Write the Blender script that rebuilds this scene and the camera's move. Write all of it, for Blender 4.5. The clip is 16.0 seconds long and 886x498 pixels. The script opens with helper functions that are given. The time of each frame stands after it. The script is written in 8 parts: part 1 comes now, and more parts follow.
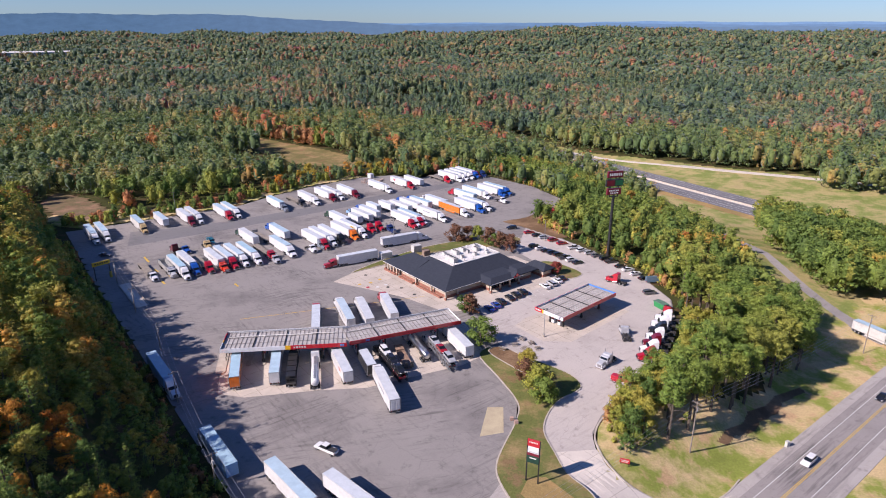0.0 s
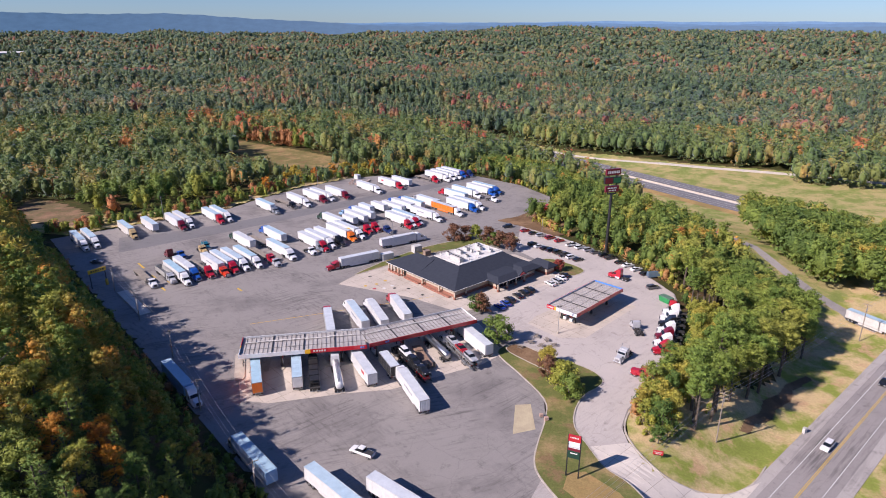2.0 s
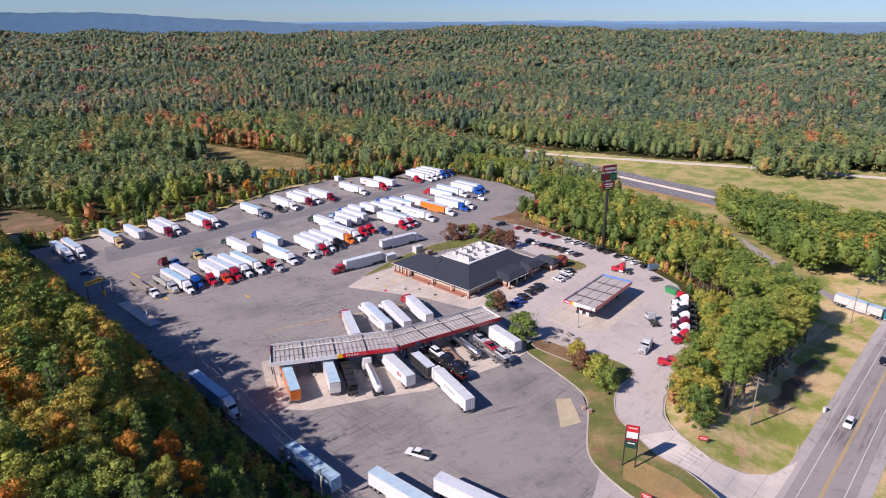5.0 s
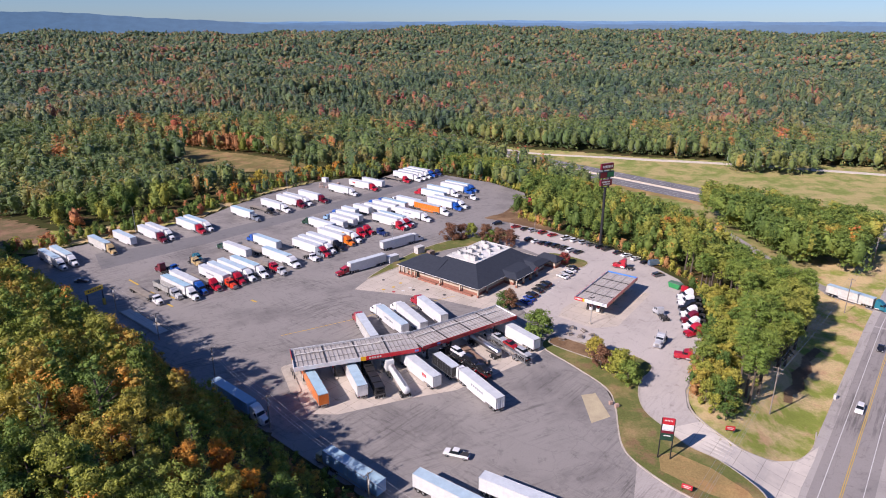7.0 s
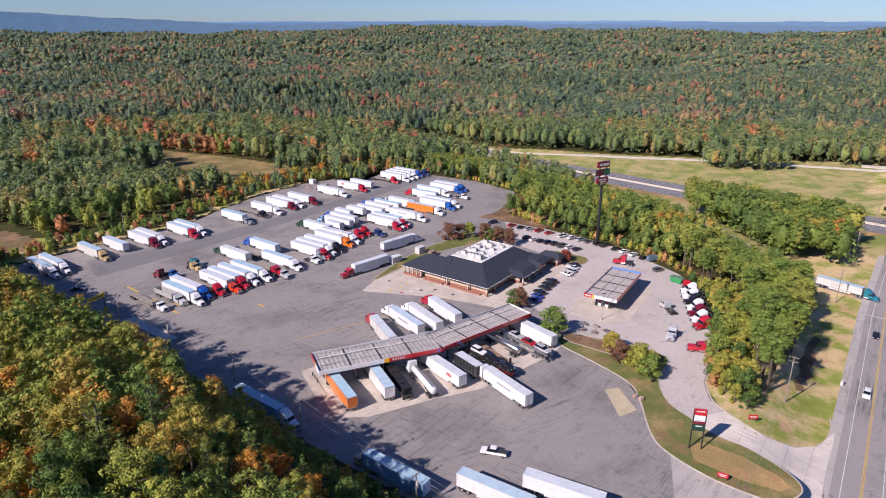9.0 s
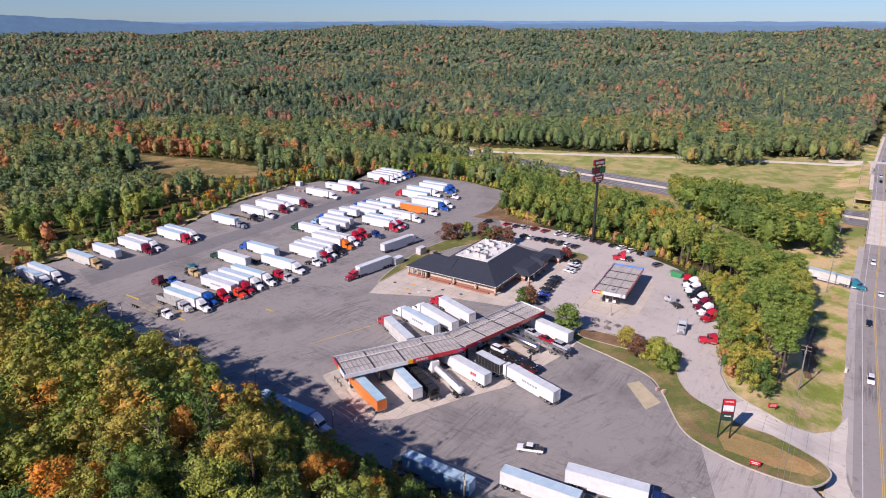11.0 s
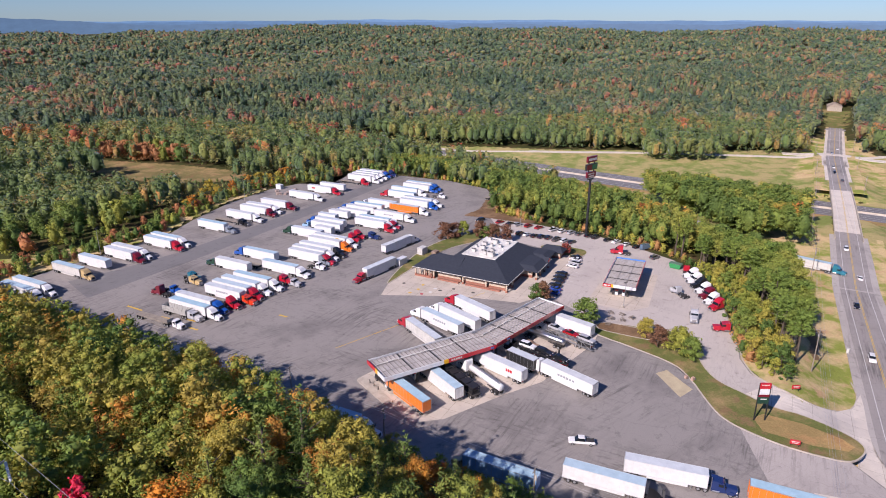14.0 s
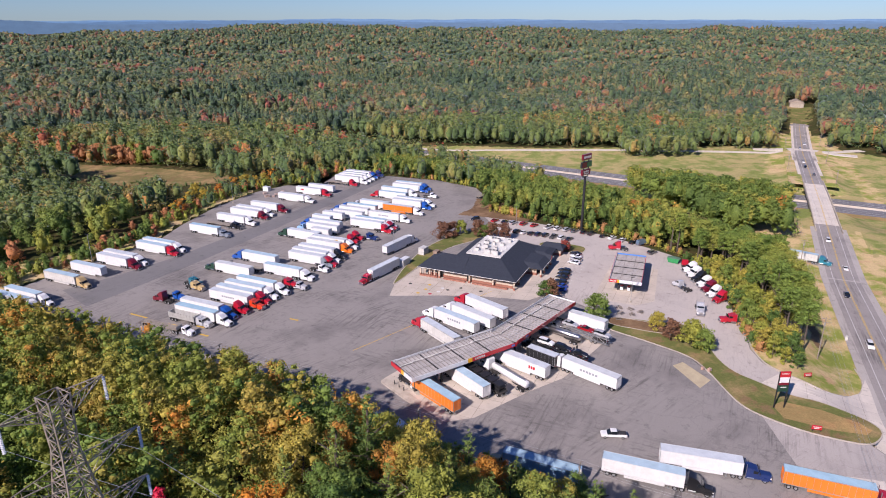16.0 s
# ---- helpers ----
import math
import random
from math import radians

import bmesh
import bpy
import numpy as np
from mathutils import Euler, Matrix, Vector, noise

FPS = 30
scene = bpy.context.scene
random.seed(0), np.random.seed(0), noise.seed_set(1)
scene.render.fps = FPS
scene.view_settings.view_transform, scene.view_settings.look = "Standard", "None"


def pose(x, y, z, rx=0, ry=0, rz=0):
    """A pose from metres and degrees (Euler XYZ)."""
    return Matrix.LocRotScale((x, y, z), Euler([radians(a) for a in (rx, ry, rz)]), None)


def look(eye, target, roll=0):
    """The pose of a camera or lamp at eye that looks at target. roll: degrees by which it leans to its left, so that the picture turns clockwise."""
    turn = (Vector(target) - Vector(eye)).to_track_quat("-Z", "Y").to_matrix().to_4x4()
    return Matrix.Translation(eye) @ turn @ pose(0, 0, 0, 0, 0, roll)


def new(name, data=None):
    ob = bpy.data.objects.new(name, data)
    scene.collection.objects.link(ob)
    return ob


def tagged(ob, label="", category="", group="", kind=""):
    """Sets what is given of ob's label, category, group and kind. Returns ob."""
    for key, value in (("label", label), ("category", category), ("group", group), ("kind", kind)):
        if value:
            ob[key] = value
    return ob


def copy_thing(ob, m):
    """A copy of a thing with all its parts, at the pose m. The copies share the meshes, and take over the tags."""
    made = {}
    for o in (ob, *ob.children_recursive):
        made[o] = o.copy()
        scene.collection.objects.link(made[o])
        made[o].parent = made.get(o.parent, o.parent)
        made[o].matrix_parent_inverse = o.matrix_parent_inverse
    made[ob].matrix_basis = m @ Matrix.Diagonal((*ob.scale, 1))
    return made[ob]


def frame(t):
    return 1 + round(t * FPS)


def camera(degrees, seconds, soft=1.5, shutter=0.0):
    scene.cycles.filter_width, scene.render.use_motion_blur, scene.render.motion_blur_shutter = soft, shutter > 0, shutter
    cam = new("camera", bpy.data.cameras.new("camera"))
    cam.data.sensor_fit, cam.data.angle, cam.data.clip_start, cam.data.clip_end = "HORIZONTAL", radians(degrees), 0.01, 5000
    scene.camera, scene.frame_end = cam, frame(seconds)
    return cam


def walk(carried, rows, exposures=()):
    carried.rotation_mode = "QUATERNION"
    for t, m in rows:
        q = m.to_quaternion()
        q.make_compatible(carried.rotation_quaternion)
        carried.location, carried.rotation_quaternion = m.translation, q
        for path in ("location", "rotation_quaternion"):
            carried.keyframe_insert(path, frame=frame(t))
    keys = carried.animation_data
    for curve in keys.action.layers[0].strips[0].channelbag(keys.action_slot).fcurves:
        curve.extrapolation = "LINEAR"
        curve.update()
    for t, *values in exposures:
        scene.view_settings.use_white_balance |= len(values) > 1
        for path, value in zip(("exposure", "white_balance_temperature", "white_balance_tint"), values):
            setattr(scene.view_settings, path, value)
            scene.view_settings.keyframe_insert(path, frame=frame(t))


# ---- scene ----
cam = camera(69.9, 16.0, soft=1.0)
PATH = [
    (0.0, 58.75, 8.16, 87.22, 70.49, -0.03, 13.73),
    (0.5, 55.18, 7.28, 87.29, 70.48, -0.03, 12.88),
    (1.0, 51.57, 6.40, 87.30, 70.48, -0.04, 12.03),
    (1.5, 47.96, 5.59, 87.31, 70.48, -0.04, 11.18),
    (2.0, 44.32, 4.82, 87.34, 70.47, -0.05, 10.28),
    (2.5, 40.70, 4.12, 87.37, 70.46, -0.03, 9.43),
    (3.0, 37.02, 3.47, 87.41, 70.45, -0.03, 8.56),
    (3.5, 33.36, 2.88, 87.49, 70.44, -0.03, 7.70),
    (4.0, 29.69, 2.32, 87.52, 70.43, -0.04, 6.84),
    (6.5, 11.13, 0.47, 87.71, 70.40, -0.03, 2.56),
    (7.0, 7.41, 0.28, 87.74, 70.40, -0.05, 1.72),
    (7.5, 3.72, 0.11, 87.78, 70.39, -0.04, 0.87),
    (8.0, 0.00, 0.00, 87.82, 70.39, -0.04, 0.02),
    (8.5, -3.72, -0.08, 87.87, 70.39, -0.04, -0.85),
    (9.0, -7.43, -0.14, 87.92, 70.38, -0.04, -1.70),
    (11.5, -26.01, 0.77, 88.01, 70.39, 0.01, -6.04),
    (12.0, -29.72, 1.12, 88.04, 70.38, 0.01, -6.91),
    (12.5, -33.42, 1.52, 88.06, 70.38, 0.01, -7.78),
    (13.0, -37.12, 1.98, 88.09, 70.36, 0.02, -8.65),
    (13.5, -40.81, 2.49, 88.13, 70.34, 0.02, -9.50),
    (14.0, -44.48, 3.08, 88.19, 70.33, 0.03, -10.36),
    (14.5, -48.16, 3.69, 88.23, 70.31, 0.03, -11.22),
    (15.0, -51.81, 4.35, 88.29, 70.30, 0.05, -12.08),
    (15.5, -55.47, 5.08, 88.33, 70.29, 0.06, -12.95),
    (16.0, -59.11, 5.84, 88.40, 70.27, 0.07, -13.81),
]
walk(cam, [(t, pose(x, y, z, rx, ry, rz)) for t, x, y, z, rx, ry, rz in PATH], exposures=[(0.0, 0.53, 6450, 26), (16.0, 0.40, 6450, 26)])
# ---- world and sun ----
SUN_EL = radians(36.0)
SUN_AZ = math.atan2(-0.776, -0.631)
world = bpy.data.worlds.new("sky")
scene.world = world
world.use_nodes = True
wn = world.node_tree
wn.nodes.clear()
sky = wn.nodes.new("ShaderNodeTexSky")
sky.sky_type = "NISHITA"
sky.sun_disc = False
sky.sun_elevation = SUN_EL
sky.sun_rotation = SUN_AZ
sky.altitude = 200
sky.air_density = 1.0
sky.dust_density = 0.1
sky.ozone_density = 3.0
bg = wn.nodes.new("ShaderNodeBackground")
bg.inputs["Strength"].default_value = 0.062
wo = wn.nodes.new("ShaderNodeOutputWorld")
tint = wn.nodes.new("ShaderNodeMix")
tint.data_type, tint.blend_type = "RGBA", "MULTIPLY"
tint.inputs["Factor"].default_value = 1.0
tint.inputs["B"].default_value = (0.56, 0.82, 1.22, 1)
wn.links.new(sky.outputs[0], tint.inputs["A"])
wn.links.new(tint.outputs["Result"], bg.inputs[0])
wn.links.new(bg.outputs[0], wo.inputs[0])
sun_data = bpy.data.lights.new("sun", "SUN")
sun_data.energy = 5.0
sun_data.angle = radians(0.53)
sun_data.color = (1.0, 0.95, 0.87)
sun = new("sun", sun_data)
to_sun = Vector((math.sin(SUN_AZ) * math.cos(SUN_EL), math.cos(SUN_AZ) * math.cos(SUN_EL), math.sin(SUN_EL)))
sun.matrix_world = look(to_sun * 300, (0, 0, 0))

# ---- materials ----
MATS = {}


def node_material(name):
    m = bpy.data.materials.new(name)
    m.use_nodes = True
    nt = m.node_tree
    return m, nt, nt.nodes["Principled BSDF"]


def noise_fac(nt, scale, detail=4.0, rough=0.6, stretch=None, turn=0.0, world_space=True):
    co = nt.nodes.new("ShaderNodeNewGeometry").outputs["Position"] if world_space else nt.nodes.new("ShaderNodeTexCoord").outputs["Object"]
    if stretch:
        mp = nt.nodes.new("ShaderNodeMapping")
        mp.vector_type = "TEXTURE"
        mp.inputs["Scale"].default_value = stretch
        mp.inputs["Rotation"].default_value = (0, 0, radians(turn))
        nt.links.new(co, mp.inputs[0])
        co = mp.outputs[0]
    n = nt.nodes.new("ShaderNodeTexNoise")
    n.inputs["Scale"].default_value = scale
    n.inputs["Detail"].default_value = detail
    n.inputs["Roughness"].default_value = rough
    nt.links.new(co, n.inputs["Vector"])
    return n.outputs[0]


def ramp(nt, fac, stops):
    r = nt.nodes.new("ShaderNodeValToRGB")
    while len(r.color_ramp.elements) < len(stops):
        r.color_ramp.elements.new(0.5)
    for e, (p, c) in zip(r.color_ramp.elements, stops):
        e.position = p
        e.color = (*c, 1) if len(c) == 3 else c
    nt.links.new(fac, r.inputs[0])
    return r.outputs[0]


def grey(v):
    return (v, v, v)


def mix(nt, fac, a, b, kind="MIX"):
    m = nt.nodes.new("ShaderNodeMix")
    m.data_type = "RGBA"
    m.blend_type = kind
    for sock, v in ((m.inputs["Factor"], fac), (m.inputs["A"], a), (m.inputs["B"], b)):
        if isinstance(v, (int, float)):
            sock.default_value = v
        elif isinstance(v, tuple):
            sock.default_value = (*v, 1)
        else:
            nt.links.new(v, sock)
    return m.outputs["Result"]


def bump(nt, bsdf, fac, strength, distance):
    b = nt.nodes.new("ShaderNodeBump")
    b.inputs["Strength"].default_value = strength
    b.inputs["Distance"].default_value = distance
    nt.links.new(fac, b.inputs["Height"])
    nt.links.new(b.outputs[0], bsdf.inputs["Normal"])


def surf(name, c1, c2=None, scale=1.0, rough=0.7, metal=0.0, fine=None, bump_d=0.0, amount=0.35, coat=0.0):
    """A surface with coarse stains and a fine grain."""
    if name in MATS:
        return MATS[name]
    m, nt, b = node_material(name)
    c2 = c2 or tuple(v * 0.72 for v in c1)
    coarse = ramp(nt, noise_fac(nt, scale), [(0.35, c1), (0.72, c2)])
    f = noise_fac(nt, fine or scale * 9, 3.0)
    col = mix(nt, amount, coarse, ramp(nt, f, [(0.3, grey(0.55)), (0.7, grey(1.0))]), "MULTIPLY")
    nt.links.new(col, b.inputs["Base Color"])
    b.inputs["Roughness"].default_value = rough
    b.inputs["Metallic"].default_value = metal
    b.inputs["Coat Weight"].default_value = coat
    if bump_d:
        bump(nt, b, f, 0.6, bump_d)
    MATS[name] = m
    return m


def paint(name, c, rough=0.35, coat=0.4):
    return surf(name, c, tuple(v * 0.86 for v in c), 0.8, rough, 0.0, 6.0, 0.0, 0.18, coat)


def glass_mat():
    if "dark_glass" not in MATS:
        m, nt, b = node_material("dark_glass")
        b.inputs["Base Color"].default_value = (0.012, 0.015, 0.018, 1)
        b.inputs["Roughness"].default_value = 0.06
        b.inputs["IOR"].default_value = 1.5
        MATS["dark_glass"] = m
    return MATS["dark_glass"]


def asphalt_mat(name, light, dark, streak_turns):
    m, nt, b = node_material(name)
    base = ramp(nt, noise_fac(nt, 0.045, 6.0, 0.62), [(0.3, dark), (0.48, light), (0.75, tuple(v * 1.08 for v in light))])
    for k, (turn, length, amt) in enumerate(streak_turns):
        s = noise_fac(nt, 1.0, 5.0, 0.7, (length * 0.55, 1.0, 1.0), turn)
        blot = ramp(nt, noise_fac(nt, 0.03 + 0.012 * k, 3.0), [(0.47, grey(0.0)), (0.64, grey(1.0))])
        dk = ramp(nt, s, [(0.50, grey(0.0)), (0.62, grey(amt * 0.8))])
        base = mix(nt, mix(nt, 1.0, dk, blot, "MULTIPLY"), base, tuple(v * 0.28 for v in dark))
    grain = noise_fac(nt, 3.5, 5.0, 0.75)
    col = mix(nt, 0.4, base, ramp(nt, grain, [(0.3, grey(0.62)), (0.7, grey(1.05))]), "MULTIPLY")
    spots = noise_fac(nt, 0.35, 5.0, 0.7)
    col = mix(nt, ramp(nt, spots, [(0.57, grey(0.0)), (0.70, grey(0.5))]), col, tuple(v * 0.4 for v in dark))
    crumbs = noise_fac(nt, 1.3, 6.0, 0.8)
    col = mix(nt, ramp(nt, crumbs, [(0.60, grey(0.0)), (0.70, grey(0.55))]), col, tuple(v * 0.45 for v in dark))
    crack = nt.nodes.new("ShaderNodeTexVoronoi")
    crack.feature = "DISTANCE_TO_EDGE"
    crack.inputs["Scale"].default_value = 0.09
    wob = nt.nodes.new("ShaderNodeVectorMath")
    wob.operation = "MULTIPLY_ADD"
    wob.inputs[1].default_value = (9, 9, 0)
    nz = nt.nodes.new("ShaderNodeTexNoise")
    nz.inputs["Scale"].default_value = 0.12
    nz.inputs["Detail"].default_value = 5.0
    pos = nt.nodes.new("ShaderNodeNewGeometry").outputs["Position"]
    nt.links.new(pos, nz.inputs["Vector"])
    nt.links.new(nz.outputs["Color"], wob.inputs[0])
    nt.links.new(pos, wob.inputs[2])
    nt.links.new(wob.outputs[0], crack.inputs["Vector"])
    col = mix(nt, ramp(nt, crack.outputs["Distance"], [(0.0, grey(0.22)), (0.012, grey(0.0))]), col, tuple(v * 0.4 for v in dark))
    nt.links.new(col, b.inputs["Base Color"])
    b.inputs["Roughness"].default_value = 0.88
    bump(nt, b, grain, 0.35, 0.02)
    MATS[name] = m
    return m


def slab_mat(name, light, dark):
    """Concrete cast in bays, with oil stains."""
    m, nt, b = node_material(name)
    base = ramp(nt, noise_fac(nt, 0.16, 6.0, 0.6), [(0.3, dark), (0.6, light)])
    spots = noise_fac(nt, 0.5, 5.0, 0.7)
    col = mix(nt, ramp(nt, spots, [(0.58, grey(0.0)), (0.74, grey(0.55))]), base, tuple(v * 0.4 for v in dark))
    geo = nt.nodes.new("ShaderNodeNewGeometry")
    mp = nt.nodes.new("ShaderNodeMapping")
    mp.vector_type = "TEXTURE"
    mp.inputs["Rotation"].default_value = (0, 0, radians(-38))
    nt.links.new(geo.outputs["Position"], mp.inputs[0])
    br = nt.nodes.new("ShaderNodeTexBrick")
    br.offset = 0.0
    for k, v in (("Scale", 1.0), ("Mortar Size", 0.05), ("Brick Width", 4.6), ("Row Height", 4.6), ("Bias", 0.0)):
        br.inputs[k].default_value = v
    br.inputs["Color1"].default_value = (1, 1, 1, 1)
    br.inputs["Color2"].default_value = (0.88, 0.88, 0.88, 1)
    br.inputs["Mortar"].default_value = (0.45, 0.43, 0.4, 1)
    nt.links.new(mp.outputs[0], br.inputs["Vector"])
    col = mix(nt, 0.8, col, br.outputs[0], "MULTIPLY")
    grain = noise_fac(nt, 4.0, 4.0, 0.7)
    col = mix(nt, 0.3, col, ramp(nt, grain, [(0.3, grey(0.65)), (0.7, grey(1.0))]), "MULTIPLY")
    nt.links.new(col, b.inputs["Base Color"])
    b.inputs["Roughness"].default_value = 0.85
    bump(nt, b, grain, 0.3, 0.015)
    MATS[name] = m
    return m


def grass_mat(name, green, dry, dirt, dryness=0.5):
    m, nt, b = node_material(name)
    base = ramp(nt, noise_fac(nt, 0.07, 6.0, 0.65), [(dryness - 0.10, dry), (dryness + 0.03, green), (0.86, tuple(v * 0.7 for v in green))])
    base = mix(nt, ramp(nt, noise_fac(nt, 0.12, 5.0, 0.7), [(0.54, grey(0.0)), (0.64, grey(0.9))]), base, dirt)
    grain = noise_fac(nt, 2.2, 6.0, 0.8)
    col = mix(nt, 0.7, base, ramp(nt, grain, [(0.3, grey(0.45)), (0.68, grey(1.1))]), "MULTIPLY")
    nt.links.new(col, b.inputs["Base Color"])
    b.inputs["Roughness"].default_value = 0.95
    b.inputs["Specular IOR Level"].default_value = 0.1
    bump(nt, b, grain, 0.8, 0.12)
    MATS[name] = m
    return m


def leaf_mat(name, stops, island=False, grain_scale=1.1, cluster=0.006, cell=0.0, haze_sheen=0.0):
    """Foliage: hue by tree, mottled by leaf clump; the last argument adds a bluish haze tint."""
    m, nt, b = node_material(name)
    if island:
        rnd = nt.nodes.new("ShaderNodeNewGeometry").outputs["Random Per Island"]
        if cell:
            mp = nt.nodes.new("ShaderNodeMapping")
            mp.inputs["Scale"].default_value = (1 / cell, 1 / cell, 0.0)
            nt.links.new(nt.nodes.new("ShaderNodeNewGeometry").outputs["Position"], mp.inputs[0])
            vo = nt.nodes.new("ShaderNodeTexVoronoi")
            vo.inputs["Scale"].default_value = 1.0
            nt.links.new(mp.outputs[0], vo.inputs["Vector"])
            sep = nt.nodes.new("ShaderNodeSeparateColor")
            nt.links.new(vo.outputs["Color"], sep.inputs[0])
            rnd = sep.outputs[0]
        big = noise_fac(nt, cluster, 5.0, 0.6)
        ad = nt.nodes.new("ShaderNodeMath")
        ad.operation = "MULTIPLY_ADD"
        ad.inputs[1].default_value = 1.5
        nt.links.new(big, ad.inputs[0])
        sc = nt.nodes.new("ShaderNodeMath")
        sc.operation = "MULTIPLY_ADD"
        sc.inputs[1].default_value = 0.74
        sc.inputs[2].default_value = -0.65
        nt.links.new(rnd, sc.inputs[0])
        nt.links.new(sc.outputs[0], ad.inputs[2])
        fac = ad.outputs[0]
    else:
        fac = nt.nodes.new("ShaderNodeObjectInfo").outputs["Random"]
    base = ramp(nt, fac, stops)
    g = noise_fac(nt, grain_scale, 4.0, 0.75)
    col = mix(nt, 0.8, base, ramp(nt, g, [(0.3, grey(0.42)), (0.5, grey(0.92)), (0.7, (1.4, 1.34, 1.1))]), "MULTIPLY")
    if not island or cell:
        each = nt.nodes.new("ShaderNodeNewGeometry").outputs["Random Per Island"]
        col = mix(nt, 1.0, col, ramp(nt, each, [(0.0, grey(0.74)), (0.6, grey(1.0)), (1.0, (1.22, 1.2, 1.1))]), "MULTIPLY")
    nt.links.new(col, b.inputs["Base Color"])
    b.inputs["Roughness"].default_value = 0.7
    b.inputs["Specular IOR Level"].default_value = 0.25
    tr = nt.nodes.new("ShaderNodeBsdfTranslucent")
    nt.links.new(mix(nt, 1.0, col, (1.25, 1.15, 0.6), "MULTIPLY"), tr.inputs[0])
    ms = nt.nodes.new("ShaderNodeMixShader")
    ms.inputs[0].default_value = 0.12 if island and not cell else 0.24
    nt.links.new(b.outputs[0], ms.inputs[1])
    nt.links.new(tr.outputs[0], ms.inputs[2])
    nt.links.new(ms.outputs[0], nt.nodes["Material Output"].inputs[0])
    # bluish sheen brightens distant crowns in place of haze
    b.inputs["Sheen Weight"].default_value = haze_sheen
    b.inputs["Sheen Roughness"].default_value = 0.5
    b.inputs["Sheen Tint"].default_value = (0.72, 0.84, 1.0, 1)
    MATS[name] = m
    return m


ASPHALT = asphalt_mat("aged_asphalt", (0.258, 0.236, 0.219), (0.165, 0.150, 0.142), [(50, 26, 0.70), (28, 16, 0.62), (-38, 9, 0.55)])
ROADTAR = asphalt_mat("road_asphalt", (0.29, 0.262, 0.245), (0.21, 0.192, 0.182), [(52.5, 40, 0.7)])
HIGHTAR = asphalt_mat("highway_asphalt", (0.17, 0.165, 0.17), (0.135, 0.13, 0.135), [(128, 60, 0.6)])
CARPARK = asphalt_mat("car_park_asphalt", (0.46, 0.41, 0.37), (0.37, 0.33, 0.30), [(52, 12, 0.3)])
EXITWAY = asphalt_mat("exit_asphalt", (0.40, 0.36, 0.33), (0.31, 0.28, 0.26), [(50, 22, 0.45), (20, 12, 0.35)])
SHOULDER = asphalt_mat("shoulder_asphalt", (0.40, 0.365, 0.335), (0.31, 0.28, 0.26), [(52.5, 40, 0.4)])
CONCRETE = slab_mat("apron_concrete", (0.56, 0.485, 0.405), (0.45, 0.39, 0.325))
DRIVE = slab_mat("driveway_concrete", (0.66, 0.59, 0.51), (0.55, 0.49, 0.43))
KERB = surf("kerb_concrete", (0.50, 0.44, 0.36), (0.36, 0.31, 0.26), 0.5, 0.9, bump_d=0.01)
LAWN = grass_mat("lawn", (0.15, 0.165, 0.05), (0.34, 0.245, 0.115), (0.25, 0.16, 0.085), 0.47)
DRYLAWN = grass_mat("dry_lawn", (0.27, 0.31, 0.065), (0.62, 0.46, 0.24), (0.56, 0.36, 0.20), 0.54)
DRYTIP = grass_mat("dead_grass", (0.34, 0.24, 0.10), (0.48, 0.31, 0.13), (0.42, 0.25, 0.11), 0.5)
VERGE = grass_mat("highway_verge", (0.23, 0.27, 0.075), (0.44, 0.36, 0.16), (0.42, 0.33, 0.16), 0.53)
MEADOW = grass_mat("meadow_grass", (0.20, 0.17, 0.065), (0.36, 0.25, 0.115), (0.27, 0.155, 0.08), 0.5)
BARE = grass_mat("bare_earth", (0.17, 0.135, 0.07), (0.30, 0.185, 0.115), (0.23, 0.135, 0.085), 0.5)
FLOOR_WOOD = grass_mat("forest_floor", (0.06, 0.065, 0.02), (0.13, 0.09, 0.04), (0.12, 0.075, 0.04), 0.45)
MULCH = grass_mat("mulch", (0.20, 0.125, 0.07), (0.30, 0.19, 0.11), (0.16, 0.095, 0.055), 0.5)
WHITE = paint("white_paint", (0.70, 0.70, 0.69))
STEEL = surf("galvanised_steel", (0.48, 0.49, 0.50), (0.36, 0.37, 0.38), 1.2, 0.45, 0.7)
CHROME = surf("chrome", (0.62, 0.62, 0.63), (0.5, 0.5, 0.52), 1.5, 0.3, 1.0)
BLACK = surf("black_paint", (0.018, 0.018, 0.02), (0.03, 0.03, 0.03), 1.0, 0.45)
TYRE = surf("tyre_rubber", (0.022, 0.022, 0.023), (0.035, 0.033, 0.03), 1.5, 0.9)
CHASSIS = surf("chassis_black", (0.03, 0.03, 0.032), (0.06, 0.052, 0.045), 1.5, 0.7)
RED = paint("sign_red", (0.50, 0.016, 0.025))
GLASS = glass_mat()
BARK = surf("bark", (0.13, 0.10, 0.075), (0.07, 0.055, 0.04), 1.5, 0.95, bump_d=0.03)
POLEWOOD = surf("pole_wood", (0.30, 0.25, 0.20), (0.20, 0.165, 0.13), 0.9, 0.9, bump_d=0.01)
ROOF_TIN = surf("trailer_roof", (0.55, 0.61, 0.66), (0.44, 0.50, 0.55), 0.5, 0.5, 0.0, 4.0, 0.0, 0.25)
nt = ROOF_TIN.node_tree
b = nt.nodes["Principled BSDF"]
old = b.inputs["Base Color"].links[0].from_socket
each = nt.nodes.new("ShaderNodeObjectInfo").outputs["Random"]
nt.links.new(mix(nt, 1.0, old, ramp(nt, each, [(0.0, (1.08, 1.0, 0.94)), (0.55, (1.05, 1.02, 1.0)), (0.7, (0.78, 0.94, 1.0)), (1.0, (0.66, 0.9, 0.98))]), "MULTIPLY"), b.inputs["Base Color"])
LAMP_RED = paint("lamp_red", (0.35, 0.01, 0.01))
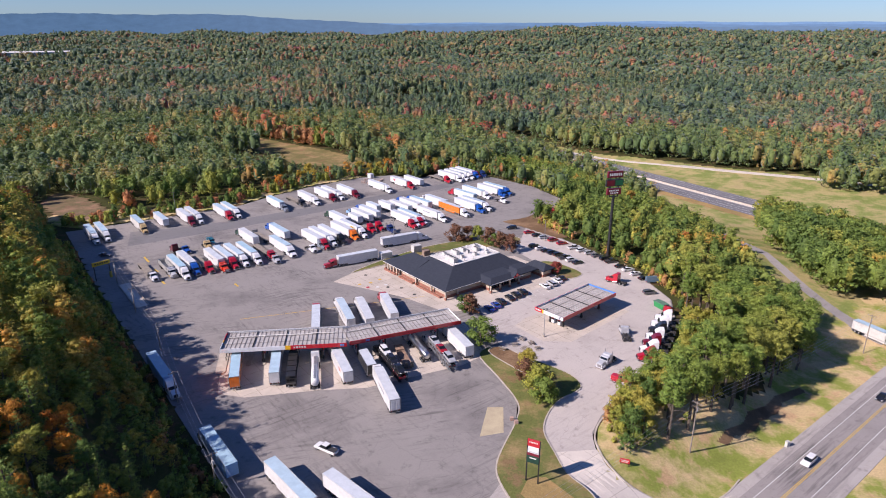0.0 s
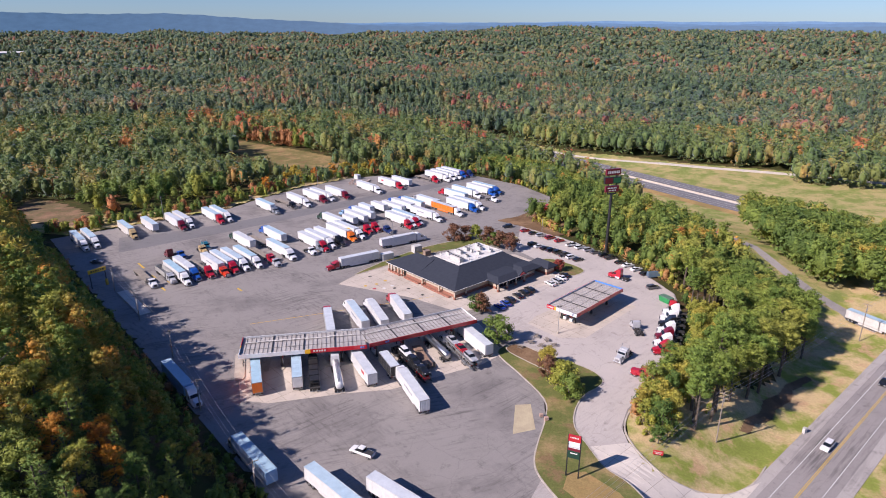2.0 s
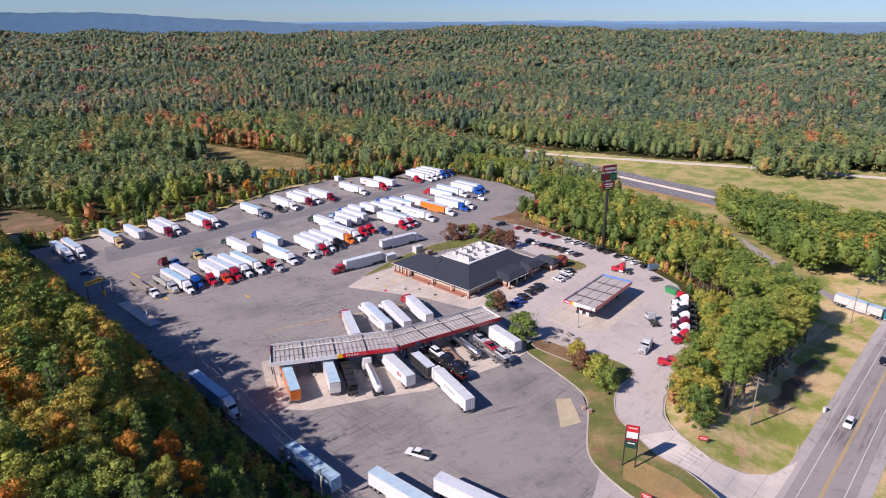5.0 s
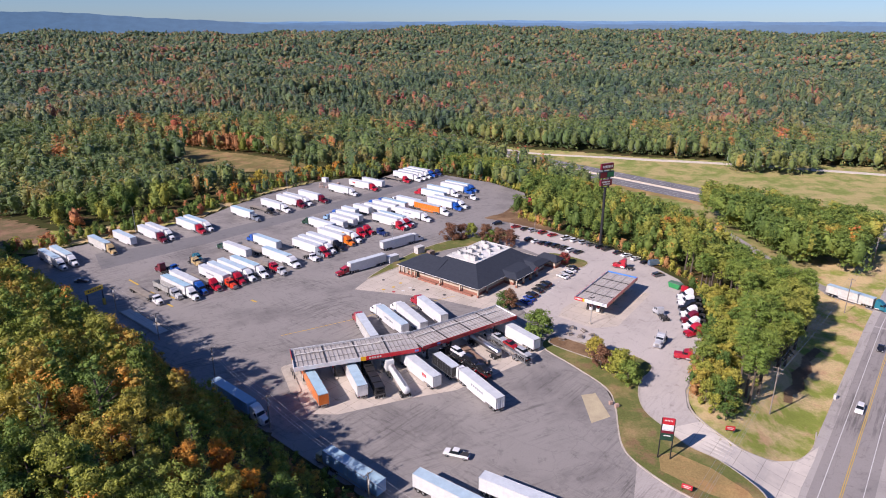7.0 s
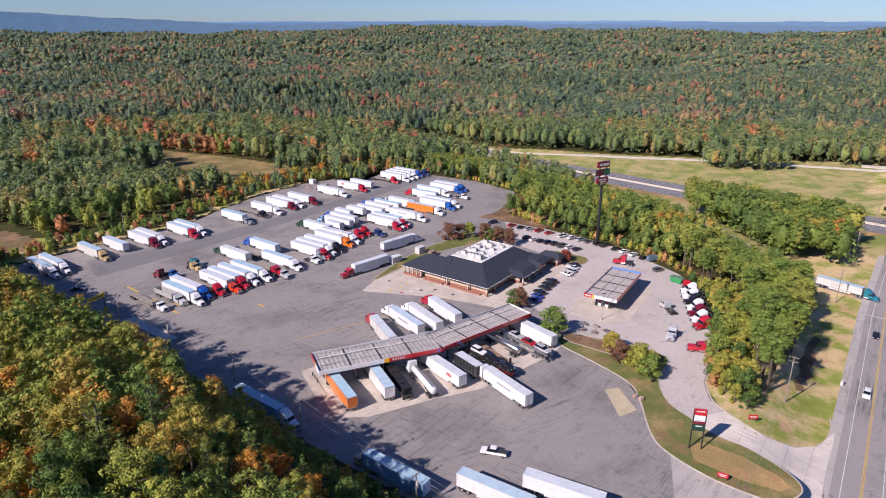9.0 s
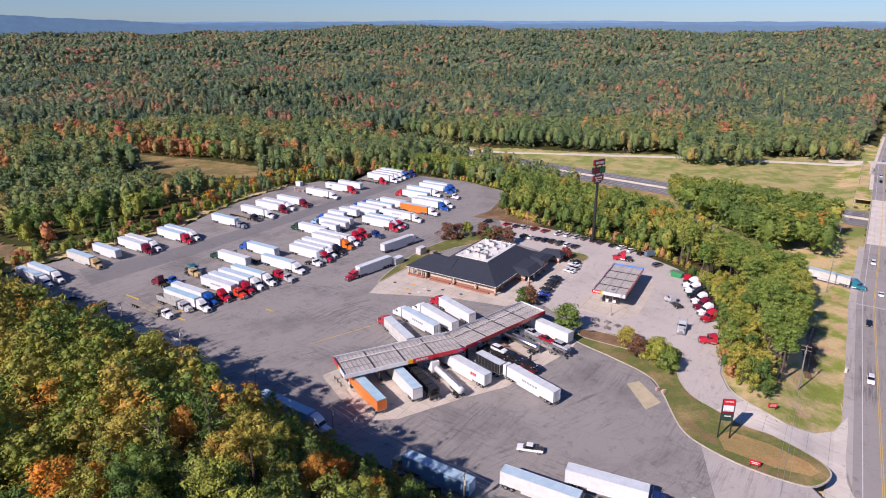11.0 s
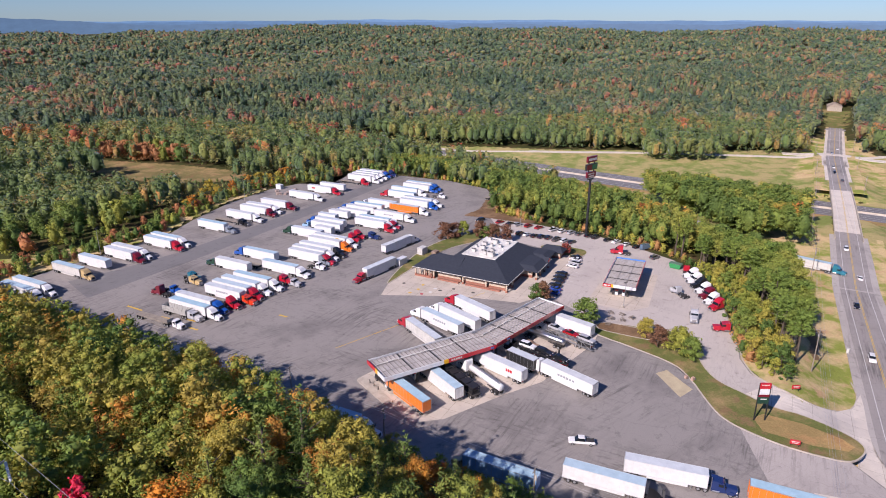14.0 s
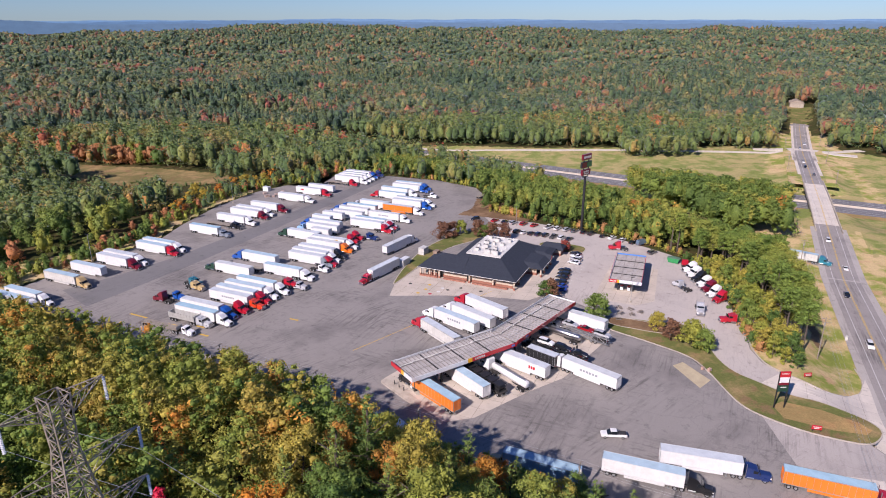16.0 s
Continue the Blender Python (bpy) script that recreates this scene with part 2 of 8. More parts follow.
LAMP_CLEAR = paint("lamp_clear", (0.75, 0.74, 0.70), 0.15)
YELLOW = paint("line_yellow", (0.62, 0.40, 0.06), 0.7, 0.0)
LINE = surf("line_white", (0.70, 0.69, 0.66), (0.5, 0.49, 0.47), 0.8, 0.8)

# ---- building tools ----
def part(name, bm, material, parent=None, label="", smooth=False):
    """Links a bmesh as one mesh object."""
    me = bpy.data.meshes.new(name)
    bmesh.ops.recalc_face_normals(bm, faces=bm.faces)
    bm.to_mesh(me)
    bm.free()
    for m in material if isinstance(material, (list, tuple)) else (material,):
        me.materials.append(m)
    if smooth:
        me.polygons.foreach_set("use_smooth", [True] * len(me.polygons))
    ob = new(name, me)
    ob.parent = parent
    if label:
        ob["label"] = label
    return ob


def again(ob, parent, m):
    """One more object on the same mesh."""
    o = new(ob.name.split(".")[0], ob.data)
    o.parent = parent
    o.matrix_basis = m
    if "label" in ob:
        o["label"] = ob["label"]
    return o


def root(name, m, label, category, group="", kind=""):
    ob = new(name)
    ob.empty_display_size = 0.3
    ob.matrix_basis = m
    return tagged(ob, label, category, group, kind)


def box(bm, x0, x1, y0, y1, z0, z1, bevel=0.0, mat=0, taper=0.0):
    vs = [bm.verts.new((x, y * (1 - taper if z == z1 else 1), z)) for x in (x0, x1) for y in (y0, y1) for z in (z0, z1)]
    fs = [bm.faces.new([vs[i] for i in q]) for q in ((0, 1, 3, 2), (4, 6, 7, 5), (0, 4, 5, 1), (2, 3, 7, 6), (0, 2, 6, 4), (1, 5, 7, 3))]
    for f in fs:
        f.material_index = mat
    if bevel:
        es = list({e for f in fs for e in f.edges})
        bmesh.ops.bevel(bm, geom=es, offset=bevel, segments=1, affect="EDGES", clamp_overlap=True)
    return bm


def tube(bm, p, q, r, r2=None, n=8, mat=0, caps=True):
    p, q = Vector(p), Vector(q)
    w = (q - p).normalized()
    u = w.orthogonal().normalized()
    v = w.cross(u)
    r2 = r if r2 is None else r2
    a = [bm.verts.new(p + (u * math.cos(k * 2 * math.pi / n) + v * math.sin(k * 2 * math.pi / n)) * r) for k in range(n)]
    b = [bm.verts.new(q + (u * math.cos(k * 2 * math.pi / n) + v * math.sin(k * 2 * math.pi / n)) * r2) for k in range(n)]
    fs = [bm.faces.new((a[k], a[(k + 1) % n], b[(k + 1) % n], b[k])) for k in range(n)]
    if caps:
        fs += [bm.faces.new(a[::-1]), bm.faces.new(b)]
    for f in fs:
        f.material_index = mat
    return bm


def profile(bm, pts, half, bevel=0.0, mat=0, half_top=None):
    """A side outline (x, z) drawn out across y; half_top narrows it towards its highest point."""
    zs = [z for _, z in pts]
    lo, hi = min(zs), max(zs)

    def hw(z):
        return half if half_top is None else half + (half_top - half) * (z - lo) / (hi - lo)
    a = [bm.verts.new((x, -hw(z), z)) for x, z in pts]
    b = [bm.verts.new((x, hw(z), z)) for x, z in pts]
    n = len(pts)
    fs = [bm.faces.new((a[k], a[(k + 1) % n], b[(k + 1) % n], b[k])) for k in range(n)]
    fs += [bm.faces.new(a[::-1]), bm.faces.new(b)]
    for f in fs:
        f.material_index = mat
    if bevel:
        es = list({e for f in fs for e in f.edges})
        bmesh.ops.bevel(bm, geom=es, offset=bevel, segments=2, affect="EDGES", clamp_overlap=True)
    return bm


def plate(bm, pts, z0, z1, mat=0):
    """A level slab from its outline (x, y)."""
    area = sum(pts[k - 1][0] * pts[k][1] - pts[k][0] * pts[k - 1][1] for k in range(len(pts)))
    if area < 0:
        pts = pts[::-1]
    a = [bm.verts.new((*p, z0)) for p in pts]
    b = [bm.verts.new((*p, z1)) for p in pts]
    n = len(pts)
    fs = [bm.faces.new((a[k], a[(k + 1) % n], b[(k + 1) % n], b[k])) for k in range(n)]
    fs += [bm.faces.new(a[::-1]), bm.faces.new(b)]
    for f in fs:
        f.material_index = mat
    bmesh.ops.triangulate(bm, faces=fs[-2:])
    return bm


def curve_through(pts, closed=False, steps=6):
    """Points of a smooth line through the given ones."""
    n = len(pts)
    out = []
    for k in range(n if closed else n - 1):
        p = [Vector(pts[(k + j) % n]) if closed else Vector(pts[min(max(k + j, 0), n - 1)]) for j in (-1, 0, 1, 2)]
        for s in range(steps):
            t = s / steps
            out.append(0.5 * (2 * p[1] + (p[2] - p[0]) * t + (2 * p[0] - 5 * p[1] + 4 * p[2] - p[3]) * t * t + (3 * p[1] - p[0] - 3 * p[2] + p[3]) * t ** 3))
    if not closed:
        out.append(Vector(pts[-1]))
    return out


def ribbon(bm, pts, half, lift=lambda x, y: 0.0, side=0.0, mat=0, thick=0.0):
    """A strip along a line in plan, at the height lift(x, y)."""
    rows = []
    for k, p in enumerate(pts):
        d = (Vector(pts[min(k + 1, len(pts) - 1)][:2]) - Vector(pts[max(k - 1, 0)][:2])).normalized()
        n = Vector((-d.y, d.x))
        l, r = Vector(p[:2]) + n * (side + half), Vector(p[:2]) + n * (side - half)
        zl, zr = lift(p[0], p[1]), lift(p[0], p[1])
        row = [bm.verts.new((l.x, l.y, zl)), bm.verts.new((r.x, r.y, zr))]
        if thick:
            row += [bm.verts.new((r.x, r.y, zr - thick)), bm.verts.new((l.x, l.y, zl - thick))]
        rows.append(row)
    for a, b in zip(rows, rows[1:]):
        n = len(a)
        for k in range(n if thick else 1):
            bm.faces.new((a[k], b[k], b[(k + 1) % n], a[(k + 1) % n])).material_index = mat
    if thick:
        bm.faces.new(rows[0]), bm.faces.new(rows[-1][::-1])
    return bm


def mesh_np(name, verts, faces, mats, index=None):
    """A mesh from arrays; all faces have the same number of corners."""
    me = bpy.data.meshes.new(name)
    nf, k = faces.shape
    me.vertices.add(len(verts))
    me.vertices.foreach_set("co", np.ascontiguousarray(verts, dtype=np.float32).ravel())
    me.loops.add(nf * k)
    me.loops.foreach_set("vertex_index", np.ascontiguousarray(faces, dtype=np.int32).ravel())
    me.polygons.add(nf)
    me.polygons.foreach_set("loop_start", np.arange(0, nf * k, k, dtype=np.int32))
    if index is not None:
        me.polygons.foreach_set("material_index", np.ascontiguousarray(index, dtype=np.int32))
    for m in mats:
        me.materials.append(m)
    me.update(calc_edges=True)
    return me


def on(x, y, heading=0.0, z=0.0):
    return pose(x, y, z, 0, 0, heading)


U = Vector((math.cos(radians(-38)), math.sin(radians(-38))))
V = Vector((-U.y, U.x))

# ---- ground ----
def smooth(a, b, v):
    t = np.clip((np.asarray(v, float) - a) / (b - a), 0, 1)
    return t * t * (3 - 2 * t)


EDGE = (-9.0, 100.3)


def hill_side(x, y):
    """Metres up the wooded slope from the lot's edge, and along that edge."""
    return (x - EDGE[0]) * -0.631 + (y - EDGE[1]) * -0.776, (x - EDGE[0]) * -0.776 + (y - EDGE[1]) * 0.631


ROAD_D = Vector((0.608, 0.794))


def bend(s):
    """Sideways drift of the county road past the bridge."""
    return np.interp(s, [250, 380, 540, 720, 900], [0, 4.5, 8.5, 19, 28])


def road_at(s, q=2.4):
    q = q + float(bend(s))
    return Vector((q * 0.794 + s * 0.608, q * -0.608 + s * 0.794))


def road_z(s):
    return np.interp(s, [-200, 60, 120, 165, 250, 400, 640, 900], [-3.0, -3.0, -4.4, -6.2, -9.3, -9.5, -11.0, -8.0])


HIGHWAY = [(560, 20), (420, 145), (330, 233), (236, 322), (166, 390), (96, 464), (38, 526), (-30, 603), (-100, 690), (-170, 790)]
HWY = curve_through(HIGHWAY)
HWY_XY = np.array([(p.x, p.y) for p in HWY])


def highway_distance(x, y):
    """Signed distance from the highway's middle, positive beyond it."""
    x, y = np.atleast_1d(np.asarray(x, float)), np.atleast_1d(np.asarray(y, float))
    best = np.full(x.shape, 1e9)
    sign = np.zeros(x.shape)
    for a, b in zip(HWY_XY[:-1], HWY_XY[1:]):
        d = b - a
        t = np.clip(((x - a[0]) * d[0] + (y - a[1]) * d[1]) / (d @ d), 0, 1)
        px, py = x - a[0] - t * d[0], y - a[1] - t * d[1]
        r = np.hypot(px, py)
        s = np.where(d[0] * py - d[1] * px < 0, 1.0, -1.0)
        sign = np.where(r < best, s, sign)
        best = np.minimum(best, r)
    return best * sign


def swell(x, y, k=1.0):
    return (np.sin(x * 0.0031 * k + 1.3) * np.cos(y * 0.0027 * k - 0.4) + 0.6 * np.sin(x * 0.0071 * k - y * 0.0053 * k + 2.1) + 0.35 * np.cos(x * 0.013 * k + y * 0.011 * k))


def ground_z(x, y):
    x, y = np.asarray(x, float), np.asarray(y, float)
    shape = x.shape
    x, y = np.atleast_1d(x).ravel(), np.atleast_1d(y).ravel()
    s, a = hill_side(x, y)
    hill = np.interp(s, [4.5, 9, 14, 20, 28, 40, 50, 63, 90, 140, 400], [0, 2.4, 6.2, 10.5, 16.2, 20.2, 21.0, 22.2, 27, 30, 26]) * (1 - smooth(175, 300, a)) * smooth(-62, -12, a)
    east = -10.0 * smooth(62, 125, x - 0.25 * (y - 125))
    hd = highway_distance(x, y)
    cut = -15.0 * smooth(-138, -28, hd)
    z = np.minimum(east, cut) + hill
    # wooded hills beyond
    r = np.hypot(x, y - 60)
    ang = np.degrees(np.arctan2(x, np.maximum(y, 1)))
    far = np.interp(r, [430, 700, 900, 1150, 1350, 1600, 1900, 2300, 2600, 3000, 5200], [0, 4, 8, -2, -4, 4, 24, 48, 56, 44, 30])
    west = smooth(0, -30, ang)
    far = far * (1 - west * 0.45) + west * np.interp(r, [1500, 2600, 3000, 5200], [0, 16, 0, 0])
    far = far + swell(x, y) * np.interp(r, [380, 800, 1600, 5000], [0, 6, 8, 9])
    far = far + 5.0 * np.sin(x * 0.019 + np.sin(y * 0.007) * 2) * np.sin(y * 0.016 + 0.8 + np.sin(x * 0.006) * 2) * smooth(560, 900, r)
    rise = smooth(430, 950, r)
    z = z * (1 - 0.75 * rise) + far
    # gentle fall behind the lot
    z = z - 5.0 * smooth(15, 110, (x + 60) * -0.616 + (y - 340) * 0.788 + 0) * (1 - smooth(700, 1000, r)) * (hd < -60)
    # level bed of the highway
    bed = 1 - smooth(21, 50, np.abs(hd))
    z = z * (1 - bed) - 15.1 * bed
    # embankment of the county road
    rs = x * 0.608 + y * 0.794
    q = x * 0.794 - y * 0.608 - 2.4 - bend(rs)
    w = (1 - smooth(7, 26, np.abs(q))) * smooth(23, 40, np.abs(hd)) * (1 - smooth(720, 830, rs))
    z = z * (1 - w) + (road_z(rs) - 0.12) * w
    return z.reshape(shape)


def gz(x, y):
    return float(ground_z(np.array([x]), np.array([y]))[0])


def graded(lo, hi, step, end, grow=1.12):
    core = list(np.arange(lo, hi + step / 2, step))
    out, s, v = [], step, hi
    while v < end:
        s *= grow
        v += s
        out.append(v)
    low, s, v = [], step, lo
    while v > -end:
        s *= grow
        v -= s
        low.append(v)
    return np.array(low[::-1] + core + out)


gx, gy = graded(-260, 420, 5.5, 4850), graded(-60, 560, 5.5, 4850)
GX, GY = np.meshgrid(gx, gy)
GZ = ground_z(GX, GY) - 0.15


def inside_many(pts, X, Y):
    c = np.zeros(X.shape, bool)
    for k in range(len(pts)):
        (x0, y0), (x1, y1) = pts[k - 1], pts[k]
        c ^= ((y0 > Y) != (y1 > Y)) & (X < (x1 - x0) * (Y - y0) / ((y1 - y0) or 1e-9) + x0)
    return c


GZ = GZ - 0.7 * inside_many([(55, 126), (58, 117), (60, 95), (60, 84), (66, 58), (72, 92), (82, 110), (100, 136), (116, 160), (132, 184), (124, 188), (104, 166), (92, 158), (76, 160), (66, 150), (63, 134)], GX, GY)
nx, ny = len(gx), len(gy)
ids = np.arange(nx * ny).reshape(ny, nx)
quads = np.stack([ids[:-1, :-1], ids[:-1, 1:], ids[1:, 1:], ids[1:, :-1]], -1).reshape(-1, 4)
ground = tagged(new("ground", mesh_np("ground", np.stack([GX, GY, GZ], -1).reshape(-1, 3), quads, [FLOOR_WOOD])),
                "brown and green forest floor between the trees", "ground", kind="structure")
ground.data.polygons.foreach_set("use_smooth", [True] * len(ground.data.polygons))


def flat(name, pts, z, mat, label, category, kind="structure", thick=0.3):
    bm = bmesh.new()
    plate(bm, [(p[0], p[1]) for p in pts], z - thick, z)
    return tagged(part(name, bm, mat), label, category, kind=kind)


LOT = [(-168, 229), (-150, 214), (-123, 191), (-92, 166), (-65, 144.5), (-29, 115), (-9, 99), (14, 82), (36, 66), (52, 62), (60, 70), (62, 84), (61, 97.5), (50, 105.6), (45, 113), (43.5, 118.2), (44, 124.6),
       (45.4, 134.3), (44.8, 142.4), (38, 153.4), (31.2, 163.8), (36, 168), (46, 161), (54, 154), (52, 147), (50, 139.7), (50, 132.1), (52.5, 124.4), (56.2, 117.2), (58.5, 119.5), (61, 124), (63.0, 129.0), (63.0, 133.9),
       (65.0, 141.5), (70.5, 150.2), (79.7, 171.6), (84, 186), (87, 202), (87, 216), (78, 236), (70, 249), (45, 275), (26, 292), (42, 316), (42, 340), (25, 363), (0, 380), (-22, 391), (-32, 391), (-44, 366), (-62, 372), (-78, 361), (-97, 335), (-110, 306),
       (-116, 287), (-140, 260), (-156, 242)]
flat("pavement", LOT, 0.0, ASPHALT, "worn grey asphalt truck lot with dark tyre streaks", "pavement")
LANETAR = asphalt_mat("lane_asphalt", (0.175, 0.168, 0.166), (0.135, 0.129, 0.127), [(50, 40, 0.35)])
flat("lane", [(-140, 236), (-126, 245), (-106, 262), (-82, 290), (-52, 325.5), (-13, 374), (-6, 381), (2, 379), (-32, 335), (-65, 294), (-95, 256), (-117, 231), (-128, 219)], 0.006, LANETAR, "darker asphalt lane between the truck rows", "lane")
flat("car_park", [(36, 171), (33, 176), (26, 193), (52, 228), (40, 240), (30, 252), (30, 287), (45, 274), (70, 248.5), (77.6, 236), (86.6, 216), (86.6, 202), (83.6, 186), (79.4, 171.8), (70.2, 150.6), (64.7, 141.7), (62.7, 134), (63.7, 128.4), (61, 121.5), (56.4, 117.6), (52.7, 124.6),
                  (50.2, 132.1), (50.2, 139.7), (52.2, 147), (54.2, 154), (46.2, 161)], 0.01, CARPARK, "pale worn asphalt car park", "pavement")
flat("exit_pavement", [(45.2, 112.6), (50.2, 105.2), (60.8, 97.2), (61.6, 84), (59.6, 70.5), (52, 63), (38, 73), (40, 96)], 0.008, EXITWAY, "pale worn pavement at the lot exit", "pavement")
# concrete driveway that falls to the county road
bm = bmesh.new()
DRIVE_L = [(55, 125.2), (58.2, 118.7), (63.5, 114.0), (68, 106.5), (69, 101.5), (66, 97.5), (61, 95), (60, 84), (62, 70), (66, 58)]
DRIVE_R = [(64.0, 128.3), (66, 123.4), (70.4, 120.1), (77.2, 119.5), (84, 121.5), (92, 127.5), (88, 122), (80, 112), (74, 104), (66, 93)]
MID = 6
rows = []
for l, r in zip(DRIVE_L, DRIVE_R):
    row = []
    for k in range(MID + 1):
        f = k / MID
        x, y = l[0] + (r[0] - l[0]) * f, l[1] + (r[1] - l[1]) * f
        row.append(bm.verts.new((x, y, min(0.012, gz(x, y) + 0.17))))
    rows.append(row)
for a, b in zip(rows, rows[1:]):
    for k in range(MID):
        bm.faces.new((a[k], a[k + 1], b[k + 1], b[k]))
tagged(part("driveway", bm, DRIVE), "pale concrete driveway curving down to the road", "driveway", kind="structure")

# aprons and patches
flat("fuel_apron", [(-39.5, 151), (-39, 146.6), (-28.7, 128.4), (-21.3, 128.4), (-5.4, 135.6), (6.6, 139.9), (27.8, 156.7), (33.0, 164.0), (24, 181), (16, 186), (-6, 168), (-30, 158)], 0.02, CONCRETE,
     "pale stained concrete apron under the fuel canopy", "apron")
flat("building_apron", [(-29.5, 203.5), (-23, 222), (-16, 229), (30, 246), (52, 228), (26, 193), (15.5, 188.5), (-0.8, 196.5), (-14, 200)], 0.025, CONCRETE,
     "tan concrete apron in front of the travel plaza", "apron")
flat("car_fuel_apron", [(41, 190), (38.5, 184), (48, 176), (56, 177.5), (73, 203), (60, 214)], 0.022, CONCRETE, "pale concrete pad beneath the car canopy", "apron")
flat("concrete_patch", [(38.0, 138.6), (41.7, 139.6), (43.3, 129.5), (38.3, 126.8)], 0.02, surf("sandy_patch", (0.50, 0.42, 0.27), (0.40, 0.33, 0.22), 0.4, 0.9), "sandy square concrete patch in the asphalt", "patch")
flat("concrete_patch", [(46.5, 90.5), (53.5, 87), (51, 83), (44, 86.8)], 0.02, DRIVE, "pale square concrete patch in the asphalt", "patch")

# kerbed islands
def island(name, pts, mat, label, h=0.14, smooth_steps=4):
    line = curve_through(pts, True, smooth_steps)
    bm = bmesh.new()
    plate(bm, [(p.x, p.y) for p in line], -0.2, h)
    ob = tagged(part(name, bm, mat), label, "verge", kind="structure")
    bm = bmesh.new()
    ribbon(bm, line + line[:1], 0.16, lambda x, y: h + 0.02, thick=0.35)
    k = part("kerb", bm, KERB, ob)
    return ob


island("grass_island", [(31.2, 163.8), (38, 153.4), (44.8, 142.4), (45.4, 134.3), (44, 124.6), (43.5, 118.2), (45, 113), (50, 105.6), (56, 100.2), (61, 97.5), (66, 99.3), (67.9, 102.2), (67, 106.9), (62.9, 114.2), (58.2, 118.7), (55, 125.2),
                        (52.1, 132.1), (52.5, 139.7), (55, 146.3), (58.2, 150.2), (59.6, 154), (56.5, 158.8), (48, 163.6), (36, 169.5)], LAWN, "kerbed grass verge, green and dry in patches")
island("plaza_verge", [(-26.5, 213.3), (-18.5, 230.7), (-8, 247), (3, 257.5), (12, 262), (24, 270), (30, 266), (18, 254), (6, 248), (-2, 242), (-11, 232), (-19, 222)], LAWN, "narrow strip of dry grass beside the plaza")
island("car_park_island", [(44, 232), (52, 226.5), (57, 233), (50, 240), (44, 243), (40, 240)], LAWN, "small planted island in the car park")
island("planting_bed", [(33.5, 166), (40, 160), (47, 155.5), (52, 157), (47, 162.5), (37, 169.5)], MULCH, "brown mulch bed under the shrubs", 0.17)

flat("dry_grass", [(49.5, 110.4), (57, 103.6), (63, 100.4), (65.5, 101.4), (65, 104.6), (60.5, 111.2), (54, 116.5), (50.5, 115.5)], 0.155, DRYTIP, "orange-brown dead grass at the verge tip", "verge", thick=0.1)
# verges that follow the ground
def draped(name, pts, mat, label, lift=0.06, step=4.0, kind="structure"):
    xs, ys = [p[0] for p in pts], [p[1] for p in pts]
    ax, ay = np.arange(min(xs), max(xs) + step, step), np.arange(min(ys), max(ys) + step, step)
    X, Y = np.meshgrid(ax, ay)
    inside = np.zeros(X.shape, bool)
    n = len(pts)
    for k in range(n):
        (x0, y0), (x1, y1) = pts[k - 1], pts[k]
        c = ((y0 > Y) != (y1 > Y)) & (X < (x1 - x0) * (Y - y0) / ((y1 - y0) or 1e-9) + x0)
        inside ^= c
    Z = ground_z(X, Y) + lift - 0.15
    idg = np.arange(X.size).reshape(X.shape)
    q = np.stack([idg[:-1, :-1], idg[:-1, 1:], idg[1:, 1:], idg[1:, :-1]], -1)
    keep = (inside[:-1, :-1].astype(int) + inside[:-1, 1:] + inside[1:, 1:] + inside[1:, :-1]) >= 3
    q = q[keep]
    used, inv = np.unique(q, return_inverse=True)
    me = mesh_np(name, np.stack([X, Y, Z], -1).reshape(-1, 3)[used], inv.reshape(-1, 4), [mat])
    return tagged(new(name, me), label, "verge", kind=kind)


draped("roadside_grass", [(62.0, 131), (64.6, 122.6), (69.8, 118.8), (77, 118), (84, 119.5), (91, 124.5), (96, 134), (112, 160), (128, 182), (134, 192), (130, 200), (118, 190), (104, 168), (92, 160), (76, 162), (68, 151), (63, 141)], DRYLAWN,
       "rough roadside grass with bare earth patches", 0.1, 2.0)
bm = bmesh.new()
line = curve_through([(71.5, 152), (65.5, 141.5), (63.4, 133.9), (64.4, 128.3), (66.5, 123.8), (70.6, 120.6), (77.2, 119.9), (83.5, 121.3), (90, 126.5), (94.6, 133.5)], False, 5)
ribbon(bm, line, 0.17, lambda x, y: max(gz(x, y), -9) + 0.2 if x > 66 else 0.16, thick=0.4)
tagged(part("kerb", bm, KERB), "pale concrete kerb round the driveway bend", "kerb", kind="structure")
draped("highway_verge", [(-110, 660), (-40, 575), (30, 500), (80, 440), (120, 392), (132, 330), (128, 285), (125, 240), (136, 204), (150, 214), (150, 250), (158, 300), (200, 310), (330, 190), (420, 110), (560, -20), (640, 60), (480, 230), (420, 330), (380, 440), (372, 462),
                         (310, 470), (215, 492), (140, 512), (60, 548), (0, 600), (-70, 690)], VERGE, "mown highway verge, tan and green grass", 0.12, 3.0)
CLEARING = [(-300, 522), (-234, 506), (-144, 463), (-100, 433), (-92, 412), (-104, 398), (-150, 408), (-200, 450), (-250, 486)]
draped("meadow", CLEARING, MEADOW, "dry brown meadow clearing among the trees", 0.4, 2.5)
BARE_BANK = [(-222, 268), (-196, 250), (-176, 241), (-168, 252), (-180, 268), (-214, 288), (-242, 300)]
draped("earth_bank", BARE_BANK, BARE, "bare brown earth slope behind the truck rows", 0.45, 3.0)
draped("bank", [(-200, 240), (-170, 232), (-156, 244), (-140, 262), (-116, 289), (-110, 308), (-97, 337), (-78, 364), (-84, 372), (-104, 345), (-122, 305), (-150, 275), (-185, 262)], DRYLAWN, "rough dry grass bank behind the truck rows", 0.25, 3.0)
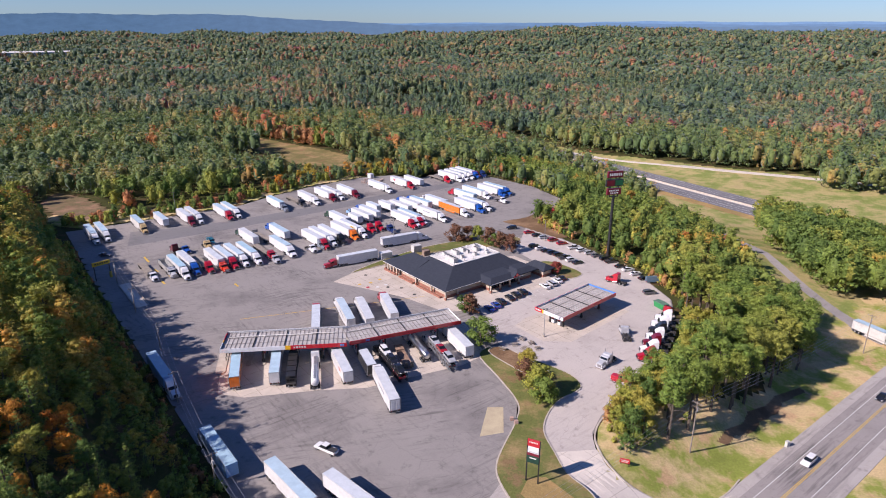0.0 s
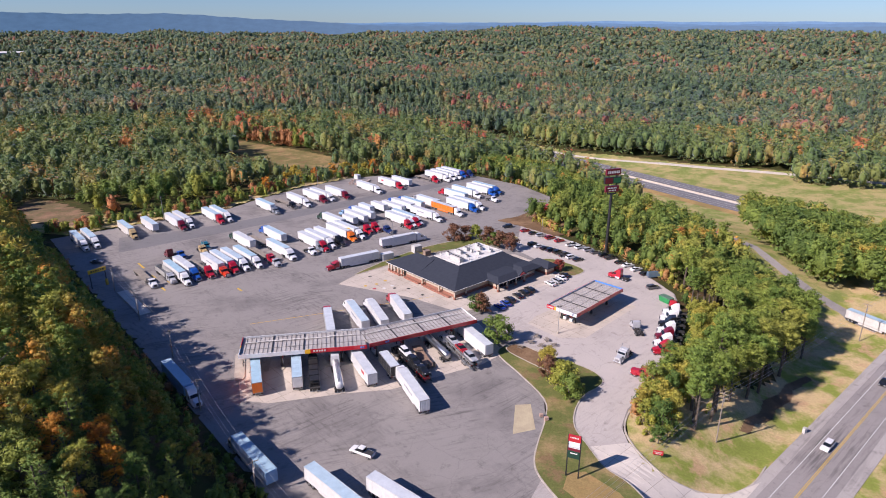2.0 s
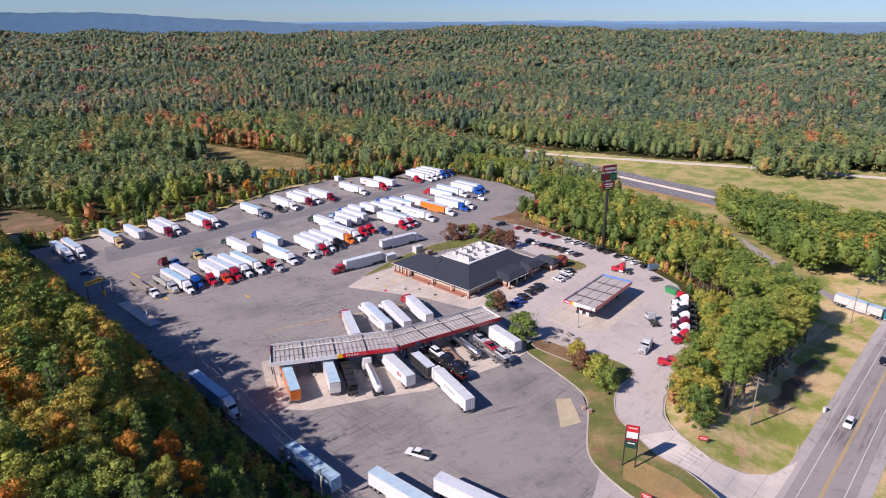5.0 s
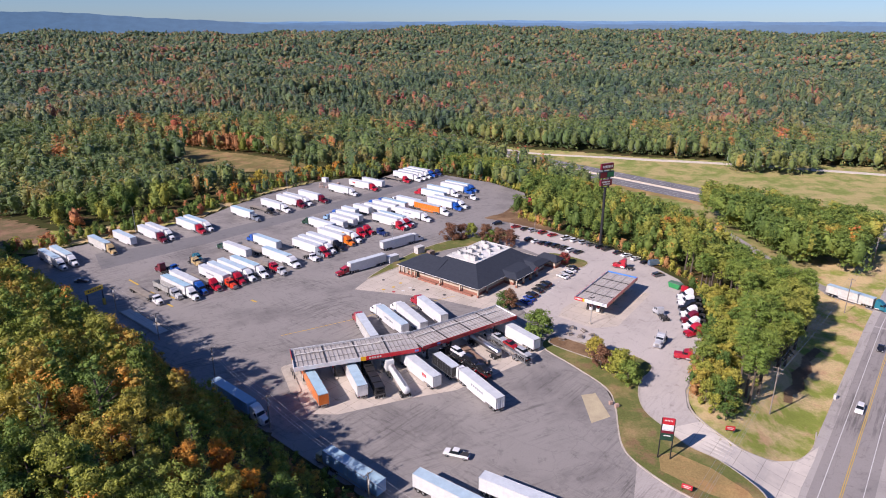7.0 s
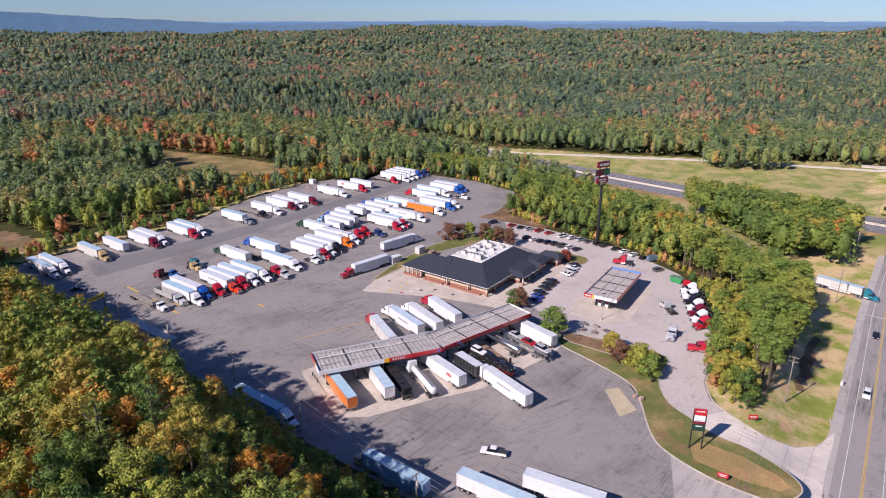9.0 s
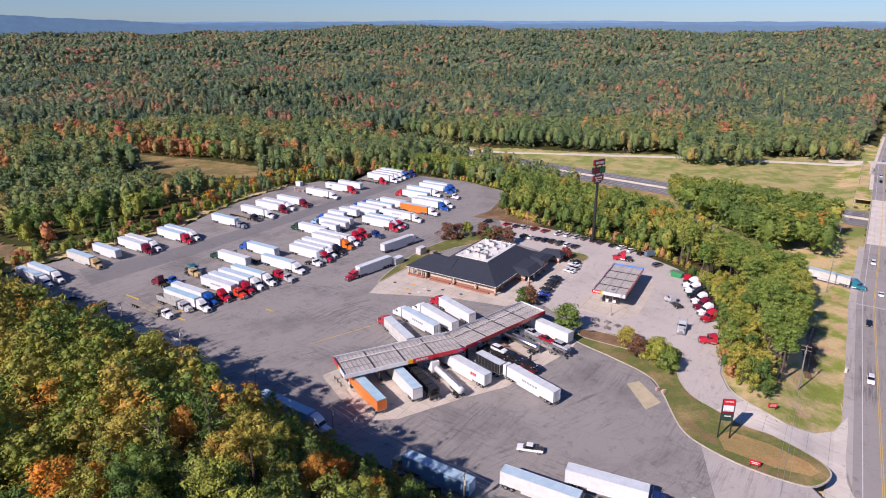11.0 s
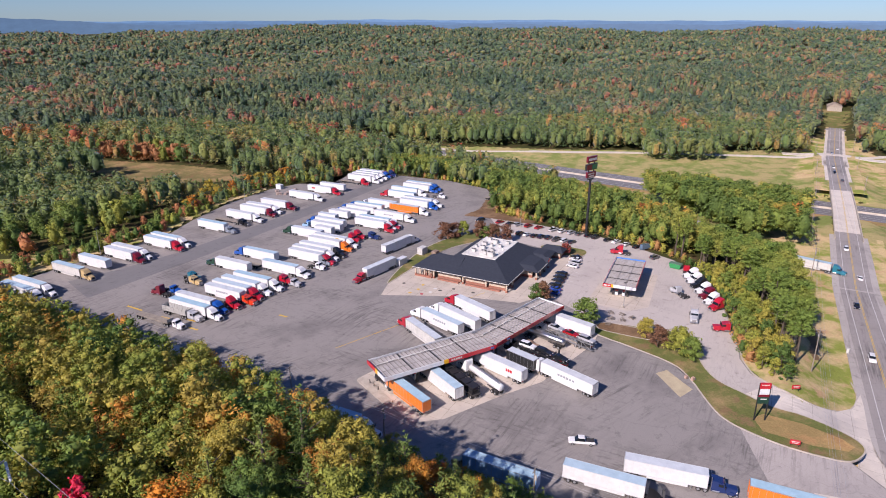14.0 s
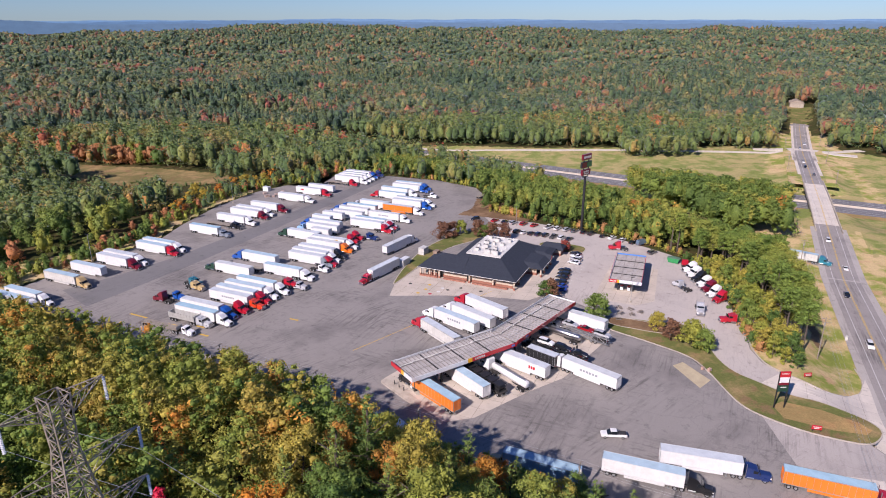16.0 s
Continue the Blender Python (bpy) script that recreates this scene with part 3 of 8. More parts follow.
draped("roadside_grass", [tuple(road_at(40, 9)), tuple(road_at(300, 9)), tuple(road_at(300, 26)), tuple(road_at(40, 40))], DRYLAWN, "rough grass verge beyond the county road", 0.1, 4.0)

draped("slip_verge", [(122, 196), (131, 201), (150, 214), (163, 228), (200, 275), (215, 300), (190, 325), (150, 365), (120, 395), (80, 445), (60, 470), (92, 395), (110, 340), (122, 290), (126, 240)], VERGE, "tan and green grass beside the slip road", 0.09, 4.0)
draped("roadside_grass", [tuple(road_at(205, -4)), tuple(road_at(345, -4)), tuple(road_at(345, -34)), tuple(road_at(205, -24))], DRYLAWN, "rough grass slope beside the county road", 0.14, 3.0)
draped("roadside_grass", [tuple(road_at(390, -4)), tuple(road_at(640, -4)), tuple(road_at(640, -20)), tuple(road_at(390, -30))], DRYLAWN, "rough grass slope beside the county road", 0.14, 4.0)
draped("roadside_grass", [tuple(road_at(390, 9)), tuple(road_at(640, 9)), tuple(road_at(640, 22)), tuple(road_at(390, 46))], DRYLAWN, "rough grass slope beside the county road", 0.14, 4.0)
draped("earth_bank", [(18, 291), (30, 284), (46, 272), (54, 279), (48, 300), (44, 318), (36, 318), (28, 300)], MULCH, "bare reddish earth bank by the car park", 0.3, 0.8)

draped("earth_gully", [(91.5, 144.5), (94, 144), (96.5, 149), (102, 153.5), (104, 158), (110, 165), (112, 170), (120, 179), (118.5, 180.5), (110, 171.5), (106, 165), (101, 160), (98.5, 154), (94, 150)], MULCH, "bare brown earth gully in the grass", 0.17, 0.5)
draped("bridge_verge", [(232.7, 281.9), (306.6, 270.4), (221.7, 202.5), (178.5, 219.0)], VERGE, "green and tan grass beside the bridge ramp", 0.10, 3.0)
# county road, bridge and highway
road_pts = [road_at(s, 2.4) for s in range(-120, 716, 8)]
bm = bmesh.new()
ribbon(bm, road_pts, 5.6, lambda x, y: float(road_z(x * 0.608 + y * 0.794)) + 0.02, thick=0.3)
tagged(part("road", bm, ROADTAR), "grey two-lane county road with yellow centre lines", "road", kind="structure")
for side, lab in ((9.8, "rough grass shoulder beside the county road"), (-9.8, "rough grass shoulder beside the county road")):
    for s0, s1 in ((-120, 328), (424, 740)):
        bm = bmesh.new()
        ribbon(bm, [road_at(s, 2.4) for s in range(s0, s1, 6)], 4.3, lambda x, y: float(road_z(x * 0.608 + y * 0.794)) - 0.1, side=side, thick=0.4)
        tagged(part("road_shoulder", bm, DRYLAWN), lab, "verge", kind="structure")
for q, w, m, lab in ((2.22, 0.075, YELLOW, "yellow centre line"), (2.58, 0.075, YELLOW, "yellow centre line"), (-1.3, 0.075, LINE, "white edge line"), (6.1, 0.075, LINE, "white edge line")):
    bm = bmesh.new()
    ribbon(bm, [road_at(s, q) for s in range(-120, 716, 8)], w, lambda x, y: float(road_z(x * 0.608 + y * 0.794)) + 0.035)
    tagged(part("road_line", bm, m), lab, "road marking", kind="structure")
bm = bmesh.new()
ribbon(bm, HWY, 16.5, lambda x, y: -15.0 + 0.1, thick=0.4)
tagged(part("highway", bm, HIGHTAR), "dark four-lane highway with pale median", "road", kind="structure")
bm = bmesh.new()
ribbon(bm, HWY, 2.2, lambda x, y: -15.0 + 0.13)
tagged(part("median", bm, DRIVE), "pale concrete highway median", "median", kind="structure")
bm = bmesh.new()
ribbon(bm, HWY, 0.25, lambda x, y: -14.05, thick=0.85)
tagged(part("median_barrier", bm, KERB), "low concrete barrier along the highway median", "barrier", kind="structure")
for q in (-14.2, -10.4, -6.6, 6.6, 10.4, 14.2):
    bm = bmesh.new()
    ribbon(bm, HWY, 0.12, lambda x, y: -14.87, side=q)
    tagged(part("road_line", bm, LINE), "white highway lane line", "road marking", kind="structure")
bm = bmesh.new()
ribbon(bm, HWY, 3.6, lambda x, y: -14.93, side=20.2)
tagged(part("shoulder", bm, DRYTIP), "tan dry grass shoulder along the highway", "verge", kind="structure")
bm = bmesh.new()
ramp_a = curve_through([(-60, 640), (-10, 586), (40, 549), (85, 523), (143, 501), (209, 483), (292, 452), (330, 436), (362, 428), (396, 424)])
ribbon(bm, ramp_a, 3.8, lambda x, y: gz(x, y) + 0.06, thick=0.3)
tagged(part("slip_road", bm, DRIVE), "pale concrete slip road beyond the highway", "road", kind="structure")
bm = bmesh.new()
ramp_b = curve_through([(163, 205), (155, 220), (147, 236), (139, 256), (124, 303), (107, 348), (84, 402), (56, 456), (30, 510)])
ribbon(bm, ramp_b, 3.6, lambda x, y: gz(x, y) + 0.06, thick=0.3)
tagged(part("slip_road", bm, ROADTAR), "grey slip road between the woods", "road", kind="structure")

# pale crossroads beyond the bridge, the road's end and the paved mouths on the lot's side
for s0, s1, w in ((508, 560, 8.6), (330, 432, 5.4), (455, 700, 7.6)):
    bm = bmesh.new()
    ribbon(bm, [road_at(s, 2.4) for s in range(s0, s1, 6)], w, lambda x, y: float(road_z(x * 0.608 + y * 0.794)) + (0.028 if w < 6 else 0.008), thick=0.3)
    tagged(part("road", bm, DRIVE), "pale worn concrete surface of the county road", "road", kind="structure")
bm = bmesh.new()
ribbon(bm, [road_at(702, q) for q in range(-24, 22, 4)], 6.0, lambda x, y: float(road_z(x * 0.608 + y * 0.794)) + 0.03, thick=0.4)
tagged(part("road", bm, ROADTAR), "grey cross street at the road's end", "road", kind="structure")
bm = bmesh.new()
ribbon(bm, [road_at(s, 2.4) for s in range(-120, 326, 6)], 8.0, lambda x, y: float(road_z(x * 0.608 + y * 0.794)) + 0.006, thick=0.3)
tagged(part("road_shoulder", bm, SHOULDER), "pale grey paved shoulder of the county road", "road", kind="structure")
draped("lawn", [tuple(road_at(712, -6)), tuple(road_at(800, -14)), tuple(road_at(800, 16)), tuple(road_at(712, 14))], LAWN, "green lawn before the house", 0.3, 4.0)

bm = bmesh.new()
ribbon(bm, [road_at(558 - abs(q) * 0.12, q) for q in range(-34, 44, 3)], 4.6, lambda x, y: gz(x, y) + 0.2, thick=0.4)
tagged(part("road", bm, DRIVE), "pale concrete crossing beyond the bridge", "road", kind="structure")
for s0, s1, q0, q1 in ((405, 470, -26, -3.6), (405, 470, 8.4, 30), (318, 372, -26, -3.6), (318, 372, 8.4, 30)):
    draped("bridge_verge", [tuple(road_at(s0, q0)), tuple(road_at(s1, q0)), tuple(road_at(s1, q1)), tuple(road_at(s0, q1))], VERGE, "green and tan grass slope beside the bridge", 0.24, 1.6)
# bridge over the highway: deck edges, parapets and piers
bridge = root("bridge", Matrix(), "concrete road bridge over the highway", "bridge", kind="structure")
for q in (-3.4, 8.2):
    bm = bmesh.new()
    ribbon(bm, [road_at(s, q) for s in range(316, 442, 6)], 0.2, lambda x, y: float(road_z(x * 0.608 + y * 0.794)) + 0.9, thick=0.95)
    part("parapet", bm, KERB, bridge)
bm = bmesh.new()
ribbon(bm, [road_at(s, 2.4) for s in range(316, 442, 6)], 5.9, lambda x, y: float(road_z(x * 0.608 + y * 0.794)) - 0.32, thick=0.9)
part("deck", bm, KERB, bridge)
for s in (345, 380, 412):
    for q in (-1.5, 2.4, 6.3):
        bm = bmesh.new()
        p = road_at(s, q)
        tube(bm, (p.x, p.y, -16), (p.x, p.y, -10.6), 0.45, n=10)
        part("pier", bm, KERB, bridge)

# far distance: ridges one behind the other, aerial haze painted as blue glow
def far_ridge(radius, top, colour, strength, label):
    bm = bmesh.new()
    N = 420
    lo, hi = [], []
    for k in range(N + 1):
        a = -75 + 150 * k / N
        x, y = radius * math.sin(radians(a)), radius * math.cos(radians(a))
        lo.append(bm.verts.new((x, y, -60)))
        hi.append(bm.verts.new((x, y, top(a))))
    for k in range(N):
        bm.faces.new((lo[k], lo[k + 1], hi[k + 1], hi[k]))
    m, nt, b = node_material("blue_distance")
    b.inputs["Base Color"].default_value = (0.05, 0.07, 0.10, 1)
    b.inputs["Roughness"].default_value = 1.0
    # emission colour stands for the haze over the hills
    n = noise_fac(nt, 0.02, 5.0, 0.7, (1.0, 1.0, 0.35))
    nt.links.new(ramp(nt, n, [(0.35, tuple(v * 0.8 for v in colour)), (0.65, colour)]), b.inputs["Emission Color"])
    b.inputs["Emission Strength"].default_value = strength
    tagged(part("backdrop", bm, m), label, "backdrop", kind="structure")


far_ridge(4800, lambda a: 101 + 5 * math.sin(a * 0.13 + 0.5) + 3 * math.sin(a * 0.41) + 1.6 * math.sin(a * 1.7 + 1), (0.17, 0.36, 0.62), 0.62, "far hills on the horizon, painted in glowing haze blue")
far_ridge(4400, lambda a: 92 + 5 * math.sin(a * 0.21 + 2.0) + 2 * math.sin(a * 0.9) + 1.2 * math.sin(a * 3.1), (0.12, 0.27, 0.47), 0.6, "wooded hills before the horizon, painted in glowing haze blue")
far_ridge(4000, lambda a: 78 + 62 * float(smooth(-12, -34, a)) - 10 * float(smooth(-40, -54, a)) + 3 * math.sin(a * 0.55) + 1.6 * math.sin(a * 2.3) + 0.8 * math.sin(a * 7.0), (0.105, 0.215, 0.35), 0.62, "ridge to the west, painted in dim glowing haze blue")

# ---- woods ----
GREEN_STOPS = [(0.0, (0.090, 0.161, 0.039)), (0.35, (0.136, 0.218, 0.048)), (0.7, (0.201, 0.276, 0.057)), (1.0, (0.276, 0.316, 0.067))]
LEAVES = {
    "green": leaf_mat("green_leaves", GREEN_STOPS, False, 3.0),
    "olive": leaf_mat("olive_leaves", [(0.0, (0.246, 0.297, 0.056)), (0.5, (0.336, 0.347, 0.066)), (1.0, (0.426, 0.353, 0.071))]),
    "orange": leaf_mat("orange_leaves", [(0.0, (0.560, 0.210, 0.035)), (0.5, (0.672, 0.308, 0.042)), (1.0, (0.504, 0.266, 0.063))]),
    "rust": leaf_mat("rust_leaves", [(0.0, (0.42, 0.165, 0.085)), (1.0, (0.50, 0.27, 0.11))]),
    "crimson": leaf_mat("crimson_leaves", [(0.0, (0.644, 0.028, 0.084)), (1.0, (0.700, 0.042, 0.098))]),
    "ruby": leaf_mat("ruby_leaves", [(0.0, (0.30, 0.065, 0.055)), (1.0, (0.38, 0.10, 0.07))]),
    "gold": leaf_mat("gold_leaves", [(0.0, (0.44, 0.33, 0.05)), (0.5, (0.54, 0.36, 0.05)), (1.0, (0.40, 0.34, 0.06))]),
    "plum": leaf_mat("plum_leaves", [(0.0, (0.19, 0.085, 0.06)), (1.0, (0.24, 0.13, 0.075))]),
    "belt": leaf_mat("belt_needles", [(0.0, (0.155, 0.245, 0.052)), (0.5, (0.235, 0.305, 0.062)), (1.0, (0.335, 0.35, 0.075))]),
    "pine": leaf_mat("pine_needles", [(0.0, (0.140, 0.224, 0.056)), (0.5, (0.210, 0.287, 0.070)), (1.0, (0.280, 0.336, 0.084))]),
}
# greens made paler and bluer, distance haze mixed into the base colour
HAZY_WOOD_STOPS = [(0.0, (0.060, 0.110, 0.062)), (0.32, (0.092, 0.148, 0.070)), (0.54, (0.142, 0.190, 0.078)), (0.70, (0.215, 0.228, 0.086)), (0.80, (0.290, 0.215, 0.095)), (0.90, (0.360, 0.165, 0.085)), (1.0, (0.330, 0.105, 0.088))]
EDGE_STOPS = [(0.0, (0.086, 0.147, 0.053)), (0.34, (0.124, 0.186, 0.057)), (0.58, (0.170, 0.221, 0.064)), (0.72, (0.236, 0.259, 0.071)), (0.82, (0.345, 0.259, 0.079)), (0.90, (0.494, 0.230, 0.066)), (1.0, (0.460, 0.115, 0.066))]
# last argument: strength of the haze-imitating sheen
FAR_LEAVES = leaf_mat("wood_leaves", HAZY_WOOD_STOPS, True, 0.5, 0.009, 11.0, 0.3)
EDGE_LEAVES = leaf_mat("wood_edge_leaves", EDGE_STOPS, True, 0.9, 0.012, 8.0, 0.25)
SLOPE_STOPS = [(0.0, (0.096, 0.180, 0.046)), (0.20, (0.150, 0.234, 0.050)), (0.40, (0.222, 0.282, 0.055)), (0.60, (0.324, 0.324, 0.062)), (0.80, (0.420, 0.324, 0.072)), (0.93, (0.672, 0.288, 0.054)), (1.0, (0.480, 0.204, 0.072))]
SLOPE_LEAVES = leaf_mat("slope_leaves", SLOPE_STOPS, True, 3.0, 0.03, 6.5)
BELT_STOPS = [(0.0, (0.104, 0.171, 0.044)), (0.40, (0.159, 0.232, 0.051)), (0.70, (0.232, 0.281, 0.059)), (0.86, (0.342, 0.329, 0.068)), (0.95, (0.512, 0.293, 0.061)), (1.0, (0.512, 0.146, 0.061))]
BELT_LEAVES = leaf_mat("belt_leaves", BELT_STOPS, True, 1.6, 0.03, 6.5)


def ico(level):
    bm = bmesh.new()
    bmesh.ops.create_icosphere(bm, subdivisions=level, radius=1.0)
    v = np.array([q.co[:] for q in bm.verts])
    f = np.array([[w.index for w in g.verts] for g in bm.faces])
    bm.free()
    return v, f


ICO = {k: ico(k) for k in (1, 2, 3)}


def crown_leaves(seed, height, radius, leaves, pine=False, size=0.55, bare=0.25):
    """Crown as leaf clumps on lumpy boughs: vertices and triangles. pine: True for layered branches, "tall" for a tufted crown."""
    r = np.random.RandomState(seed)
    vs, fs, n0 = [], [], 0
    v1, f1 = ICO[1]
    lumps = []
    if pine == "tall":
        for k in range(30):
            f = ((k + r.uniform(0, 1)) / 30) ** 0.85
            env = radius * math.sqrt(max(0.05, 1 - ((f - 0.38) / 0.70) ** 2))
            a, e = k * 2.4 + r.uniform(-0.4, 0.4), env * r.uniform(0.35, 0.92)
            lumps.append((e * math.cos(a), e * math.sin(a), height * (bare + (0.96 - bare) * f), radius * r.uniform(0.24, 0.36), 0.62))
    elif pine:
        tiers = 11
        for k in range(tiers):
            f = k / (tiers - 1)
            z = height * (bare + (0.98 - bare) * f)
            rad = radius * (1 - f) ** 0.8 * r.uniform(0.75, 1.12) + 0.2
            m = max(3, int(5 * (1 - f) + 2.5))
            a0 = r.uniform(0, 6.28)
            for j in range(m):
                a = a0 + j * 6.283 / m + r.uniform(-0.3, 0.3)
                long = rad * r.uniform(0.7, 1.1)
                for u in (0.3, 0.62, 0.95):
                    e = long * u
                    lumps.append((e * math.cos(a), e * math.sin(a), z + 0.16 * e + r.uniform(-0.1, 0.1), (0.30 - 0.13 * u) * rad + 0.16, 0.5))
    else:
        lumps = [(0, 0, height * 0.70, radius * 0.5, 0.8)]
        for k in range(30):
            f = r.uniform(0, 1)
            env = radius * math.sqrt(max(0.06, 1 - ((f - 0.36) / 0.68) ** 2))
            a, e = k * 2.4 + r.uniform(-0.5, 0.5), env * r.uniform(0.4, 1.0)
            lumps.append((e * math.cos(a), e * math.sin(a), height * (bare + (0.95 - bare) * f), radius * r.uniform(0.17, 0.34), 0.75))
    lumps = np.array(lumps)
    if leaves < 600:
        body, body_f = ICO[2]
        out = np.array((radius * 0.56, radius * 0.56, height * (1 - bare) * 0.34))
        dent = 1 + 0.09 * np.sin(body * 5 + seed).sum(1, keepdims=True) + r.uniform(-0.1, 0.1, (len(body), 1))
        vs.append(body * dent * out + (0, 0, height * (bare + (1 - bare) * (0.42 if pine else 0.46))))
        fs.append(body_f)
        n0 += len(body)
    step = {True: 9, "tall": 2, False: 2}[pine] * (1 if leaves > 500 else 3 if leaves > 200 else 9)
    for x, y, z, q, flat_z in lumps[::step]:
        grow = 0.72 if leaves > 500 else 1.0
        vs.append(v1 * (q * grow * r.uniform(0.7, 1.2, (len(v1), 1))) * (1, 1, flat_z) + (x * 0.9, y * 0.9, z))
        fs.append(f1 + n0)
        n0 += len(v1)
    w = lumps[:, 3] ** 2
    pick = r.choice(len(lumps), leaves, p=w / w.sum())
    d = r.normal(size=(leaves, 3))
    d[:, 2] += 0.4
    d /= np.linalg.norm(d, axis=1)[:, None]
    squash = np.stack([np.ones(leaves), np.ones(leaves), lumps[pick, 4]], 1)
    c = lumps[pick, :3] + d * lumps[pick, 3:4] * r.uniform(0.7, 1.3, (leaves, 1)) * squash
    nrm = d + r.normal(size=(leaves, 3)) * 0.34 + (0, 0, 0.15)
    nrm /= np.linalg.norm(nrm, axis=1)[:, None]
    along = r.normal(size=(leaves, 3)) if not pine else np.concatenate([c[:, :2] / (np.linalg.norm(c[:, :2], axis=1)[:, None] + 0.1), np.full((leaves, 1), 0.35)], 1) + r.normal(size=(leaves, 3)) * 0.4
    s = np.cross(nrm, along)
    s /= np.linalg.norm(s, axis=1)[:, None]
    t = np.cross(s, nrm)
    slim = 0.58 if pine else 1.0
    la, lb = size * r.uniform(0.6, 1.4, (leaves, 1)) / slim, size * r.uniform(0.35, 0.8, (leaves, 1)) * slim
    quad = np.stack([c + t * la, c + s * lb, c - t * la * 0.8, c - s * lb], 1).reshape(-1, 3)
    q0 = np.arange(leaves)[:, None] * 4 + n0
    vs.append(quad)
    fs.append(np.concatenate([q0 + (0, 1, 2), q0 + (0, 2, 3)]))
    return np.concatenate(vs), np.concatenate(fs)


def trunk_bm(height, radius, seed, tall=False):
    r = random.Random(seed)
    bm = bmesh.new()
    p, w = Vector((0, 0, -0.8)), 0.035 * height ** 0.9
    for k in range(4):
        q = Vector((r.uniform(-0.25, 0.25), r.uniform(-0.25, 0.25), height * 0.2 * (k + 1)))
        tube(bm, p, q, w, w * 0.75, 7, caps=False)
        p, w = q, w * 0.75
    for k in range(6):
        a, z = r.uniform(0, 6.28), height * r.uniform(0.35, 0.7)
        e = radius * r.uniform(0.5, 0.8)
        tube(bm, (0, 0, z), (e * math.cos(a), e * math.sin(a), z + e * r.uniform(0.3, 0.8)), 0.012 * height, 0.02, 5, caps=False)
    return bm


KINDS = {}


def tree_kind(key, colour, seed, height, radius, leaves, pine=False, size=0.28, bare=0.25, label=""):
    v, f = crown_leaves(seed, height, radius, leaves, pine, size, bare)
    t = new("tree")
    crown = new("crown", mesh_np("crown", v, f, [LEAVES[colour]]))
    crown.parent = t
    tr = part("trunk", trunk_bm(height, radius, seed), BARK, t)
    tagged(t, label, "tree")
    KINDS[key] = (t, v, f)
    return t


N_LEAF = 2700
for k in range(3):
    tree_kind(("green", k), "green", 10 + k, 12.5 + k, 3.5, N_LEAF, size=0.185, label="leafy green broadleaf tree on the slope")
    tree_kind(("olive", k), "olive", 20 + k, 12.0 + k, 3.3, N_LEAF, size=0.185, label="yellow-green broadleaf tree turning in autumn")
for k in range(3):
    tree_kind(("pine", k), "pine", 30 + k, 13.6 + k, 3.3, 2700, True, 0.19, 0.15, label="fresh green pine with layered branches")
tree_kind(("orange", 0), "orange", 41, 11.5, 3.5, N_LEAF, size=0.185, label="orange autumn tree with a dense crown")
tree_kind(("orange", 1), "orange", 42, 12.5, 3.8, N_LEAF, size=0.185, label="orange autumn tree with a dense crown")
for k in range(2):
    tree_kind(("gold", k), "gold", 46 + k, 9.5, 3.9, 1700, size=0.28, bare=0.05, label="golden autumn tree behind the truck rows")
tree_kind(("rust", 0), "rust", 43, 11.0, 3.6, 700, label="rust-brown autumn tree with a thin crown")
tree_kind(("crimson", 0), "crimson", 44, 11.5, 1.5, 700, label="crimson autumn tree among green ones")
for k in range(4):
    tree_kind(("belt", k), "belt", 50 + k, 15.5 + k * 0.8, 3.3, 1400, "tall", 0.28, 0.55, label="tall pine with a rounded green crown and bare trunk")
tree_kind(("belt_leaf", 0), "olive", 55, 10.0, 3.4, 1700, False, 0.27, 0.08, label="yellow-green broadleaf tree at the wood's edge")
tree_kind(("belt_leaf", 1), "green", 56, 10.5, 3.6, 1700, False, 0.27, 0.08, label="dark green broadleaf tree at the wood's edge")
for key in KINDS:
    KINDS[key][0].matrix_basis = pose(0, -4000 - 20 * len(KINDS), -400)


def scatter(inside, x0, x1, y0, y1, gap, rng):
    """Points with jitter on a staggered grid, where inside(x, y) holds."""
    out = []
    j = 0
    y = y0
    while y < y1:
        x = x0 + (gap * 0.5 if j % 2 else 0)
        while x < x1:
            px, py = x + rng.uniform(-0.36, 0.36) * gap, y + rng.uniform(-0.36, 0.36) * gap
            if inside(px, py):
                out.append((px, py))
            x += gap
        y += gap * 0.87
        j += 1
    return out


def in_poly(pts):
    def test(x, y):
        c = False
        for k in range(len(pts)):
            (x0, y0), (x1, y1) = pts[k - 1], pts[k]
            if (y0 > y) != (y1 > y) and x < (x1 - x0) * (y - y0) / (y1 - y0) + x0:
                c = not c
        return c
    return test


rng = random.Random(5)
PLANTED = []


def plant(key, x, y, scale=1.0, group="", z=None):
    src = KINDS[key][0]
    t = copy_thing(src, pose(x, y, gz(x, y) - 0.15 if z is None else z, 0, 0, rng.uniform(0, 360)) @ Matrix.Diagonal((scale, scale, scale * rng.uniform(0.92, 1.1), 1)))
    if group:
        t["group"] = group
    PLANTED.append(t)
    return t


def foot_scale(x, y):
    """Lower growth towards the foot of the slope."""
    s, a = hill_side(x, y)
    k = float(np.interp(a, [4, 22, 44], [0.84, 0.90, 1.25]))
    return max(0.22, min(1.12, (k * s + 2.0 - gz(x, y)) / 13.6))


bank_free = in_poly(BARE_BANK)


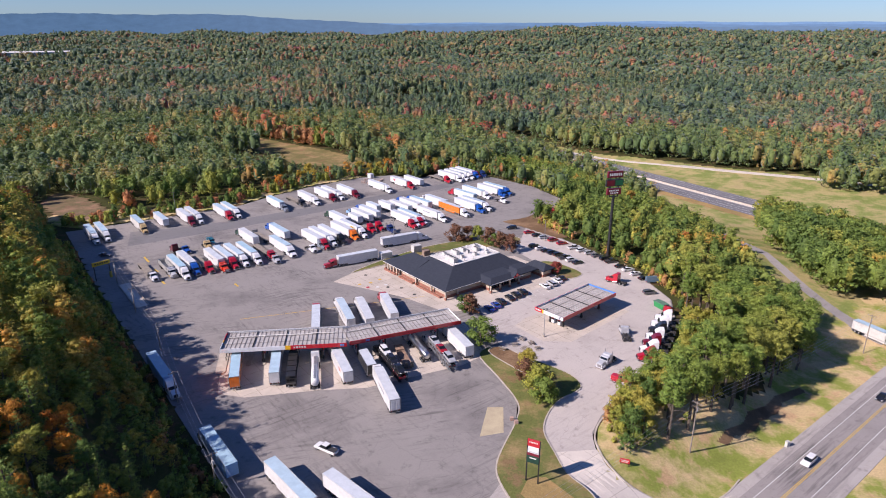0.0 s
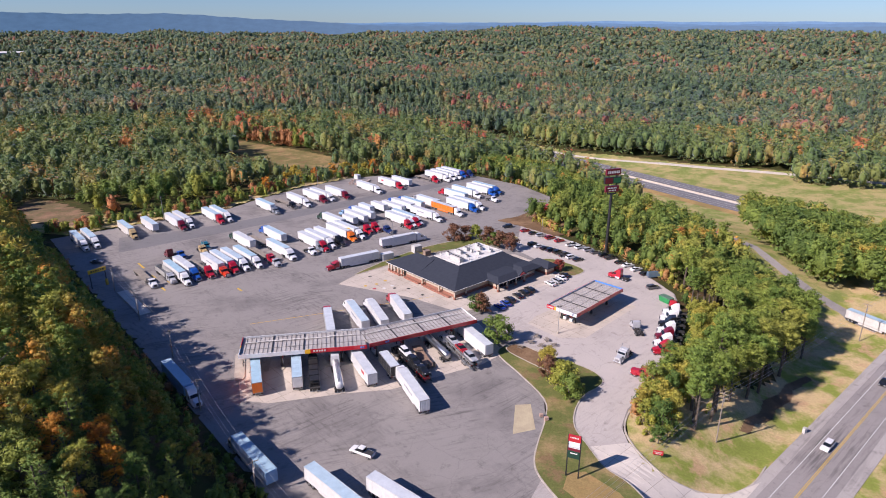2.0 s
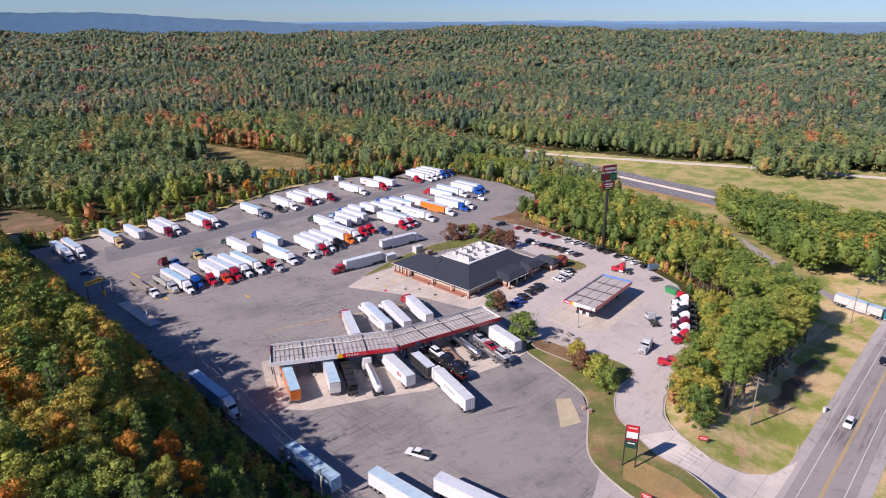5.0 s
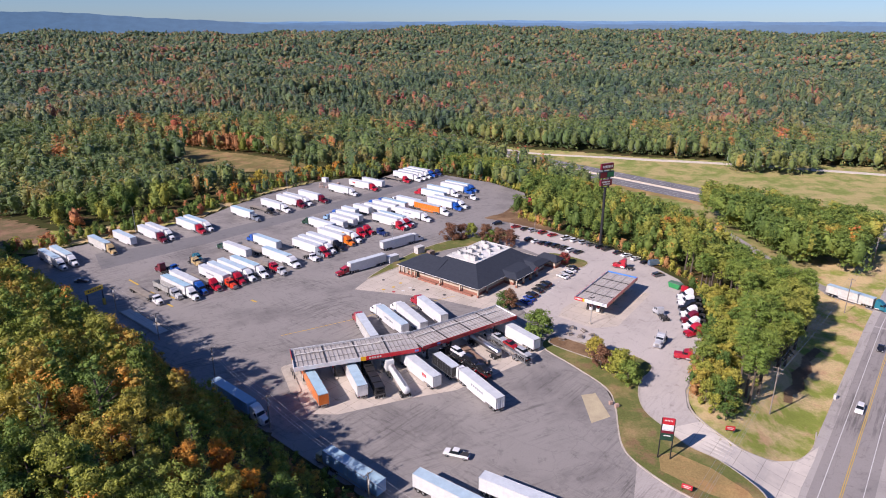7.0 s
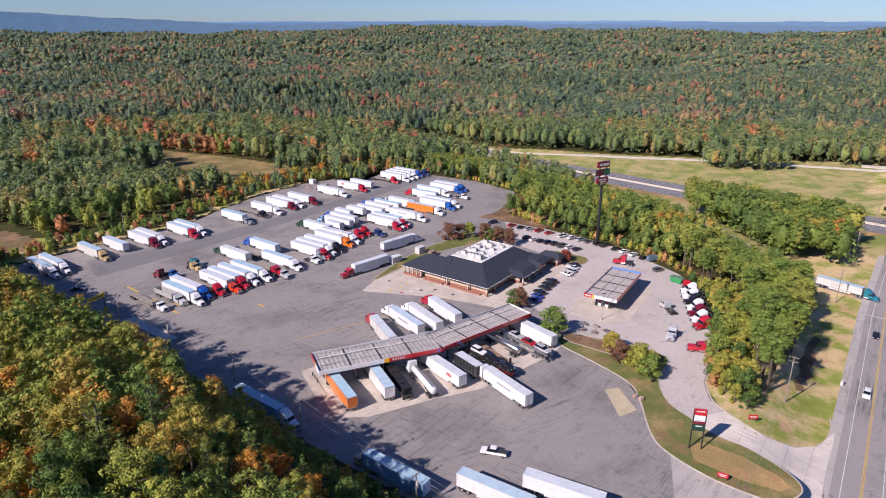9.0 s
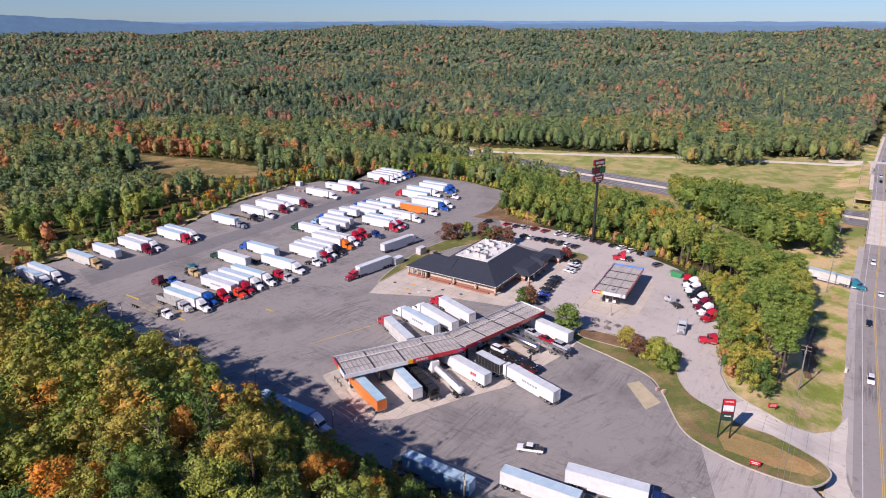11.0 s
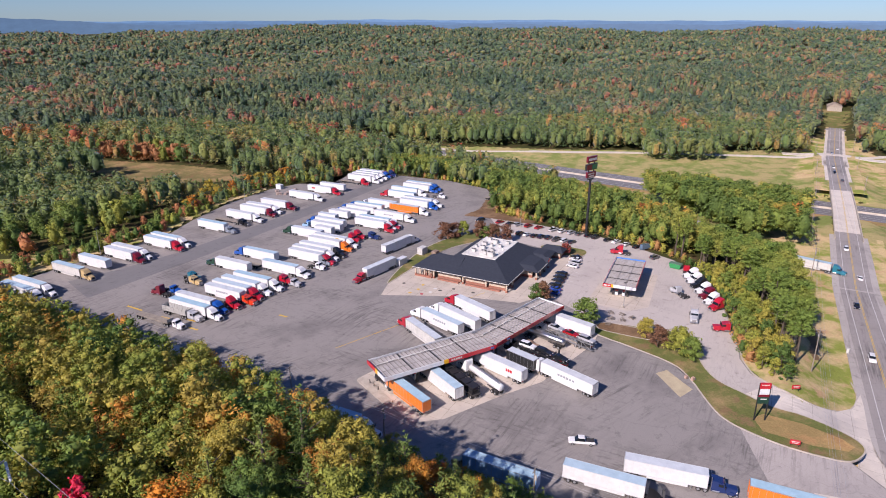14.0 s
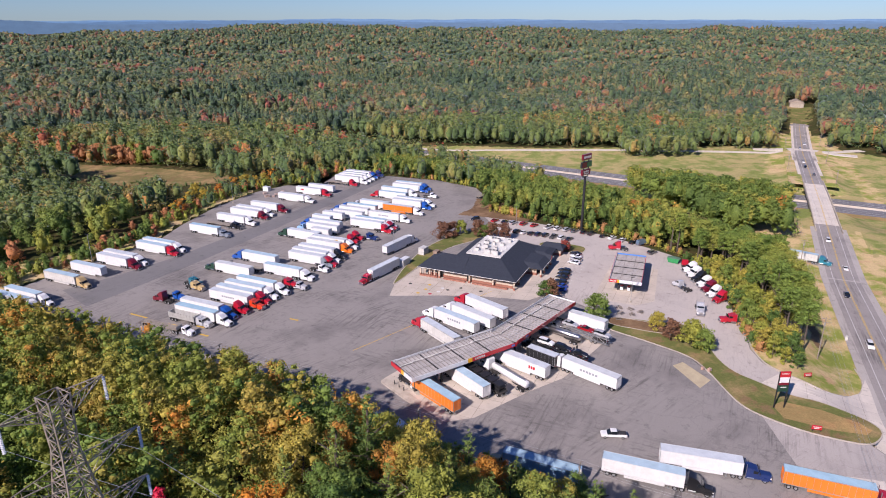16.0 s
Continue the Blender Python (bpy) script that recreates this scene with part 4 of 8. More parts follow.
def hill_wood(x, y):
    s, a = hill_side(x, y)
    return 6.5 < s < 92 and y > 30 and not bank_free(x, y) and -46 + 0.2 * s < a < 235 and not (math.hypot(x + 76, y - 48) < 6) and not (math.hypot(x + 76, y - 72) < 5.5) and min(math.hypot(x - a, y - b) for a, b in ((-31, 85), (-25, 81), (-9, 80.5), (-4, 85.5), (-35, 80), (-48, 84))) > 3.4


hill_pts = scatter(hill_wood, -330, 40, -60, 300, 5.1, rng)
NEAR_HILL = [p for p in hill_pts if p[1] < 150 and -125 < p[0] < 45 and p[1] > 20]
REST_HILL = [p for p in hill_pts if p not in set(NEAR_HILL)]
hill_keys = [("green", 0), ("green", 1), ("green", 2), ("olive", 0), ("olive", 1), ("olive", 2), ("pine", 0), ("pine", 1), ("pine", 2), ("orange", 0), ("orange", 1), ("rust", 0)]
hill_w = [12, 12, 12, 9, 9, 9, 19, 19, 19, 6, 6, 5]
NEAR_HILL.sort(key=lambda p: math.hypot(p[0] + 36, p[1] - 66))
for x, y in NEAR_HILL[:150]:
    s, a = hill_side(x, y)
    plant(rng.choices(hill_keys, hill_w)[0], x, y, rng.uniform(0.70, 1.12) * foot_scale(x, y), "trees on the wooded slope")
plant(("crimson", 0), -78.4, 74.7, 1.22)
plant(('belt', 1), -73.1, 125.5, 0.92, "trees on the wooded slope")
plant(('pine', 1), -53.6, 101.7, 0.95, "trees on the wooded slope")
for x, y in ((-31, 85), (-25, 81), (-9, 80.5), (-4, 85.5), (-35, 80), (-48, 84)):
    plant(("orange", rng.choice([0, 1])), x, y, rng.uniform(0.85, 1.0) * min(1.0, foot_scale(x, y) * 1.1), "orange trees on the wooded slope")


def joined_trees(name, pts, keys, weights, label, smin, smax, limit=None, mat=None):
    vs, groups = [], {}
    for x, y in pts:
        k = rng.choices(keys, weights)[0]
        groups.setdefault(k, []).append((x, y))
    for k, ps in groups.items():
        _, v, f = KINDS[k]
        P = np.array(ps)
        n = len(P)
        z = ground_z(P[:, 0], P[:, 1]) - 0.15
        a = np.array([rng.uniform(0, 6.28) for _ in ps])
        sc = np.array([rng.uniform(smin, smax) * (limit(*p) if limit else 1.0) for p in ps])
        ca, sa = np.cos(a)[:, None], np.sin(a)[:, None]
        X = (v[None, :, 0] * ca - v[None, :, 1] * sa) * sc[:, None] + P[:, :1]
        Y = (v[None, :, 0] * sa + v[None, :, 1] * ca) * sc[:, None] + P[:, 1:]
        Z = v[None, :, 2] * sc[:, None] + z[:, None]
        W = np.stack([X, Y, Z], -1).reshape(-1, 3)
        F = (f[None] + (np.arange(n) * len(v))[:, None, None]).reshape(-1, 3)
        leafy = [o for o in KINDS[k][0].children if o.name.startswith("crown")][0].data.materials[0]
        ob = new(name, mesh_np(name, W, F, [mat or leafy]))
        tagged(ob, label, "woods", kind="stuff")


# the rest of the slope
for k, (src, colour, pine) in enumerate((("green", "green", False), ("olive", "olive", False), ("rust", "rust", False), ("pine", "pine", "tall"), ("fir", "pine", "tall"))):
    key = ("low_" + src, 0)
    v, f = crown_leaves(70 + k, 12.5, 2.9 if pine else 3.7, 520, pine, 0.38, 0.4 if pine else 0.12)
    t = new("tree")
    c = new("crown", mesh_np("crown", v, f, [LEAVES[colour]]))
    c.parent = t
    part("trunk", trunk_bm(12.5, 3.4, 70 + k), BARK, t)
    tagged(t, "tree at the edge of the lot", "tree")
    t.matrix_basis = pose(0, -4200 - 30 * k, -400)
    KINDS[key] = (t, v, f)
for k in range(5):
    v, f = crown_leaves(90 + k, 12.5, 3.1 if k > 2 else 3.7, 112, "tall" if k > 2 else False, 0.66, 0.3 if k > 2 else 0.12)
    KINDS[("mid", k)] = (KINDS[("low_green", 0)][0], v, f)
v, f = crown_leaves(96, 12.5, 4.6, 130, False, 0.85, 0.0)
for nm in ("green", "olive", "rust"):
    KINDS[("tiny_" + nm, 0)] = (KINDS[("low_" + nm, 0)][0], v, f)
for nm, pine in (("green", False), ("olive", False), ("rust", False), ("pine", True)):
    v, f = crown_leaves(120 + len(nm), 12.8, 3.5, 1150, pine, 0.23, 0.12)
    KINDS[("slope_" + nm, 0)] = (KINDS[("low_" + nm, 0)][0], v, f)
SLOPE = [("slope_green", 0), ("slope_olive", 0), ("slope_rust", 0), ("slope_pine", 0)]
PINES = [("low_pine", 0), ("low_fir", 0), ("low_green", 0), ("low_olive", 0), ("low_rust", 0)]
TINY = [("tiny_green", 0), ("tiny_olive", 0), ("tiny_rust", 0)]
MID = [("mid", k) for k in range(5)]
LOW = [("low_green", 0), ("low_olive", 0), ("low_rust", 0)]
joined_trees("slope_wood", REST_HILL, MID, [1, 1, 1, 1, 1], "wooded slope of green and yellow trees", 0.8, 1.05, foot_scale, SLOPE_LEAVES)

joined_trees("slope_wood", NEAR_HILL[150:], SLOPE, [4, 4, 0.8, 4], "wooded slope of green, yellow and rust trees", 0.68, 1.12, foot_scale, SLOPE_LEAVES)

# tree belt between the lot and the highway
BELT = [(72, 158), (67.5, 146), (67.5, 134), (70.5, 128), (77.5, 135), (87, 147), (99, 160), (112, 176), (124, 196), (127, 212), (124, 240), (119, 275), (108, 315), (92, 352), (70, 400), (40, 448), (10, 470), (-16, 440), (2, 394), (27, 368), (45, 344), (46, 314), (33, 297), (48, 279), (73, 253), (82, 238), (90, 220), (90, 196), (85, 178)]
belt_pts = scatter(in_poly(BELT), -60, 180, 125, 205, 4.7, rng) + [p for p in scatter(in_poly(BELT), -60, 180, 205, 480, 5.4, rng)]
front = [p for p in belt_pts if p[1] < 300]
front.sort(key=lambda p: math.hypot(p[0] - 20, p[1] - 60))
for x, y in front[:110]:
    west = (x - 67.5) * 0.929 - (y - 134) * 0.369 < 6.0 and y < 200
    k = ("belt_leaf", rng.choice([0, 0, 1])) if west else rng.choices([("belt", 0), ("belt", 1), ("belt", 2), ("belt", 3), ("belt_leaf", 0), ("belt_leaf", 1)], [7, 7, 7, 7, 2, 1])[0]
    plant(k, x, y, rng.uniform(0.84, 1.1) * (0.72 if y > 225 else 0.8 if west else 1.0), "trees of the belt beside the car park")
joined_trees("belt_wood", [p for p in front[110:] if p[1] < 232], PINES, [6, 6, 2, 1, 0.4], "belt of tall green pines behind the car park", 0.9, 1.2, None, BELT_LEAVES)
joined_trees("belt_wood", [p for p in front[110:] if p[1] >= 232] + [p for p in belt_pts if p[1] >= 300], [*MID, ("low_pine", 0), ("low_olive", 0)], [2, 2, 2, 2, 2, 3, 2], "belt of green trees behind the car park", 0.6, 0.95, None, BELT_LEAVES)
for x, y, k, sc in ((70.2, 129.6, 1, 0.5), (72.4, 131.4, 1, 0.42), (68.6, 132.6, 0, 0.5), (67.8, 136.6, 0, 0.62), (74.6, 133.6, 1, 0.4), (68.0, 140.6, 0, 0.72), (69.2, 144.6, 0, 0.6), (73.0, 149.4, 0, 0.62), (84.5, 146.5, 0, 0.3), (126.0, 203.0, 0, 0.85), (123.0, 199.0, 0, 0.8)):
    plant(("belt_leaf", k), x, y, sc, "trees of the belt beside the car park")
# wooded island between slip road and highway
ISLE = [(142, 268), (152, 250), (166, 244), (184, 262), (202, 288), (202, 303), (188, 318), (166, 345), (146, 356), (137, 330), (137, 296)]
joined_trees("island_wood", scatter(in_poly(ISLE), 120, 260, 200, 380, 5.6, rng), PINES, [6, 6, 2, 1.5, 0.8], "dense pine wood between the slip road and highway", 1.3, 1.7, None, BELT_LEAVES)


# undergrowth at the wood's edges
shrub_pts = scatter(lambda x, y: 2.0 < hill_side(x, y)[0] < 9 and -40 < hill_side(x, y)[1] < 185, -170, 40, 60, 240, 2.6, rng)
joined_trees("undergrowth", shrub_pts, TINY, [6, 3, 2], "low green and brown undergrowth on the slope's foot", 0.14, 0.3)
edge_line = [(66.5, 139), (68.5, 147), (73, 156), (82, 172), (87, 184), (90, 198), (90, 217), (81, 239), (73, 251.5), (60, 264), (48, 277.5), (36, 293), (46, 315), (45, 341), (28, 366), (4, 386)]
shrubs = []
for (x0, y0), (x1, y1) in zip(edge_line, edge_line[1:]):
    n = max(2, int(math.hypot(x1 - x0, y1 - y0) / 1.9))
    shrubs += [(x0 + (x1 - x0) * k / n + rng.uniform(-0.8, 1.6), y0 + (y1 - y0) * k / n + rng.uniform(-0.8, 0.8)) for k in range(n)]
joined_trees("undergrowth", shrubs, TINY, [5, 4, 2], "low shrubs along the car park's edge", 0.2, 0.42)
back_line = [(-172, 233), (-158, 246), (-142, 264), (-119, 291), (-113, 309), (-100, 339), (-81, 366), (-60, 378), (-44, 372), (-34, 396), (-20, 397), (0, 386)]
backs = []
for (x0, y0), (x1, y1) in zip(back_line, back_line[1:]):
    n = max(2, int(math.hypot(x1 - x0, y1 - y0) / 2.6))
    backs += [(x0 + (x1 - x0) * k / n + rng.uniform(-5.5, 0.5), y0 + (y1 - y0) * k / n + rng.uniform(0, 5.5)) for k in range(n) for _ in (0, 1)]
joined_trees("undergrowth", backs, TINY, [4, 5, 3], "green and yellow scrub behind the truck rows", 0.2, 0.5)


# autumn trees by the meadow and along the back of the lot
STAND = [(-275, 526), (-235, 510), (-150, 469), (-130, 478), (-160, 496), (-225, 526), (-262, 545)]
joined_trees("red_wood", scatter(in_poly(STAND), -280, -100, 440, 560, 6.0, rng), [("low_rust", 0), ("low_green", 0), ("low_olive", 0)], [7, 2, 1], "stand of rust-red autumn trees beyond the meadow", 0.7, 1.2)
for x, y in ((-104, 350), (-97, 356), (-90, 368), (-84, 376), (-70, 384), (-60, 386), (-50, 384), (-41, 396), (-30, 402), (-18, 402), (-112, 322), (-6, 398)):
    plant(rng.choice([("olive", 0), ("orange", 0), ("gold", 0), ("gold", 1)]), x, y, rng.uniform(0.55, 0.8), "autumn trees behind the truck rows")
for x, y, sc in ((-108.5, 352, 0.95), (-103.5, 347.5, 0.8), (-111, 345, 0.7), (-85, 374, 0.8), (-79, 378, 0.7), (-74, 382, 0.75), (-116, 330, 0.6)):
    plant(("gold", rng.choice([0, 1])), x, y, sc, "autumn trees behind the truck rows")


# woods beyond, to the ridge
def woods(name, pts, clumps, mat, label, r0, r1, hmin, hmax, leaf):
    """Crowns with a rough core and loose clumps of leaves about it; every third one is a narrower conifer."""
    v, f = ICO[1]
    P = np.array(pts)
    n = len(P)
    r = np.random.RandomState(n)
    conifer = r.uniform(0, 1, n) + 0.5 * np.sin(P[:, 0] * 0.011) * np.cos(P[:, 1] * 0.009) < 0.28
    rad = r.uniform(r0, r1, n) * np.where(conifer, 0.72, 1.0)
    hgt = r.uniform(hmin, hmax, n) * (0.9 + 0.22 * np.sin(P[:, 0] * 0.021) * np.cos(P[:, 1] * 0.017)) * np.where(conifer, 1.12, 1.0)
    mid = np.stack([P[:, 0], P[:, 1], ground_z(P[:, 0], P[:, 1]) + hgt * 0.56], 1)
    size = np.stack([rad, rad, hgt * np.where(conifer, 0.42, 0.33)], 1)
    mid[:, 2] += np.where(conifer, 0.0, hgt * 0.08)
    pinch = np.where(conifer, 0.55, 0.08)
    d = v[None] * (1 + r.uniform(-0.3, 0.3, (n, len(v), 1)))
    d[:, :, :2] *= (1 - pinch[:, None] * np.clip(d[:, :, 2], 0, 1))[:, :, None]
    core = mid[:, None] + d * size[:, None] * 0.8
    k = r.normal(size=(n, clumps, 3))
    k[:, :, 2] += 0.5
    k /= np.linalg.norm(k, axis=2)[:, :, None]
    e = k * r.uniform(0.72, 1.12, (n, clumps, 1))
    e[:, :, :2] *= (1 - pinch[:, None] * np.clip(k[:, :, 2], 0, 1))[:, :, None]
    c = mid[:, None] + e * size[:, None]
    nrm = k + r.normal(size=k.shape) * 0.35
    t = np.cross(nrm, r.normal(size=k.shape))
    t /= np.linalg.norm(t, axis=2)[:, :, None]
    b = np.cross(nrm, t)
    b /= np.linalg.norm(b, axis=2)[:, :, None]
    q = leaf * r.uniform(0.6, 1.4, (n, clumps, 1))
    tri = np.stack([c + t * q, c - t * q * 0.5 + b * q * 0.8, c - t * q * 0.5 - b * q * 0.8], 2)
    W = np.concatenate([core.reshape(-1, 3), tri.reshape(-1, 3)])
    F = np.concatenate([(f[None] + (np.arange(n) * len(v))[:, None, None]).reshape(-1, 3), np.arange(n * clumps * 3).reshape(-1, 3) + n * len(v)])
    return tagged(new(name, mesh_np(name, W, F, [mat])), label, "woods", kind="stuff")


lot_test, belt_test, isle_test = in_poly(LOT), in_poly(BELT), in_poly(ISLE)
meadow_test, bank_test, stand_test = in_poly(CLEARING), in_poly(BARE_BANK), in_poly(STAND)
verge_test = in_poly([(-110, 660), (-40, 575), (30, 500), (80, 440), (120, 392), (132, 330), (128, 285), (125, 240), (134, 200), (150, 214), (150, 250), (158, 300), (200, 310), (330, 190), (420, 110), (640, 60), (480, 230), (420, 330), (388, 440), (346, 440), (328, 443), (306, 446), (300, 466),
                      (276, 464), (256, 444), (224, 443), (203, 458), (208, 488), (140, 514), (60, 550), (0, 602), (-70, 690)])


def jittered(x0, x1, y0, y1, gap, seed):
    r = np.random.RandomState(seed)
    X, Y = np.meshgrid(np.arange(x0, x1, gap), np.arange(y0, y1, gap * 0.87))
    X = X + (np.arange(X.shape[0]) % 2)[:, None] * gap * 0.5 + r.uniform(-0.38, 0.38, X.shape) * gap
    Y = Y + r.uniform(-0.38, 0.38, Y.shape) * gap
    return X.ravel(), Y.ravel()


def wedge(x, y):
    ang = np.degrees(np.arctan2(x, y + 40))
    return np.abs(ang) < 52


def near_slip(x, y):
    return min(math.hypot(x - p.x, y - p.y) for p in ramp_a) < 7.5


def fits(x, y):
    s, a = hill_side(x, y)
    if 0 < s < 112 and -50 < a < 262:
        return False
    rs = x * 0.608 + y * 0.794
    if abs(x * 0.794 - y * 0.608 - 2.4 - bend(rs)) < 20 and rs < 815:
        return False
    if min(math.hypot(x + 107, y - 350), math.hypot(x + 79, y - 378)) < 10:
        return False
    return not (lot_test(x, y) or belt_test(x, y) or isle_test(x, y) or meadow_test(x, y) or bank_test(x, y) or stand_test(x, y) or verge_test(x, y) or near_slip(x, y))


x, y = jittered(-520, 620, 90, 620, 7.5, 1)
hd = highway_distance(x, y)
rr = np.hypot(x, y)
keep = wedge(x, y) & (rr < 620) & (np.abs(hd) > 24) & ~((hd > -240) & (hd < -20) & (x > 90))
pts = [(a, b) for a, b in zip(x[keep], y[keep]) if fits(a, b) and not (a > -50 and b < 330 and a < 140)]
near = [p for p in pts if math.hypot(*p) < 470]
far = [p for p in pts if math.hypot(*p) >= 470]
close = [p for p in near if math.hypot(*p) < 345]
near = [p for p in near if math.hypot(*p) >= 345]
scrub_test = in_poly([(-310, 522), (-200, 450), (-150, 410), (-104, 400), (-74, 410), (-62, 392), (-84, 372), (-116, 358), (-164, 378), (-225, 430), (-300, 486)])


def scrub_scale(x, y):
    """Low scrub before the meadow."""
    if scrub_test(x, y):
        return 0.3
    for (x0, y0), (x1, y1) in zip(back_line, back_line[1:]):
        t = max(0.0, min(1.0, ((x - x0) * (x1 - x0) + (y - y0) * (y1 - y0)) / ((x1 - x0) ** 2 + (y1 - y0) ** 2)))
        if math.hypot(x - x0 - t * (x1 - x0), y - y0 - t * (y1 - y0)) < 17:
            return 0.5
    return 1.0


joined_trees("wood_edge", close, PINES, [4, 4, 4, 3, 1.0], "mixed green and yellow trees behind the truck rows", 0.55, 1.2, scrub_scale)
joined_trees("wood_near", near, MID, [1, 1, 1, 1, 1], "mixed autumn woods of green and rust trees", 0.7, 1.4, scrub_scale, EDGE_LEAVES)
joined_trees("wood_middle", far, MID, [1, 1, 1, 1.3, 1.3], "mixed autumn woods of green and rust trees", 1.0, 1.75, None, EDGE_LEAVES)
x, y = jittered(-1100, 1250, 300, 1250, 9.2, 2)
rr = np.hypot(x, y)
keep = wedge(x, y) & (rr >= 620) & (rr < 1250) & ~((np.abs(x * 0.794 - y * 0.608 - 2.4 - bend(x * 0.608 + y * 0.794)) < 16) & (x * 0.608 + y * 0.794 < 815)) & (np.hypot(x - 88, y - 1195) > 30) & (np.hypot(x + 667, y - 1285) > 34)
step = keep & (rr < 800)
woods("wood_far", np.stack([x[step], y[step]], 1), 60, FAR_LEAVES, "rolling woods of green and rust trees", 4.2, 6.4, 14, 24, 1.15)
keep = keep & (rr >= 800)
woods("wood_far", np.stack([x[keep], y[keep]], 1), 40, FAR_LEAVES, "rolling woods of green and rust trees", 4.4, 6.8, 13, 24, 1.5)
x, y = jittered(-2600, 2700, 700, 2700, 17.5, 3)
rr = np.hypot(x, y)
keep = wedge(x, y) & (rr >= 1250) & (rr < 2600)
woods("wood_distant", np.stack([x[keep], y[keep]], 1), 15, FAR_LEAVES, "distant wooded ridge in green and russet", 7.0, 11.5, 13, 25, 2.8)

# ---- vehicles ----
def wheel_bm(r=0.5, w=0.3):
    bm = bmesh.new()
    n = 10
    prof = [(0.0, -w * 0.3, 1), (r * 0.6, -w * 0.4, 1), (r * 0.94, -w * 0.5, 0), (r, -w * 0.3, 0), (r, w * 0.3, 0), (r * 0.94, w * 0.5, 0), (r * 0.6, w * 0.4, 1), (0.0, w * 0.3, 1)]
    rings = []
    for rr, y, _ in prof:
        rings.append([bm.verts.new((rr * math.cos(k * 2 * math.pi / n), y, rr * math.sin(k * 2 * math.pi / n))) for k in range(n)] if rr else [bm.verts.new((0, y, 0))])
    for (a, b), (p, q) in zip(zip(rings, rings[1:]), zip(prof, prof[1:])):
        for k in range(n):
            if len(a) == 1:
                f = bm.faces.new((a[0], b[k], b[(k + 1) % n]))
            elif len(b) == 1:
                f = bm.faces.new((a[k], b[0], a[(k + 1) % n]))
            else:
                f = bm.faces.new((a[k], b[k], b[(k + 1) % n], a[(k + 1) % n]))
            f.material_index = 1 if p[2] and q[2] else 0
    return bm


def wheels(parent, places, r, w, rim, proto=None):
    for x, y in places:
        if proto is None:
            proto = part("wheel", wheel_bm(r, w), [TYRE, rim], parent)
            proto.matrix_basis = pose(x, y, r)
        else:
            again(proto, parent, pose(x, y, r))
    return proto


CAB_COLOURS = {
    "white": ((0.78, 0.78, 0.78), "white"), "red": ((0.42, 0.012, 0.028), "red"), "maroon": ((0.16, 0.008, 0.02), "dark maroon"), "blue": ((0.012, 0.09, 0.38), "bright blue"),
    "navy": ((0.012, 0.03, 0.12), "navy blue"), "orange": ((0.75, 0.17, 0.015), "orange"), "yellow": ((0.75, 0.45, 0.02), "yellow"), "black": ((0.014, 0.014, 0.016), "black"), "grey": ((0.20, 0.23, 0.27), "blue-grey"),
    "tan": ((0.50, 0.36, 0.17), "tan"), "green": ((0.012, 0.05, 0.03), "dark green"), "teal": ((0.01, 0.16, 0.22), "teal"), "silver": ((0.45, 0.46, 0.48), "silver"), "vermilion": ((0.62, 0.05, 0.015), "orange-red"), "pale_blue": ((0.25, 0.42, 0.62), "pale blue"),
}


def body_paint(c):
    return paint(c + "_body_paint", CAB_COLOURS[c][0], 0.3, 0.6)


TEMPLATES = {}


